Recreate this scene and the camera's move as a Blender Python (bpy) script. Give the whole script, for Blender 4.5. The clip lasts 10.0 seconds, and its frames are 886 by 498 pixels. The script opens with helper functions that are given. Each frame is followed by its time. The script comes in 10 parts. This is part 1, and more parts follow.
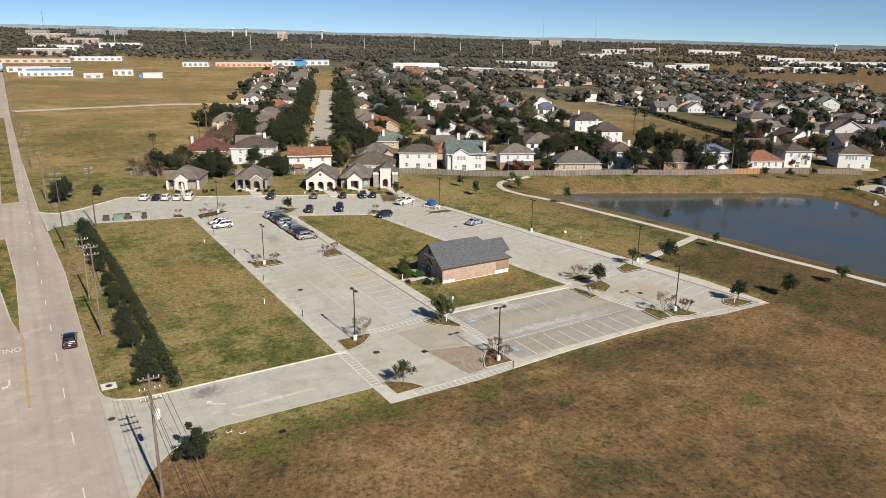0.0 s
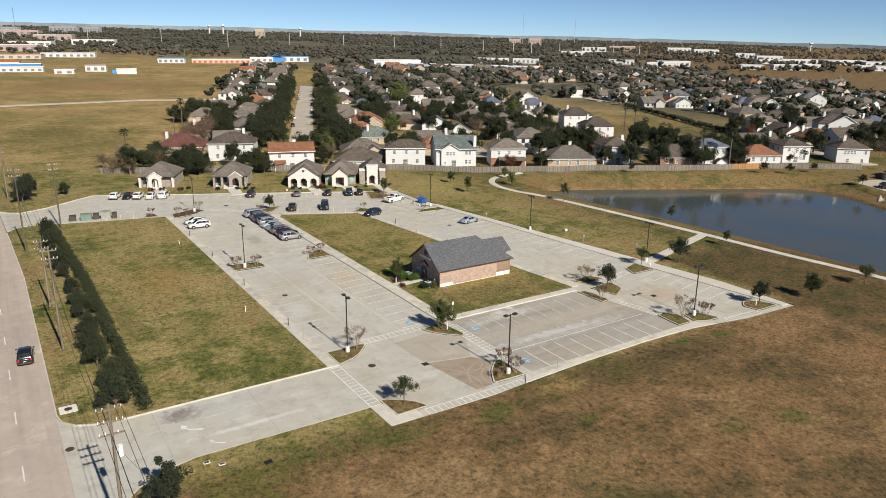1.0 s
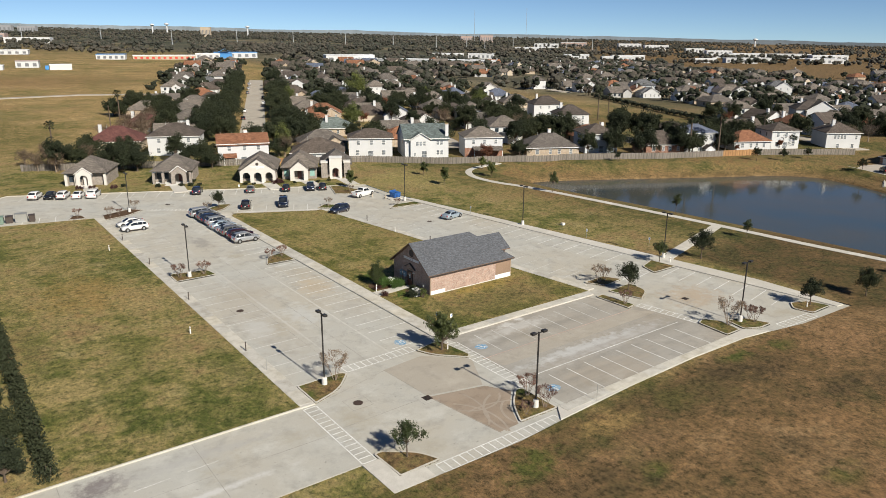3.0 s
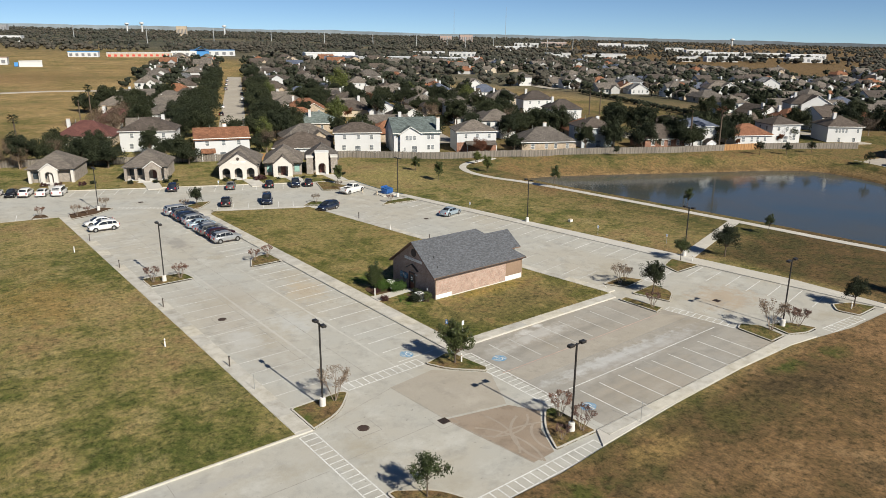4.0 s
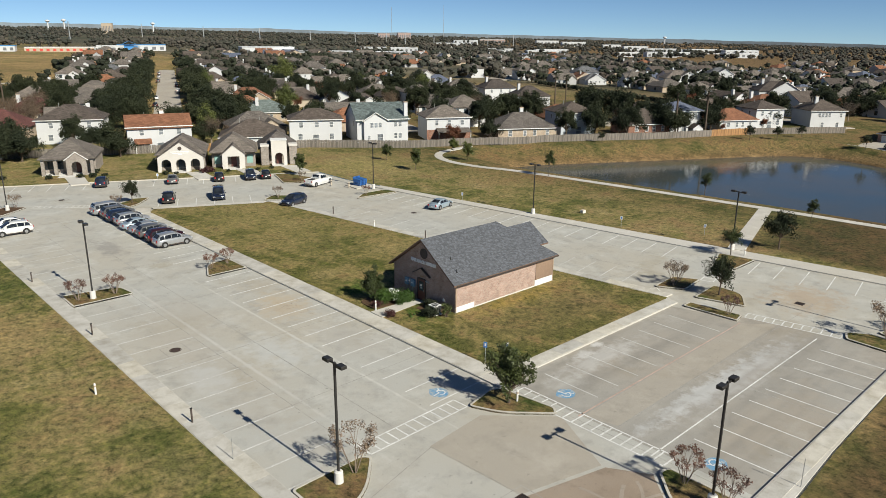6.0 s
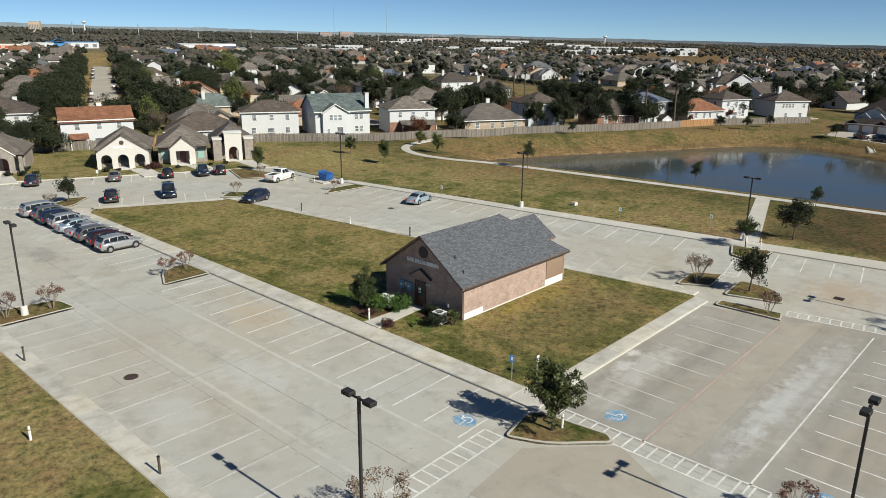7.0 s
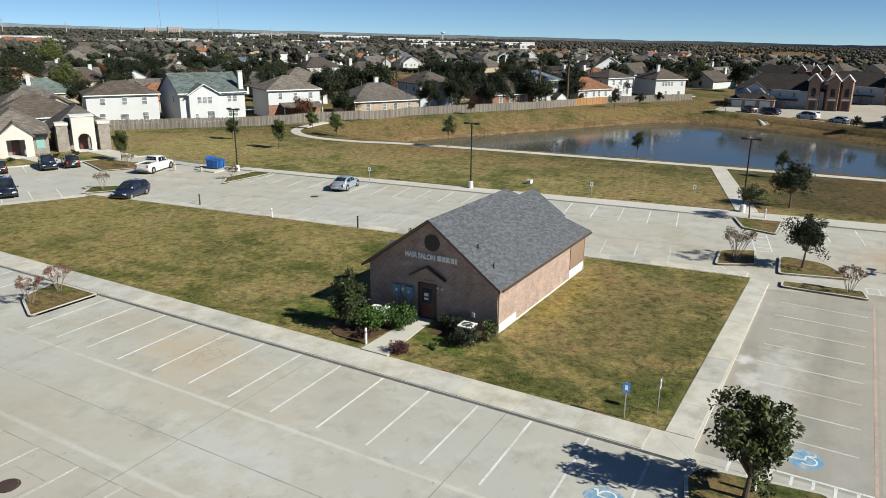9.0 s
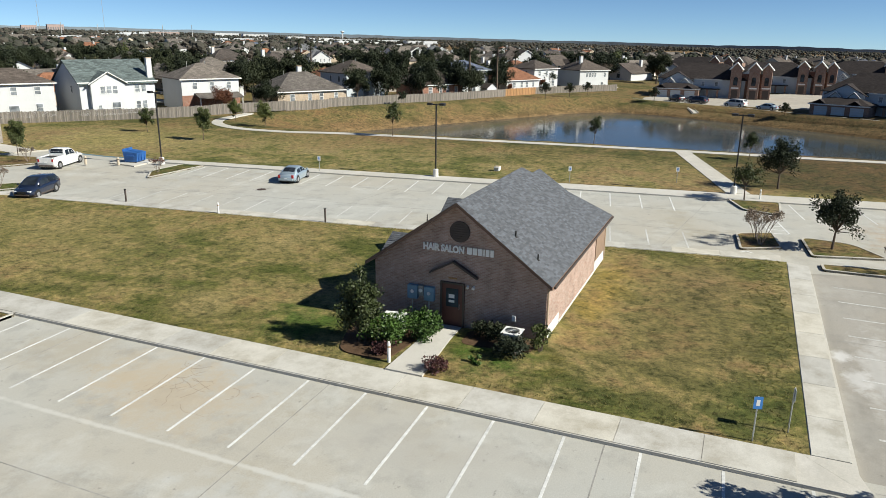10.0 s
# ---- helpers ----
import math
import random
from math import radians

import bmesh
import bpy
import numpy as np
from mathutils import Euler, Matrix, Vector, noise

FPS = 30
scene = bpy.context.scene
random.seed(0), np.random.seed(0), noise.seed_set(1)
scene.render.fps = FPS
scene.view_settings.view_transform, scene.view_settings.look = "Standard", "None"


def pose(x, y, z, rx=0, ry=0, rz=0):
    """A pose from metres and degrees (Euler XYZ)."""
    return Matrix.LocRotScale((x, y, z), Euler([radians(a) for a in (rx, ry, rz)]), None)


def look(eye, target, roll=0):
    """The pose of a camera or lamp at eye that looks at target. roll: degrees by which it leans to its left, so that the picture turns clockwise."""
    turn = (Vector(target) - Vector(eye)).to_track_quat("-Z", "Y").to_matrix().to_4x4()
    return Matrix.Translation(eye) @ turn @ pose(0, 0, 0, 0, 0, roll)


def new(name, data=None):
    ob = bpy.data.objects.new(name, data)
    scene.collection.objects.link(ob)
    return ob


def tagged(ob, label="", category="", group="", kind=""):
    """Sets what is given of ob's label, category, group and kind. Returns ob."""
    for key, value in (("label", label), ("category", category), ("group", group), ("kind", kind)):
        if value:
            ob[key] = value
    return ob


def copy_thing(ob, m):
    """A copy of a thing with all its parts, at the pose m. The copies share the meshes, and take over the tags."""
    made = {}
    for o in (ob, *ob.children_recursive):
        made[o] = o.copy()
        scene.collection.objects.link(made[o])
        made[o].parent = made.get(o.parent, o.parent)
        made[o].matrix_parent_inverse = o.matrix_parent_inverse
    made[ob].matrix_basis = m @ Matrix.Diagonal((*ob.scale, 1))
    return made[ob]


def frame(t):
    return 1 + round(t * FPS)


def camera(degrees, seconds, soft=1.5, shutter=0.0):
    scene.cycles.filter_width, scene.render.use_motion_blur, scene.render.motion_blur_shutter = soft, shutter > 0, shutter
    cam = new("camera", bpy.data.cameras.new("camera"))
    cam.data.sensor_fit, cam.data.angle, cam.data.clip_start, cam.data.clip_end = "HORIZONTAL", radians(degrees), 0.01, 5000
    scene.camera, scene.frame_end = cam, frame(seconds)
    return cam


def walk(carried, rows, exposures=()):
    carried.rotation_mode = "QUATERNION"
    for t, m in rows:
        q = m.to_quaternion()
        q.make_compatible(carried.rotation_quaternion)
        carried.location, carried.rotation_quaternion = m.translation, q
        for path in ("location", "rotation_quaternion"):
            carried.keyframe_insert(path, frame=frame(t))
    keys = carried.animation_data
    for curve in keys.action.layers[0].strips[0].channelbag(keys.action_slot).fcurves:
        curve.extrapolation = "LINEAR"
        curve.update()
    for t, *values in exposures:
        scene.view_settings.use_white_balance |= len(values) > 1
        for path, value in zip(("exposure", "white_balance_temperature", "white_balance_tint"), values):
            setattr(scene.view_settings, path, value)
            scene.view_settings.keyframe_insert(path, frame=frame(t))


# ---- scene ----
cam = camera(62.9, 10.0, soft=0.5)
PATH = [
    (0, (-62.707, -104.533, 42.835), (-61.719, -102.889, 42.266), 0.5),
    (0.5, (-61.423, -99.692, 41.546), (-60.415, -98.061, 40.976), 0.4),
    (1, (-60.046, -94.652, 40.232), (-59.012, -93.038, 39.66), 0.6),
    (1.5, (-58.332, -89.771, 38.646), (-57.267, -88.178, 38.074), 0.3),
    (2, (-56.736, -84.895, 37.204), (-55.642, -83.322, 36.632), 0.3),
    (2.5, (-55.01, -80.136, 35.855), (-53.894, -78.578, 35.282), 0.3),
    (4, (-50.178, -65.649, 31.259), (-48.997, -64.139, 30.688), 0.4),
    (4.5, (-48.663, -60.784, 29.842), (-47.457, -59.295, 29.271), 0.4),
    (5, (-47.238, -55.839, 28.406), (-46.0, -54.375, 27.835), 0.5),
    (5.5, (-45.778, -50.911, 27.011), (-44.508, -49.475, 26.439), 0.5),
    (7, (-41.323, -35.868, 22.526), (-39.913, -34.569, 21.956), 0.5),
    (7.5, (-39.919, -31.056, 21.199), (-38.439, -29.838, 20.626), 0.6),
    (8, (-38.563, -26.351, 19.863), (-37.024, -25.211, 19.29), 0.5),
    (8.5, (-37.11, -21.614, 18.506), (-35.512, -20.557, 17.933), 0.5),
    (9, (-35.298, -16.92, 17.044), (-33.643, -15.955, 16.471), 0.51),
    (9.5, (-33.289, -12.209, 15.603), (-31.572, -11.358, 15.033), 0.63),
    (10, (-31.212, -7.661, 14.157), (-29.441, -6.927, 13.587), 0.73),
]
walk(cam, [(t, look(e, g, r)) for t, e, g, r in PATH], [(0, 0.47, 6850, 10), (4, 0.42, 6700, 8), (7.0, 0.36, 6500, 5), (8.6, 0.43, 6380, 4), (10, 0.63, 6400, 5)])

# ---- world, sun, exposure ----
SUN_EL, SUN_AZ = 35.3, -88.0          # degrees: height, and direction towards the sun in the plan (from +x)
world = bpy.data.worlds.new("sky")
scene.world = world
world.use_nodes = True
wn = world.node_tree
for n in list(wn.nodes):
    wn.nodes.remove(n)
sky = wn.nodes.new("ShaderNodeTexSky")
sky.sky_type, sky.sun_disc = "NISHITA", False
sky.sun_elevation, sky.sun_rotation = radians(SUN_EL), radians(90 - SUN_AZ)
sky.air_density, sky.dust_density, sky.ozone_density = 0.45, 0.0, 4.0
bg = wn.nodes.new("ShaderNodeBackground")
bg.inputs["Strength"].default_value = 0.061
wo = wn.nodes.new("ShaderNodeOutputWorld")
haze = wn.nodes.new("ShaderNodeMix")          # clear winter air: bluer than the plain model
haze.data_type, haze.blend_type = "RGBA", "MULTIPLY"
haze.inputs[0].default_value = 1.0
haze.inputs[7].default_value = (1.02, 1.08, 1.10, 1)
up_ = wn.nodes.new("ShaderNodeMapping")       # thin even haze: the horizon takes the tone a few degrees up
up_.inputs["Location"].default_value, up_.inputs["Scale"].default_value = (0, 0, 0.018), (1, 1, 0.982)
wt = wn.nodes.new("ShaderNodeTexCoord")
wn.links.new(wt.outputs["Generated"], up_.inputs["Vector"])
wn.links.new(up_.outputs[0], sky.inputs["Vector"])
wn.links.new(sky.outputs[0], haze.inputs[6])
wn.links.new(haze.outputs[2], bg.inputs["Color"])
wn.links.new(bg.outputs[0], wo.inputs["Surface"])
sun_data = bpy.data.lights.new("sun", "SUN")
sun_data.energy, sun_data.angle, sun_data.color = 5.0, radians(0.53), (1.0, 0.94, 0.84)
sun = new("sun", sun_data)
sdir = Vector((math.cos(radians(SUN_AZ)) * math.cos(radians(SUN_EL)), math.sin(radians(SUN_AZ)) * math.cos(radians(SUN_EL)), math.sin(radians(SUN_EL))))
sun.matrix_world = look(sdir * 300, (0, 0, 0))

# ---- materials ----
class Nodes:
    """Short way to write a node material."""

    def __init__(self, name):
        self.m = bpy.data.materials.new(name)
        self.m.use_nodes = True
        self.t = self.m.node_tree
        self.b = self.t.nodes["Principled BSDF"]

    def add(self, kind, **sets):
        n = self.t.nodes.new(kind)
        for k, v in sets.items():
            n.inputs[k].default_value = v
        return n

    def link(self, a, b):
        self.t.links.new(a, b)

    def coord(self, world_space=False):
        if world_space:
            return self.add("ShaderNodeNewGeometry").outputs["Position"]
        return self.add("ShaderNodeTexCoord").outputs["Object"]

    def noise(self, vec, scale, detail=4.0, rough=0.55, stretch=None):
        if stretch:
            mp = self.add("ShaderNodeMapping")
            mp.inputs["Scale"].default_value = stretch
            self.link(vec, mp.inputs["Vector"])
            vec = mp.outputs[0]
        n = self.add("ShaderNodeTexNoise", Scale=scale, Detail=detail, Roughness=rough)
        self.link(vec, n.inputs["Vector"])
        return n.outputs["Fac"]

    def ramp(self, fac, stops):
        r = self.t.nodes.new("ShaderNodeValToRGB")
        e = r.color_ramp.elements
        while len(e) < len(stops):
            e.new(0.5)
        for el, (p, c) in zip(e, stops):
            el.position = p
            el.color = (*c, 1) if len(c) == 3 else c
        self.link(fac, r.inputs[0])
        return r.outputs[0]

    def mix(self, fac, a, b, mode="MIX"):
        n = self.t.nodes.new("ShaderNodeMix")
        n.data_type, n.blend_type = "RGBA", mode
        for v, s in ((fac, n.inputs[0]), (a, n.inputs[6]), (b, n.inputs[7])):
            if isinstance(v, (int, float)):
                s.default_value = v
            elif isinstance(v, tuple):
                s.default_value = (*v, 1)
            else:
                self.link(v, s)
        return n.outputs[2]

    def scale_to(self, fac, lo, hi, a=0.0, b=1.0):
        n = self.add("ShaderNodeMapRange")
        for i, v in enumerate((lo, hi, a, b)):
            n.inputs[1 + i].default_value = v
        self.link(fac, n.inputs[0])
        return n.outputs[0]

    def bump(self, fac, strength, dist):
        n = self.add("ShaderNodeBump", Strength=strength, Distance=dist)
        self.link(fac, n.inputs["Height"])
        self.link(n.outputs[0], self.b.inputs["Normal"])

    def done(self, colour, rough, metal=0.0, spec=0.5):
        for v, s in ((colour, "Base Color"), (rough, "Roughness"), (metal, "Metallic"), (spec, "Specular IOR Level")):
            if isinstance(v, (int, float)):
                self.b.inputs[s].default_value = v
            elif isinstance(v, tuple):
                self.b.inputs[s].default_value = (*v, 1)
            else:
                self.link(v, self.b.inputs[s])
        return self.m


def plain(name, c, rough=0.6, metal=0.0, var=0.15, scale=6.0, bump=0.0, spec=0.5, world_space=False):
    """A plain surface with a little grain and a broad variation."""
    n = Nodes(name)
    v = n.coord(world_space)
    a = n.noise(v, scale, 5.0)
    b = n.noise(v, scale * 0.13, 3.0)
    k = n.mix(0.5, a, b)
    lo = tuple(x * (1 - var) for x in c)
    hi = tuple(min(1.0, x * (1 + var)) for x in c)
    col = n.ramp(k, [(0.3, lo), (0.7, hi)])
    if bump:
        n.bump(a, bump, 0.02)
    return n.done(col, rough, metal, spec)


def turf_grain(n, v, col):
    """Tufts, clumps and blades that break up a turf colour."""
    clump = n.noise(v, 1.5, 6.0, 0.78)
    tuft = n.noise(v, 4.6, 5.0, 0.72, (1.0, 0.62, 1.0))
    blade = n.noise(v, 24.0, 3.0, 0.75)
    col = n.mix(1.0, col, n.ramp(clump, [(0.37, (0.42, 0.47, 0.42)), (0.465, (0.90, 0.92, 0.90)), (0.55, (1.10, 1.08, 1.04)), (0.66, (1.46, 1.40, 1.28))]), "MULTIPLY")
    col = n.mix(1.0, col, n.ramp(tuft, [(0.34, (0.55, 0.58, 0.55)), (0.48, (0.97, 0.97, 0.97)), (0.64, (1.26, 1.24, 1.19))]), "MULTIPLY")
    col = n.mix(1.0, col, n.ramp(blade, [(0.30, (0.72, 0.72, 0.72)), (0.5, (1.0, 1.0, 1.0)), (0.70, (1.22, 1.22, 1.2))]), "MULTIPLY")
    n.bump(n.mix(0.5, blade, tuft), 0.7, 0.06)
    return col


def turf_patches(n, v, col, rows):
    """Worn, dry and green places with ragged edges: x, y, half-widths, colour, strength."""
    edge = n.scale_to(n.noise(v, 0.42, 7.0, 0.74), 0.3, 0.7, -0.85, 0.85)
    for x, y, rx, ry, tint, k in rows:
        mp = n.add("ShaderNodeMapping")
        mp.inputs["Location"].default_value = (-x / rx, -y / ry, 0)
        mp.inputs["Scale"].default_value = (1 / rx, 1 / ry, 0)
        n.link(v, mp.inputs["Vector"])
        ln = n.add("ShaderNodeVectorMath")
        ln.operation = "LENGTH"
        n.link(mp.outputs[0], ln.inputs[0])
        ad = n.add("ShaderNodeMath")
        n.link(ln.outputs["Value"], ad.inputs[0])
        n.link(edge, ad.inputs[1])
        col = n.mix(n.scale_to(ad.outputs[0], 0.25, 1.15, k, 0.0), col, tint)
    return col


GREEN_T, STRAW_T, DARK_T = (0.062, 0.078, 0.020), (0.275, 0.217, 0.102), (0.072, 0.052, 0.029)
RUSSET_T, GOLD_T = (0.185, 0.109, 0.057), (0.300, 0.212, 0.064)


def grass_mat(name, green, straw, brown, bias, patches=()):
    """Winter turf: green blades, straw, bare brown ground, at four scales."""
    n = Nodes(name)
    v = n.coord(True)
    big = n.noise(v, 0.11, 5.0, 0.66)
    mid = n.noise(v, 0.42, 8.0, 0.76)
    k = n.mix(0.5, big, mid)
    base = n.ramp(k, [(0.43 + bias, green), (0.485 + bias, tuple((a + b) / 2 for a, b in zip(green, straw))), (0.525 + bias, straw), (0.59 + bias, brown)])
    col = turf_grain(n, v, turf_patches(n, v, base, patches))
    return n.done(col, 0.95, 0.0, 0.1)


def concrete_mat(name, c, warm, stain=0.5, tracks=None, spills=()):
    """Poured concrete: slab-to-slab tone, cloudy stains, drips, pale rubbed places, grain."""
    n = Nodes(name)
    v = n.coord(True)
    big = n.noise(v, 0.06, 5.0, 0.6)
    mid = n.noise(v, 0.5, 6.0, 0.68)
    fine = n.noise(v, 18.0, 4.0, 0.7)
    col = n.mix(n.scale_to(big, 0.38, 0.62), c, warm)
    dark = tuple(x * 0.66 for x in c)
    col = n.mix(n.scale_to(mid, 0.5, 0.72, 0.0, stain), col, dark)
    brown = (c[0] * 0.82, c[1] * 0.75, c[2] * 0.63)
    col = n.mix(n.scale_to(n.noise(v, 0.11, 5.0, 0.65), 0.56, 0.70, 0.0, stain), col, brown)
    pale = tuple(min(1.0, x * 1.22) for x in c)
    col = n.mix(n.scale_to(n.noise(v, 0.26, 6.0, 0.72), 0.52, 0.68, 0.0, 0.7), col, pale)
    spots = n.noise(v, 2.3, 3.0, 0.6)
    col = n.mix(n.scale_to(spots, 0.66, 0.74, 0.0, stain), col, tuple(x * 0.5 for x in c))
    col = n.mix(1.0, col, n.ramp(fine, [(0.25, (0.86, 0.86, 0.86)), (0.75, (1.1, 1.1, 1.1))]), "MULTIPLY")
    for x, y, rx, ry, tint, k in spills:      # old spills and mud with ragged edges
        mp = n.add("ShaderNodeMapping")
        mp.inputs["Location"].default_value = (-x / rx, -y / ry, 0)
        mp.inputs["Scale"].default_value = (1 / rx, 1 / ry, 0)
        n.link(v, mp.inputs["Vector"])
        ln = n.add("ShaderNodeVectorMath")
        ln.operation = "LENGTH"
        n.link(mp.outputs[0], ln.inputs[0])
        ad = n.add("ShaderNodeMath")
        n.link(ln.outputs["Value"], ad.inputs[0])
        n.link(n.scale_to(n.noise(v, 0.8, 5.0, 0.7), 0.3, 0.7, -0.6, 0.6), ad.inputs[1])
        col = n.mix(n.scale_to(ad.outputs[0], 0.35, 1.1, k, 0.0), col, tint)
    if tracks:
        band = n.noise(v, 1.0, 3.0, 0.6, tracks)
        col = n.mix(n.scale_to(band, 0.45, 0.75, 0.0, 0.55), col, tuple(x * 0.55 for x in c))
    n.bump(fine, 0.25, 0.01)
    return n.done(col, 0.9, 0.0, 0.25)


def slab_mat(name, c):
    """Cast slabs that differ a little from piece to piece, with grime along them."""
    n = Nodes(name)
    v = n.coord(True)
    o = n.add("ShaderNodeObjectInfo").outputs["Random"]
    col = n.ramp(o, [(0.0, tuple(x * 0.86 for x in c)), (0.5, c), (1.0, (c[0] * 1.1, c[1] * 1.07, c[2] * 1.0))])
    col = n.mix(1.0, col, n.ramp(n.noise(v, 0.7, 6.0, 0.7), [(0.35, (0.76, 0.74, 0.70)), (0.55, (1.0, 1.0, 1.0)), (0.7, (1.1, 1.1, 1.1))]), "MULTIPLY")
    fine = n.noise(v, 20.0, 4.0, 0.7)
    col = n.mix(1.0, col, n.ramp(fine, [(0.25, (0.86, 0.86, 0.86)), (0.75, (1.08, 1.08, 1.08))]), "MULTIPLY")
    n.bump(fine, 0.25, 0.01)
    return n.done(col, 0.9, 0.0, 0.25)


def leaf_mat(name, c, vary=0.35, gloss=0.55):
    n = Nodes(name)
    g = n.add("ShaderNodeNewGeometry").outputs["Random Per Island"]
    lo = tuple(x * (1 - vary) for x in c)
    hi = tuple(x * (1 + vary) for x in c)
    col = n.ramp(g, [(0.0, lo), (0.6, c), (1.0, hi)])
    o = n.add("ShaderNodeObjectInfo").outputs["Random"]
    col = n.mix(1.0, col, n.ramp(o, [(0.0, (0.75, 0.78, 0.8)), (1.0, (1.2, 1.12, 1.0))]), "MULTIPLY")
    return n.done(col, gloss, 0.0, 0.3)


def brick_mat(name, c1, c2, mortar, scale=1.0, rough=0.9):
    """Running-bond brickwork on upright walls, true size."""
    n = Nodes(name)
    v = n.coord()
    sep = n.add("ShaderNodeSeparateXYZ")
    n.link(v, sep.inputs[0])
    su = n.add("ShaderNodeMath")
    n.link(sep.outputs[0], su.inputs[0])
    n.link(sep.outputs[1], su.inputs[1])
    cb = n.add("ShaderNodeCombineXYZ")
    n.link(su.outputs[0], cb.inputs[0])
    n.link(sep.outputs[2], cb.inputs[1])
    b = n.add("ShaderNodeTexBrick", Scale=1.0)
    b.inputs["Color1"].default_value = (*c1, 1)
    b.inputs["Color2"].default_value = (*c2, 1)
    b.inputs["Mortar"].default_value = (*mortar, 1)
    b.inputs["Mortar Size"].default_value = 0.006
    b.inputs["Brick Width"].default_value = 0.21 * scale
    b.inputs["Row Height"].default_value = 0.076 * scale
    n.link(cb.outputs[0], b.inputs["Vector"])
    col = n.mix(1.0, b.outputs["Color"], n.ramp(n.noise(v, 1.3, 5.0), [(0.3, (0.8, 0.8, 0.8)), (0.7, (1.15, 1.15, 1.15))]), "MULTIPLY")
    n.bump(b.outputs["Fac"], -0.4, 0.01)
    return n.done(col, rough, 0.0, 0.3)


def shingle_mat(name, c, vary=0.3):
    n = Nodes(name)
    v = n.coord()
    sep = n.add("ShaderNodeSeparateXYZ")
    n.link(v, sep.inputs[0])
    g = n.add("ShaderNodeNewGeometry").outputs["Random Per Island"]
    row = n.add("ShaderNodeTexBrick", Scale=1.0)
    su = n.add("ShaderNodeMath")
    n.link(sep.outputs[0], su.inputs[0])
    n.link(sep.outputs[1], su.inputs[1])
    cb = n.add("ShaderNodeCombineXYZ")
    n.link(su.outputs[0], cb.inputs[0])
    n.link(sep.outputs[2], cb.inputs[1])
    n.link(cb.outputs[0], row.inputs["Vector"])
    row.inputs["Brick Width"].default_value = 0.5
    row.inputs["Row Height"].default_value = 0.11
    row.inputs["Mortar Size"].default_value = 0.012
    row.inputs["Color1"].default_value = (*(x * (1 - vary) for x in c), 1)
    row.inputs["Color2"].default_value = (*(x * (1 + vary) for x in c), 1)
    row.inputs["Mortar"].default_value = (*(x * 0.5 for x in c), 1)
    col = n.mix(1.0, row.outputs["Color"], n.ramp(n.noise(v, 0.5, 5.0), [(0.3, (0.78, 0.78, 0.78)), (0.7, (1.2, 1.2, 1.2))]), "MULTIPLY")
    col = n.mix(1.0, col, n.ramp(n.noise(v, 30.0, 2.0), [(0.3, (0.8, 0.8, 0.8)), (0.7, (1.2, 1.2, 1.2))]), "MULTIPLY")
    o = n.add("ShaderNodeObjectInfo").outputs["Random"]
    col = n.mix(1.0, col, n.ramp(o, [(0.0, (0.8, 0.8, 0.82)), (1.0, (1.18, 1.14, 1.1))]), "MULTIPLY")
    n.bump(row.outputs["Fac"], -0.5, 0.02)
    return n.done(col, 0.92, 0.0, 0.25)


def wood_mat(name, c, c2, stretch=(1, 1, 0.08)):
    n = Nodes(name)
    v = n.coord()
    g = n.noise(v, 9.0, 5.0, 0.6, stretch)
    o = n.add("ShaderNodeObjectInfo").outputs["Random"]
    r = n.add("ShaderNodeNewGeometry").outputs["Random Per Island"]
    col = n.mix(n.scale_to(g, 0.3, 0.7), c, c2)
    col = n.mix(1.0, col, n.ramp(r, [(0.0, (0.68, 0.68, 0.7)), (1.0, (1.25, 1.22, 1.18))]), "MULTIPLY")
    col = n.mix(1.0, col, n.ramp(o, [(0.0, (0.9, 0.9, 0.9)), (1.0, (1.1, 1.1, 1.1))]), "MULTIPLY")
    n.bump(g, 0.3, 0.01)
    return n.done(col, 0.85, 0.0, 0.2)


def glass_mat(name, tint=(0.03, 0.04, 0.05), rough=0.06):
    """A pane seen from outside by day: dark room behind a glossy sheet."""
    n = Nodes(name)
    v = n.coord()
    col = n.ramp(n.noise(v, 0.8, 2.0), [(0.35, tuple(x * 0.6 for x in tint)), (0.7, tuple(x * 1.8 for x in tint))])
    return n.done(col, rough, 0.0, 0.35)


def paint_mat(name, c, rough=0.22, metal=0.0):
    n = Nodes(name)
    v = n.coord()
    col = n.ramp(n.noise(v, 3.0, 3.0), [(0.3, tuple(x * 0.93 for x in c)), (0.7, tuple(min(1, x * 1.05) for x in c))])
    n.b.inputs["Coat Weight"].default_value = 0.6
    n.b.inputs["Coat Roughness"].default_value = 0.08
    return n.done(col, rough, metal, 0.5)


def water_mat(name):
    """Murky pond: silty brown-green body with reflected-sky blue put into its colour, faint ripples in drifting bands.
    """
    n = Nodes(name)
    v = n.coord(True)
    w = n.noise(v, 2.4, 4.0, 0.6, (1.0, 0.6, 1.0))
    calm = n.noise(v, 0.045, 4.0, 0.6)
    col = n.ramp(calm, [(0.35, (0.045, 0.066, 0.080)), (0.65, (0.070, 0.070, 0.058))])
    n.bump(w, 0.10, 0.06)
    n.b.inputs["IOR"].default_value = 1.33
    return n.done(col, n.scale_to(calm, 0.4, 0.6, 0.04, 0.10), 0.0, 0.5)


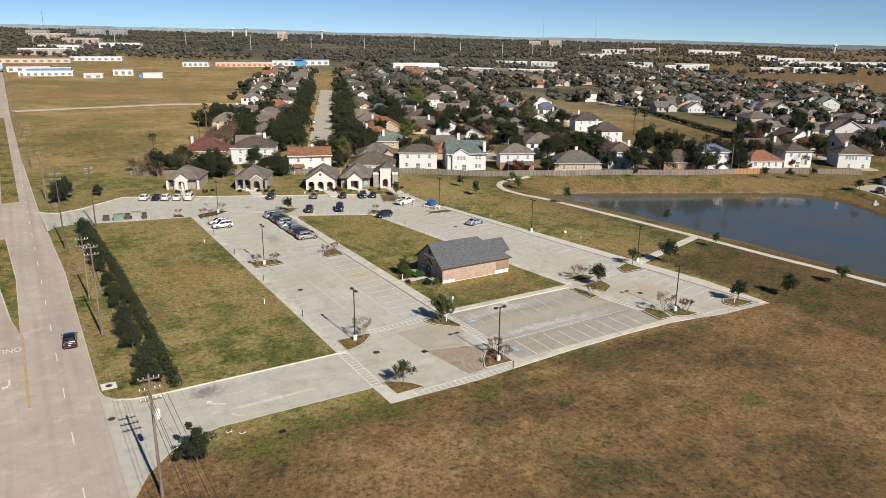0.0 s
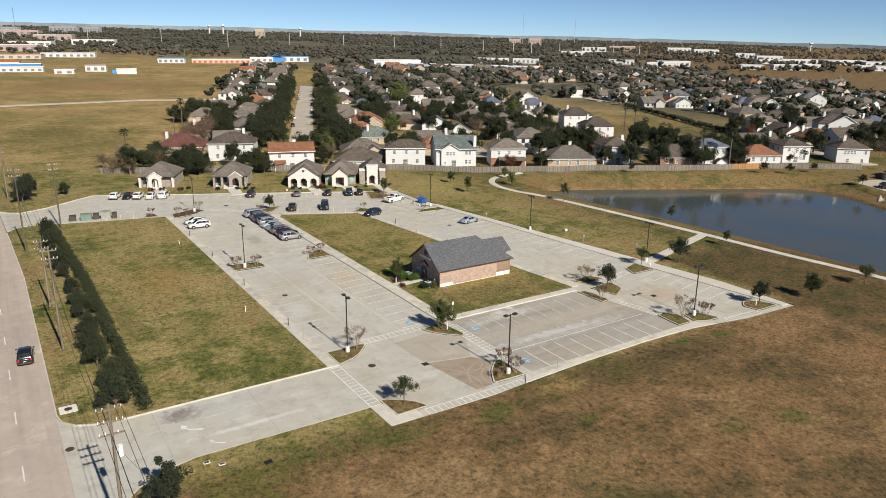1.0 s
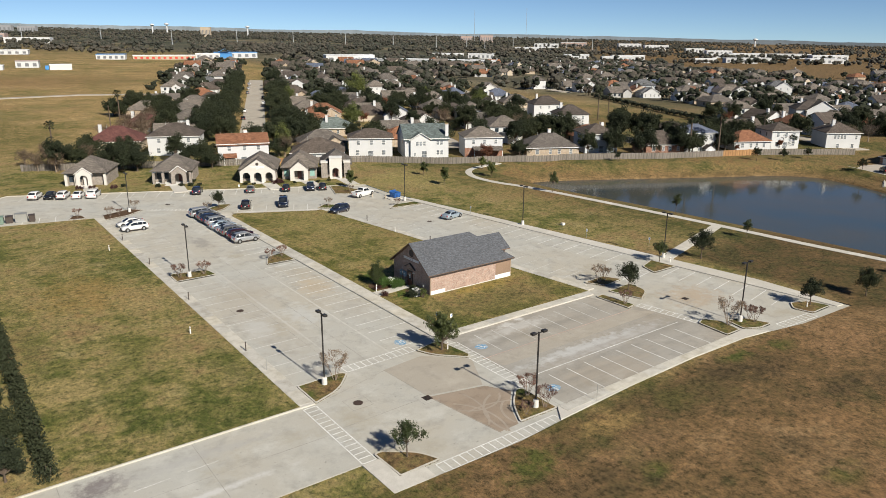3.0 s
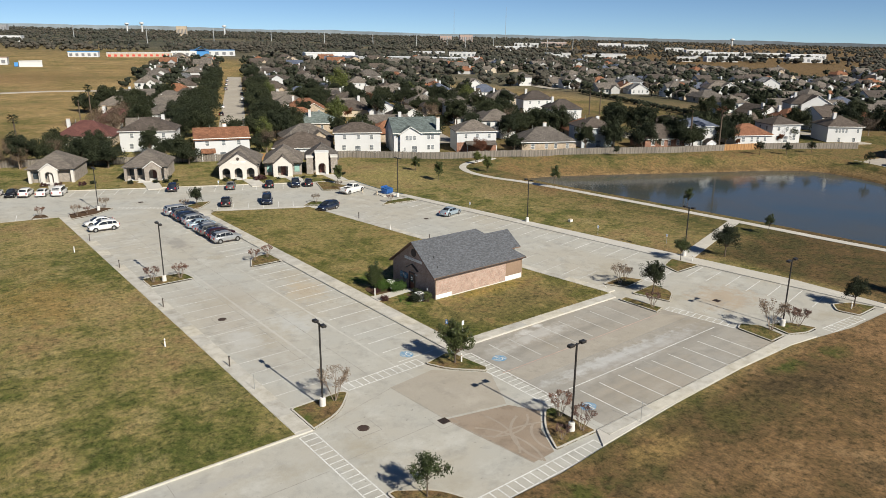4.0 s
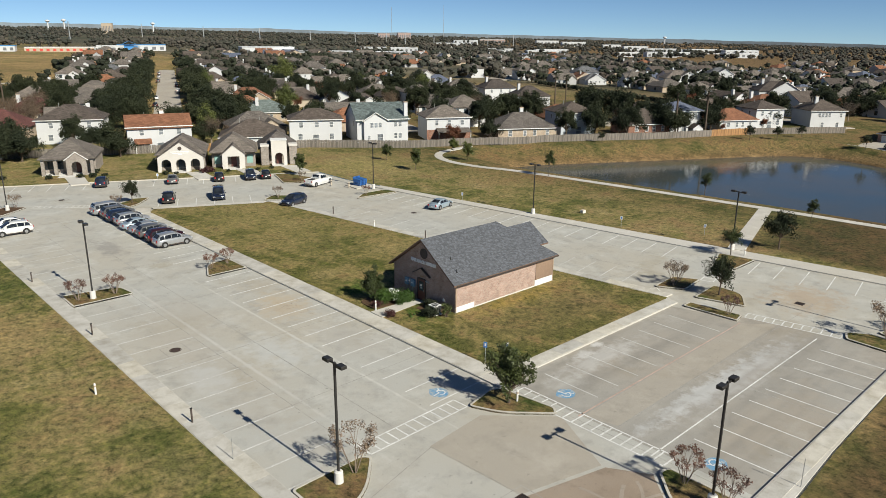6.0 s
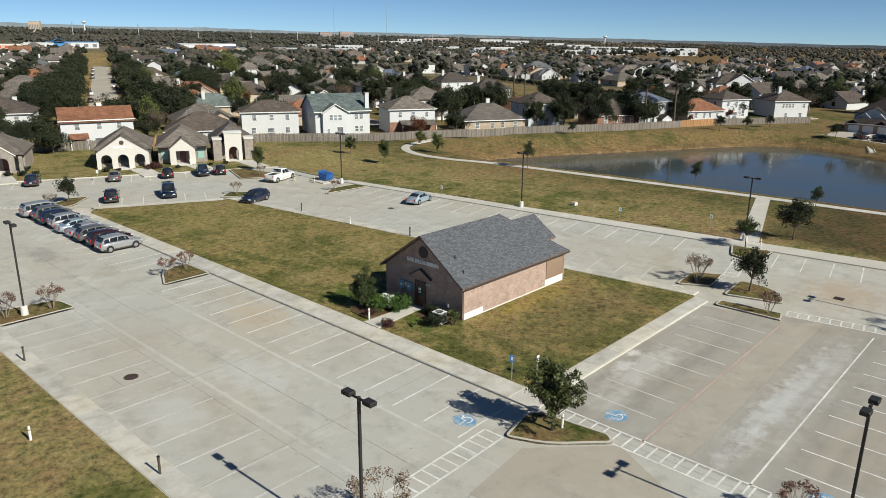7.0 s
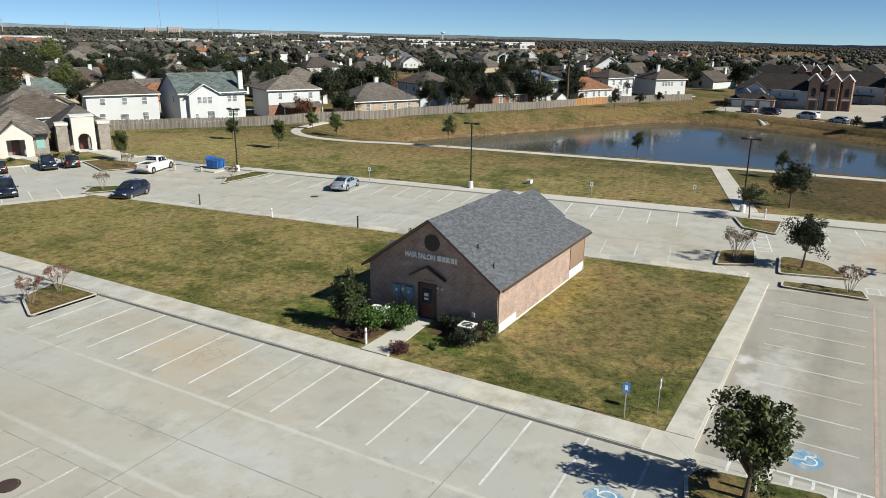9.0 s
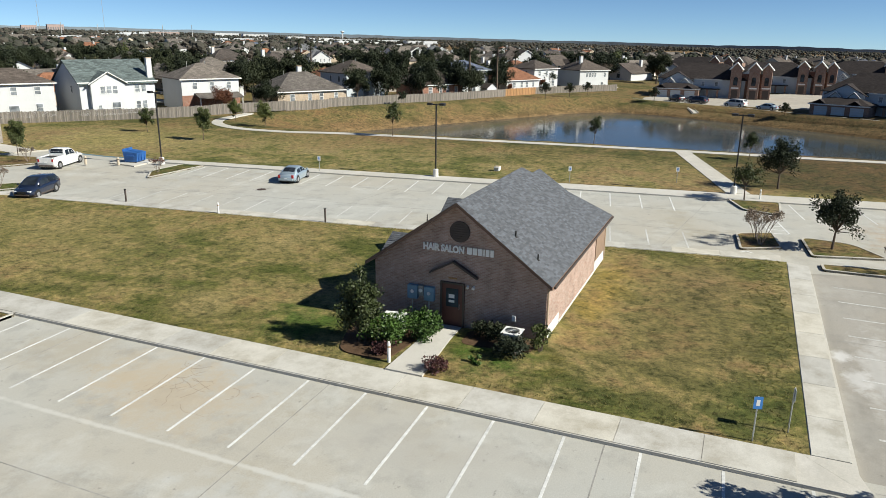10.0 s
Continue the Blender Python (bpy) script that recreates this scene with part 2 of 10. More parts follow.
TURF = grass_mat("turf", (0.082, 0.090, 0.025), (0.225, 0.182, 0.078), (0.202, 0.144, 0.068), 0.002,
                 ((3.6, 27.1, 3.4, 2.6, GREEN_T, 0.75), (-0.6, 22.1, 2.2, 1.8, GREEN_T, 0.6), (-2.4, 12.0, 2.4, 2.0, (0.060, 0.098, 0.020), 0.85), (-4.6, -4.6, 1.6, 4.0, GREEN_T, 0.8), (-2.4, 1.6, 2.2, 1.6, (0.055, 0.105, 0.018), 0.85),
                  (15.6, -8.8, 3.2, 1.8, GREEN_T, 0.8), (4.7, -9.8, 6.0, 1.3, GREEN_T, 0.7), (-2.5, 17.8, 2.2, 2.2, STRAW_T, 0.7), (8.5, 21.2, 3.6, 2.6, STRAW_T, 0.6), (7.2, -1.3, 7.4, 1.3, GOLD_T, 0.6),
                  (11.8, -6.6, 4.6, 2.2, (0.262, 0.178, 0.098), 0.6), (6.0, 38.0, 3.6, 4.2, STRAW_T, 0.45), (4.0, 47.0, 7.0, 9.0, (0.240, 0.200, 0.086), 0.5), (3.0, 33.0, 7.0, 6.0, (0.225, 0.185, 0.080), 0.4), (9.8, 12.8, 4.0, 2.2, GREEN_T, 0.4), (-3.0, -9.0, 3.6, 2.0, (0.052, 0.076, 0.018), 0.75), (6.0, -6.8, 11.0, 4.6, (0.132, 0.112, 0.049), 0.75)))
BEDTURF = grass_mat("island_turf", (0.060, 0.078, 0.022), (0.165, 0.125, 0.058), (0.135, 0.088, 0.048), -0.01)
LOT = concrete_mat("lot_concrete", (0.415, 0.412, 0.382), (0.42, 0.395, 0.34), 0.68, None, ((-45.9, -20.0, 2.5, 1.6, (0.17, 0.150, 0.150), 0.85), (-39.5, -25.8, 7.0, 0.45, (0.55, 0.55, 0.54), 0.7), (-39.0, -20.2, 7.0, 0.8, (0.36, 0.355, 0.34), 0.6), (-11.0, 12.6, 2.6, 4.0, (0.42, 0.345, 0.245), 0.6), (-9.6, 19.5, 2.4, 3.0, (0.36, 0.32, 0.25), 0.5),
                                                                                                    (29.5, -20.5, 5.0, 4.0, (0.38, 0.29, 0.20), 0.6), (-16.5, 44.0, 1.6, 4.5, (0.24, 0.23, 0.215), 0.6), (6.0, -14.5, 3.0, 1.8, (0.60, 0.59, 0.57), 0.7),
               (-13.95, 5.0, 0.15, 24.0, (0.53, 0.52, 0.48), 0.7), (-19.75, 10.0, 0.18, 24.0, (0.52, 0.51, 0.48), 0.7), (-9.4, 14.5, 2.2, 3.2, (0.44, 0.365, 0.26), 0.4), (-22.5, 6.0, 3.0, 22.0, (0.375, 0.345, 0.295), 0.45), (-16.6, 4.0, 2.6, 4.0, (0.49, 0.505, 0.50), 0.5), (-23.0, 3.0, 1.8, 3.6, (0.49, 0.50, 0.495), 0.45), (-18.5, 17.0, 3.0, 7.0, (0.375, 0.350, 0.305), 0.5), (-10.5, 2.0, 2.2, 5.0, (0.36, 0.345, 0.315), 0.4)))
LOT2 = concrete_mat("older_concrete", (0.330, 0.316, 0.286), (0.340, 0.308, 0.260), 0.6, (0.02, 0.4, 1.0), ((2.5, -14.6, 5.5, 1.3, (0.52, 0.51, 0.49), 0.6), (8.0, -24.0, 11.0, 1.6, (0.47, 0.46, 0.45), 0.5), (4.5, -23.4, 11.0, 0.8, (0.52, 0.525, 0.52), 0.75), (3.0, -28.6, 9.0, 2.0, (0.345, 0.305, 0.25), 0.5), (-3.5, -15.8, 2.2, 1.2, (0.45, 0.44, 0.41), 0.6), (4.6, -13.0, 1.1, 0.45, (0.62, 0.61, 0.59), 0.8), (2.2, -13.4, 1.5, 0.6, (0.58, 0.57, 0.55), 0.7)))
ROADC = concrete_mat("road_concrete", (0.43, 0.370, 0.325), (0.37, 0.320, 0.285), 0.5, (0.55, 0.012, 1.0))
WALKC = concrete_mat("walk_concrete", (0.52, 0.50, 0.46), (0.48, 0.455, 0.40), 0.4)
KERBC = concrete_mat("kerb_concrete", (0.50, 0.48, 0.43), (0.44, 0.41, 0.35), 0.6)
TAN = concrete_mat("tan_concrete", (0.355, 0.328, 0.283), (0.37, 0.335, 0.28), 0.5)
STREET = concrete_mat("street_concrete", (0.41, 0.375, 0.32), (0.37, 0.335, 0.29), 0.6)
PAINT_W = plain("road_paint_white", (0.60, 0.60, 0.58), 0.7, 0, 0.32, 5.0, world_space=True)
def worn_paint(name, lo, hi):
    """White lines rubbed through to the concrete in places."""
    n = Nodes(name)
    v = n.coord(True)
    k = n.mix(0.6, n.noise(v, 0.22, 4.0, 0.6), n.noise(v, 9.0, 4.0, 0.7))
    return n.done(n.ramp(k, [(lo, (0.62, 0.62, 0.60)), (hi, (0.42, 0.41, 0.385))]), 0.8, 0.0, 0.3)


PAINT_OLD = worn_paint("faded_line_paint", 0.40, 0.54)
PAINT_Y = plain("road_paint_yellow", (0.38, 0.30, 0.17), 0.7, 0, 0.2, 8.0, world_space=True)
n = Nodes("road_paint_blue")
v = n.coord(True)
PAINT_B = n.done(n.ramp(n.mix(0.5, n.noise(v, 7.0, 5.0, 0.75), n.noise(v, 1.7, 3.0)), [(0.40, (0.08, 0.25, 0.46)), (0.5, (0.18, 0.31, 0.43)), (0.60, (0.40, 0.40, 0.385))]), 0.8)
PAINT_R = plain("faded_red_paint", (0.42, 0.315, 0.265), 0.8, 0, 0.25, 5.0, world_space=True)
SEAL = plain("joint_sealant", (0.295, 0.285, 0.262), 0.85, 0, 0.45, 3.0, world_space=True)
MULCH = plain("mulch", (0.085, 0.052, 0.030), 0.95, 0, 0.5, 14.0, 0.8, 0.2, True)
IRON = plain("cast_iron", (0.075, 0.050, 0.040), 0.7, 0.3, 0.3, 12.0, 0.3)
BRONZE = plain("bronze_painted_steel", (0.030, 0.028, 0.027), 0.45, 0.2, 0.2, 5.0)
GREYPOST = plain("galvanised_steel", (0.42, 0.43, 0.43), 0.5, 0.6, 0.15, 8.0)
POLEWOOD = wood_mat("weathered_pole_wood", (0.17, 0.14, 0.11), (0.26, 0.22, 0.18))
FENCEWOOD = wood_mat("weathered_fence_wood", (0.15, 0.135, 0.118), (0.26, 0.236, 0.206))
FENCENEW = wood_mat("fresh_fence_wood", (0.34, 0.19, 0.085), (0.44, 0.26, 0.13))
BRICKPINK = brick_mat("pink_tan_brick", (0.30, 0.195, 0.155), (0.40, 0.285, 0.235), (0.42, 0.38, 0.33))
BRICKGREY = brick_mat("grey_brown_brick", (0.22, 0.19, 0.165), (0.31, 0.27, 0.235), (0.36, 0.34, 0.31))
BRICKRED = brick_mat("red_brown_brick", (0.20, 0.085, 0.055), (0.28, 0.13, 0.085), (0.30, 0.26, 0.22))
BRICKROSE = brick_mat("rose_brown_brick", (0.20, 0.115, 0.085), (0.27, 0.165, 0.125), (0.30, 0.26, 0.22))
BRICKTAN = brick_mat("tan_brick", (0.36, 0.28, 0.20), (0.44, 0.35, 0.26), (0.44, 0.40, 0.34))
STUCCO = plain("cream_stucco", (0.57, 0.545, 0.505), 0.9, 0, 0.06, 5.0, 0.2)
SIDING = plain("white_siding", (0.54, 0.548, 0.555), 0.75, 0, 0.06, 4.0)
SIDING_B = plain("beige_siding", (0.47, 0.40, 0.31), 0.8, 0, 0.08, 4.0)
SIDING_G = plain("grey_blue_siding", (0.46, 0.50, 0.54), 0.8, 0, 0.08, 4.0)
TRIM_W = plain("white_trim", (0.70, 0.70, 0.68), 0.6, 0, 0.05, 4.0)
TRIM_T = plain("tan_trim", (0.40, 0.30, 0.21), 0.7, 0, 0.12, 4.0)
TRIM_B = plain("brown_siding_paint", (0.24, 0.165, 0.115), 0.75, 0, 0.15, 4.0)
TRIM_D = plain("dark_trim", (0.06, 0.045, 0.038), 0.6, 0, 0.15, 4.0)
DOORRED = plain("red_door_paint", (0.10, 0.034, 0.027), 0.5, 0, 0.15, 4.0)
SH_GREY = shingle_mat("slate_grey_shingles", (0.112, 0.118, 0.128))
SH_BROWN = shingle_mat("brown_grey_shingles", (0.095, 0.080, 0.070))
SH_TAUPE = shingle_mat("taupe_shingles", (0.145, 0.130, 0.116))
SH_TEAL = shingle_mat("grey_green_shingles", (0.125, 0.155, 0.152), 0.4)
SH_RUST = shingle_mat("rust_orange_shingles", (0.225, 0.108, 0.064))
SH_RED = shingle_mat("dull_red_shingles", (0.125, 0.056, 0.050))
SH_BLUE = shingle_mat("blue_grey_shingles", (0.10, 0.12, 0.17))
PANE = glass_mat("window_glass")
BLIND = glass_mat("blind_behind_glass", (0.17, 0.185, 0.20), 0.12)
TYRE = plain("tyre_rubber", (0.018, 0.018, 0.018), 0.85, 0, 0.2, 9.0)
RIM = plain("alloy_rim", (0.45, 0.45, 0.46), 0.35, 0.8, 0.1, 9.0)
CARGLASS = glass_mat("car_glass", (0.018, 0.022, 0.028), 0.1)
LAMPRED = plain("tail_lamp_red", (0.35, 0.02, 0.02), 0.25, 0, 0.1, 9.0)
LAMPCLEAR = plain("headlamp_clear", (0.62, 0.64, 0.66), 0.12, 0.2, 0.1, 9.0)
BARK = plain("bark", (0.11, 0.085, 0.065), 0.95, 0, 0.35, 7.0, 0.8, 0.2)
TWIG = plain("pale_twig_bark", (0.24, 0.19, 0.15), 0.9, 0, 0.25, 9.0, 0.3, 0.2)
LEAF_OAK = leaf_mat("oak_leaf", (0.054, 0.070, 0.024))
LEAF_DARK = leaf_mat("dark_leaf", (0.027, 0.035, 0.017), 0.2, 0.85)
LEAF_LIGHT = leaf_mat("light_leaf", (0.085, 0.105, 0.032))
LEAF_RUST = leaf_mat("rusty_leaf", (0.14, 0.055, 0.030))
LEAF_STRAW = leaf_mat("dry_seed_heads", (0.18, 0.140, 0.108))
LEAF_SEED = leaf_mat("russet_seed_heads", (0.15, 0.085, 0.068))
LEAF_PURPLE = leaf_mat("purple_leaf", (0.062, 0.026, 0.027))
LEAF_GREEN = leaf_mat("bright_leaf", (0.055, 0.105, 0.020))
LEAF_BARE = leaf_mat("bare_twig_haze", (0.115, 0.085, 0.062))
WATER = water_mat("pond_water")
BLUESTEEL = plain("blue_painted_steel", (0.03, 0.12, 0.36), 0.5, 0.2, 0.25, 4.0)
GREENPLASTIC = plain("green_box_steel", (0.14, 0.20, 0.16), 0.6, 0, 0.2, 4.0)
CONCPALE = plain("pale_cast_concrete", (0.60, 0.585, 0.55), 0.9, 0, 0.12, 6.0, 0.2)
LETTER = plain("pale_letter", (0.82, 0.81, 0.78), 0.5, 0, 0.05, 4.0)
SIGNBLUE = plain("blue_sign_sheet", (0.05, 0.20, 0.52), 0.5, 0, 0.06, 4.0)
SIGNWHITE = plain("white_sign_sheet", (0.72, 0.72, 0.70), 0.5, 0, 0.06, 4.0)
METALGREY = plain("grey_unit_metal", (0.34, 0.34, 0.32), 0.5, 0.4, 0.12, 6.0)
BLACKMETAL = plain("black_grille", (0.02, 0.02, 0.02), 0.6, 0.3, 0.2, 6.0)

# ---- helpers for meshes ----
from mathutils import geometry as geo


def part(name, bm, material, parent=None, label=""):
    """Links a bmesh as one mesh object under a thing or under a part."""
    me = bpy.data.meshes.new(name)
    bm.to_mesh(me)
    bm.free()
    me.materials.append(material)
    ob = new(name, me)
    if parent is not None:
        ob.parent = parent
    if label:
        tagged(ob, label)
    return ob


def share(name, ob, m, parent):
    """Another object on the same mesh."""
    o = new(name, ob.data)
    o.parent = parent
    o.matrix_basis = m
    return o


def thing(name, label, category, group="", kind="", m=None):
    ob = new(name)
    ob.empty_display_size = 0.2
    if m is not None:
        ob.matrix_basis = m
    return tagged(ob, label, category, group, kind)


def structure(name, bm, material, label, category):
    return tagged(part(name, bm, material), label, category, "", "structure")


def box(bm, x0, y0, z0, x1, y1, z1, m=None):
    vs = [bm.verts.new((x, y, z)) for z in (z0, z1) for x, y in ((x0, y0), (x1, y0), (x1, y1), (x0, y1))]
    for f in ((3, 2, 1, 0), (4, 5, 6, 7), (0, 1, 5, 4), (1, 2, 6, 5), (2, 3, 7, 6), (3, 0, 4, 7)):
        bm.faces.new([vs[i] for i in f])
    if m is not None:
        bmesh.ops.transform(bm, matrix=m, verts=vs)
    return vs


def boxes(*rows):
    bm = bmesh.new()
    for r in rows:
        box(bm, *r)
    return bm


def soft(bm, w, seg=1):
    bmesh.ops.bevel(bm, geom=list(bm.edges), offset=w, segments=seg, affect="EDGES", profile=0.6)
    return bm


def prism(bm, poly, z0, z1):
    """A polygon in the plan, pulled up from z0 to z1."""
    lo = [bm.verts.new((x, y, z0)) for x, y in poly]
    hi = [bm.verts.new((x, y, z1)) for x, y in poly]
    n = len(poly)
    area = sum(poly[i][0] * poly[(i + 1) % n][1] - poly[(i + 1) % n][0] * poly[i][1] for i in range(n))
    if area < 0:
        lo.reverse(), hi.reverse()
    bm.faces.new(hi)
    for i in range(n):
        bm.faces.new((lo[i], lo[(i + 1) % n], hi[(i + 1) % n], hi[i]))
    return bm


def profile(bm, pts, a, b, axis):
    """A closed outline in one upright plane, pulled from a to b along axis 'x' or 'y'."""
    def at(u, v, d):
        return (d, u, v) if axis == "x" else (u, d, v)
    A = [bm.verts.new(at(u, v, a)) for u, v in pts]
    B = [bm.verts.new(at(u, v, b)) for u, v in pts]
    n = len(pts)
    bm.faces.new(A)
    bm.faces.new(list(reversed(B)))
    for i in range(n):
        bm.faces.new((A[(i + 1) % n], A[i], B[i], B[(i + 1) % n]))
    bmesh.ops.recalc_face_normals(bm, faces=bm.faces)
    return bm


def tube(bm, p, q, r0, r1, seg=8, caps=True):
    """A tapered round bar from p to q."""
    p, q = Vector(p), Vector(q)
    d = (q - p)
    if d.length < 1e-6:
        return
    rot = d.to_track_quat("Z", "Y").to_matrix()
    A, B = [], []
    for i in range(seg):
        a = 2 * math.pi * i / seg
        v = rot @ Vector((math.cos(a), math.sin(a), 0))
        A.append(bm.verts.new(p + v * r0))
        B.append(bm.verts.new(q + v * r1))
    for i in range(seg):
        j = (i + 1) % seg
        bm.faces.new((A[i], A[j], B[j], B[i]))
    if caps:
        bm.faces.new(list(reversed(A)))
        bm.faces.new(B)


def tubes(*rows, seg=8):
    bm = bmesh.new()
    for r in rows:
        tube(bm, *r, seg=seg)
    return bm


def rounded(poly, radii, seg=5):
    """The polygon with its corners rounded."""
    out = []
    n = len(poly)
    for i in range(n):
        p, a, b = Vector(poly[i]), Vector(poly[i - 1]), Vector(poly[(i + 1) % n])
        r = radii[i] if isinstance(radii, (list, tuple)) else radii
        if r <= 0:
            out.append(tuple(p))
            continue
        da, db = (a - p), (b - p)
        k = min(r, da.length * 0.45, db.length * 0.45)
        s, e = p + da.normalized() * k, p + db.normalized() * k
        for j in range(seg + 1):
            t = j / seg
            out.append(tuple(s * (1 - t) ** 2 + p * 2 * t * (1 - t) + e * t * t))
    return out


def offset_line(pts, d, closed=False):
    """The polyline moved by d to its left."""
    n = len(pts)
    out = []
    for i in range(n):
        p = Vector(pts[i])
        a = Vector(pts[i - 1]) if (i > 0 or closed) else None
        b = Vector(pts[(i + 1) % n]) if (i < n - 1 or closed) else None
        da = (p - a).normalized() if a is not None else None
        db = (b - p).normalized() if b is not None else None
        da = db if da is None else da
        db = da if db is None else db
        na, nb = Vector((-da.y, da.x)), Vector((-db.y, db.x))
        m = (na + nb)
        m = m.normalized() if m.length > 1e-6 else na
        out.append(tuple(p + m * (d / max(0.35, m.dot(na)))))
    return out


def band(bm, pts, w, z0, z1, closed=False, side=0.5, zf=None):
    """A raised strip of width w along a polyline; side: the part of it to the left."""
    L, R = offset_line(pts, w * side, closed), offset_line(pts, -w * (1 - side), closed)
    n = len(pts)
    rings = []
    for l, r in zip(L, R):
        h = zf(*l) if zf else 0.0
        rings.append([bm.verts.new((l[0], l[1], z0 + h)), bm.verts.new((l[0], l[1], z1 + h)), bm.verts.new((r[0], r[1], z1 + h)), bm.verts.new((r[0], r[1], z0 + h))])
    for i in range(n if closed else n - 1):
        A, B = rings[i], rings[(i + 1) % n]
        for k in range(3):
            bm.faces.new((A[k], A[k + 1], B[k + 1], B[k]))
    if not closed:
        bm.faces.new(rings[0])
        bm.faces.new(list(reversed(rings[-1])))
    bmesh.ops.recalc_face_normals(bm, faces=bm.faces)
    return bm


def inside(x, y, poly):
    c = False
    n = len(poly)
    for i in range(n):
        (x0, y0), (x1, y1) = poly[i], poly[i - 1]
        if (y0 > y) != (y1 > y) and x < (x1 - x0) * (y - y0) / (y1 - y0) + x0:
            c = not c
    return c


def seg_dist(x, y, poly):
    P = np.array(poly)
    Q = np.roll(P, -1, axis=0)
    d = Q - P
    t = np.clip(((x - P[:, 0]) * d[:, 0] + (y - P[:, 1]) * d[:, 1]) / np.maximum((d ** 2).sum(1), 1e-9), 0, 1)
    return float(np.sqrt((P[:, 0] + t * d[:, 0] - x) ** 2 + (P[:, 1] + t * d[:, 1] - y) ** 2).min())


# ---- the plan ----
KERB = 0.13                    # height of kerbs, walks and lawns over the paving
WATER_Z = -3.4


def lawn_edge(y):
    return 15.3 - 0.125 * (y - 20)


def east_in(y):
    return 34.5 - 0.13 * (y - 20)


def east_out(y):
    return min(36.7 - 0.15 * (y - 20), 43.0)


def north_kerb(x):
    return 81.7 - 0.476 * (x - 6.2)


ROAD_E = [(-57.5, -400), (-57.3, 40), (-58.9, 95), (-59.8, 170), (-60.0, 340), (-57.0, 900)]
PAVED = [(-57.5, -13.6), (-57.2, -15.2), (-56.0, -16.7), (-54.0, -17.6), (-51.5, -17.9), (-27.6, -17.8), (-27.6, 71.8), (-43.5, 75.0), (-53.0, 77.6), (-56.4, 76.6), (-58.2, 74.0),
         (-58.9, 95.0), (-57.2, 92.8), (-54.5, 91.3), (-49.5, 93.8), (-38.5, north_kerb(-38.5)), (31.0, north_kerb(31.0)),
         (east_out(60), 60), (43.0, -22), (43.0, -32), (43.4, -35.2), (32.3, -34.8), (26.6, -33.8), (21.9, -33.1), (12.7, -32.9), (1.6, -33.25), (-9.2, -33.95), (-14.4, -34.4), (-27.6, -34.3),
         (-27.8, -29.4), (-46.5, -29.3), (-49.3, -29.9), (-52.5, -31.7), (-55.5, -35.2), (-57.5, -39.2)]
ROAD = [(-90, -400), (-57.5, -400)] + ROAD_E[1:] + [(-72.0, 900), (-75, 200), (-76, -100), (-90, -200)]
POND = [(75, 62), (82, 61), (95.5, 54), (117.5, 42), (137.5, 31.5), (143.5, 26.5), (146.5, 21), (144, 10.5), (138, -2), (131.5, -14), (121.5, -31), (114, -50), (97, -60), (86, -54), (83, -30), (81, 0), (78, 30), (75, 52)]
POND = rounded(POND, 4.0, 3)


def smooth(t):
    t = min(1.0, max(0.0, t))
    return t * t * (3 - 2 * t)


def ground_z(x, y):
    """The lie of the land: level, falling gently towards the far houses, with the pond's basin."""
    g = KERB - 0.5 * smooth((x - 66) / 110) - 0.6 * smooth((x - 110) / 40) * smooth((34 - y) / 20)
    if 40 < x < 190 and -100 < y < 110:
        if inside(x, y, POND):
            return WATER_Z - 1.2
        d = seg_dist(x, y, POND)
        reach = 12.5 if x < 92 else 9.5
        if d < reach:
            k = d / reach
            h = WATER_Z - 0.05 + (0.45 if d > 0.6 else 0.75 * d)
            g = h + (g - h) * (k if x < 92 else smooth(k))
    far = smooth((math.hypot(x - 20, y - 20) - 160) / 400)
    return g + far * 0.0165 * (0.682 * y - 0.731 * x)      # the wide land falls gently to the south-east


def land(x, y):
    """How far the land lies above or below the level of the lot."""
    return ground_z(x, y) - KERB


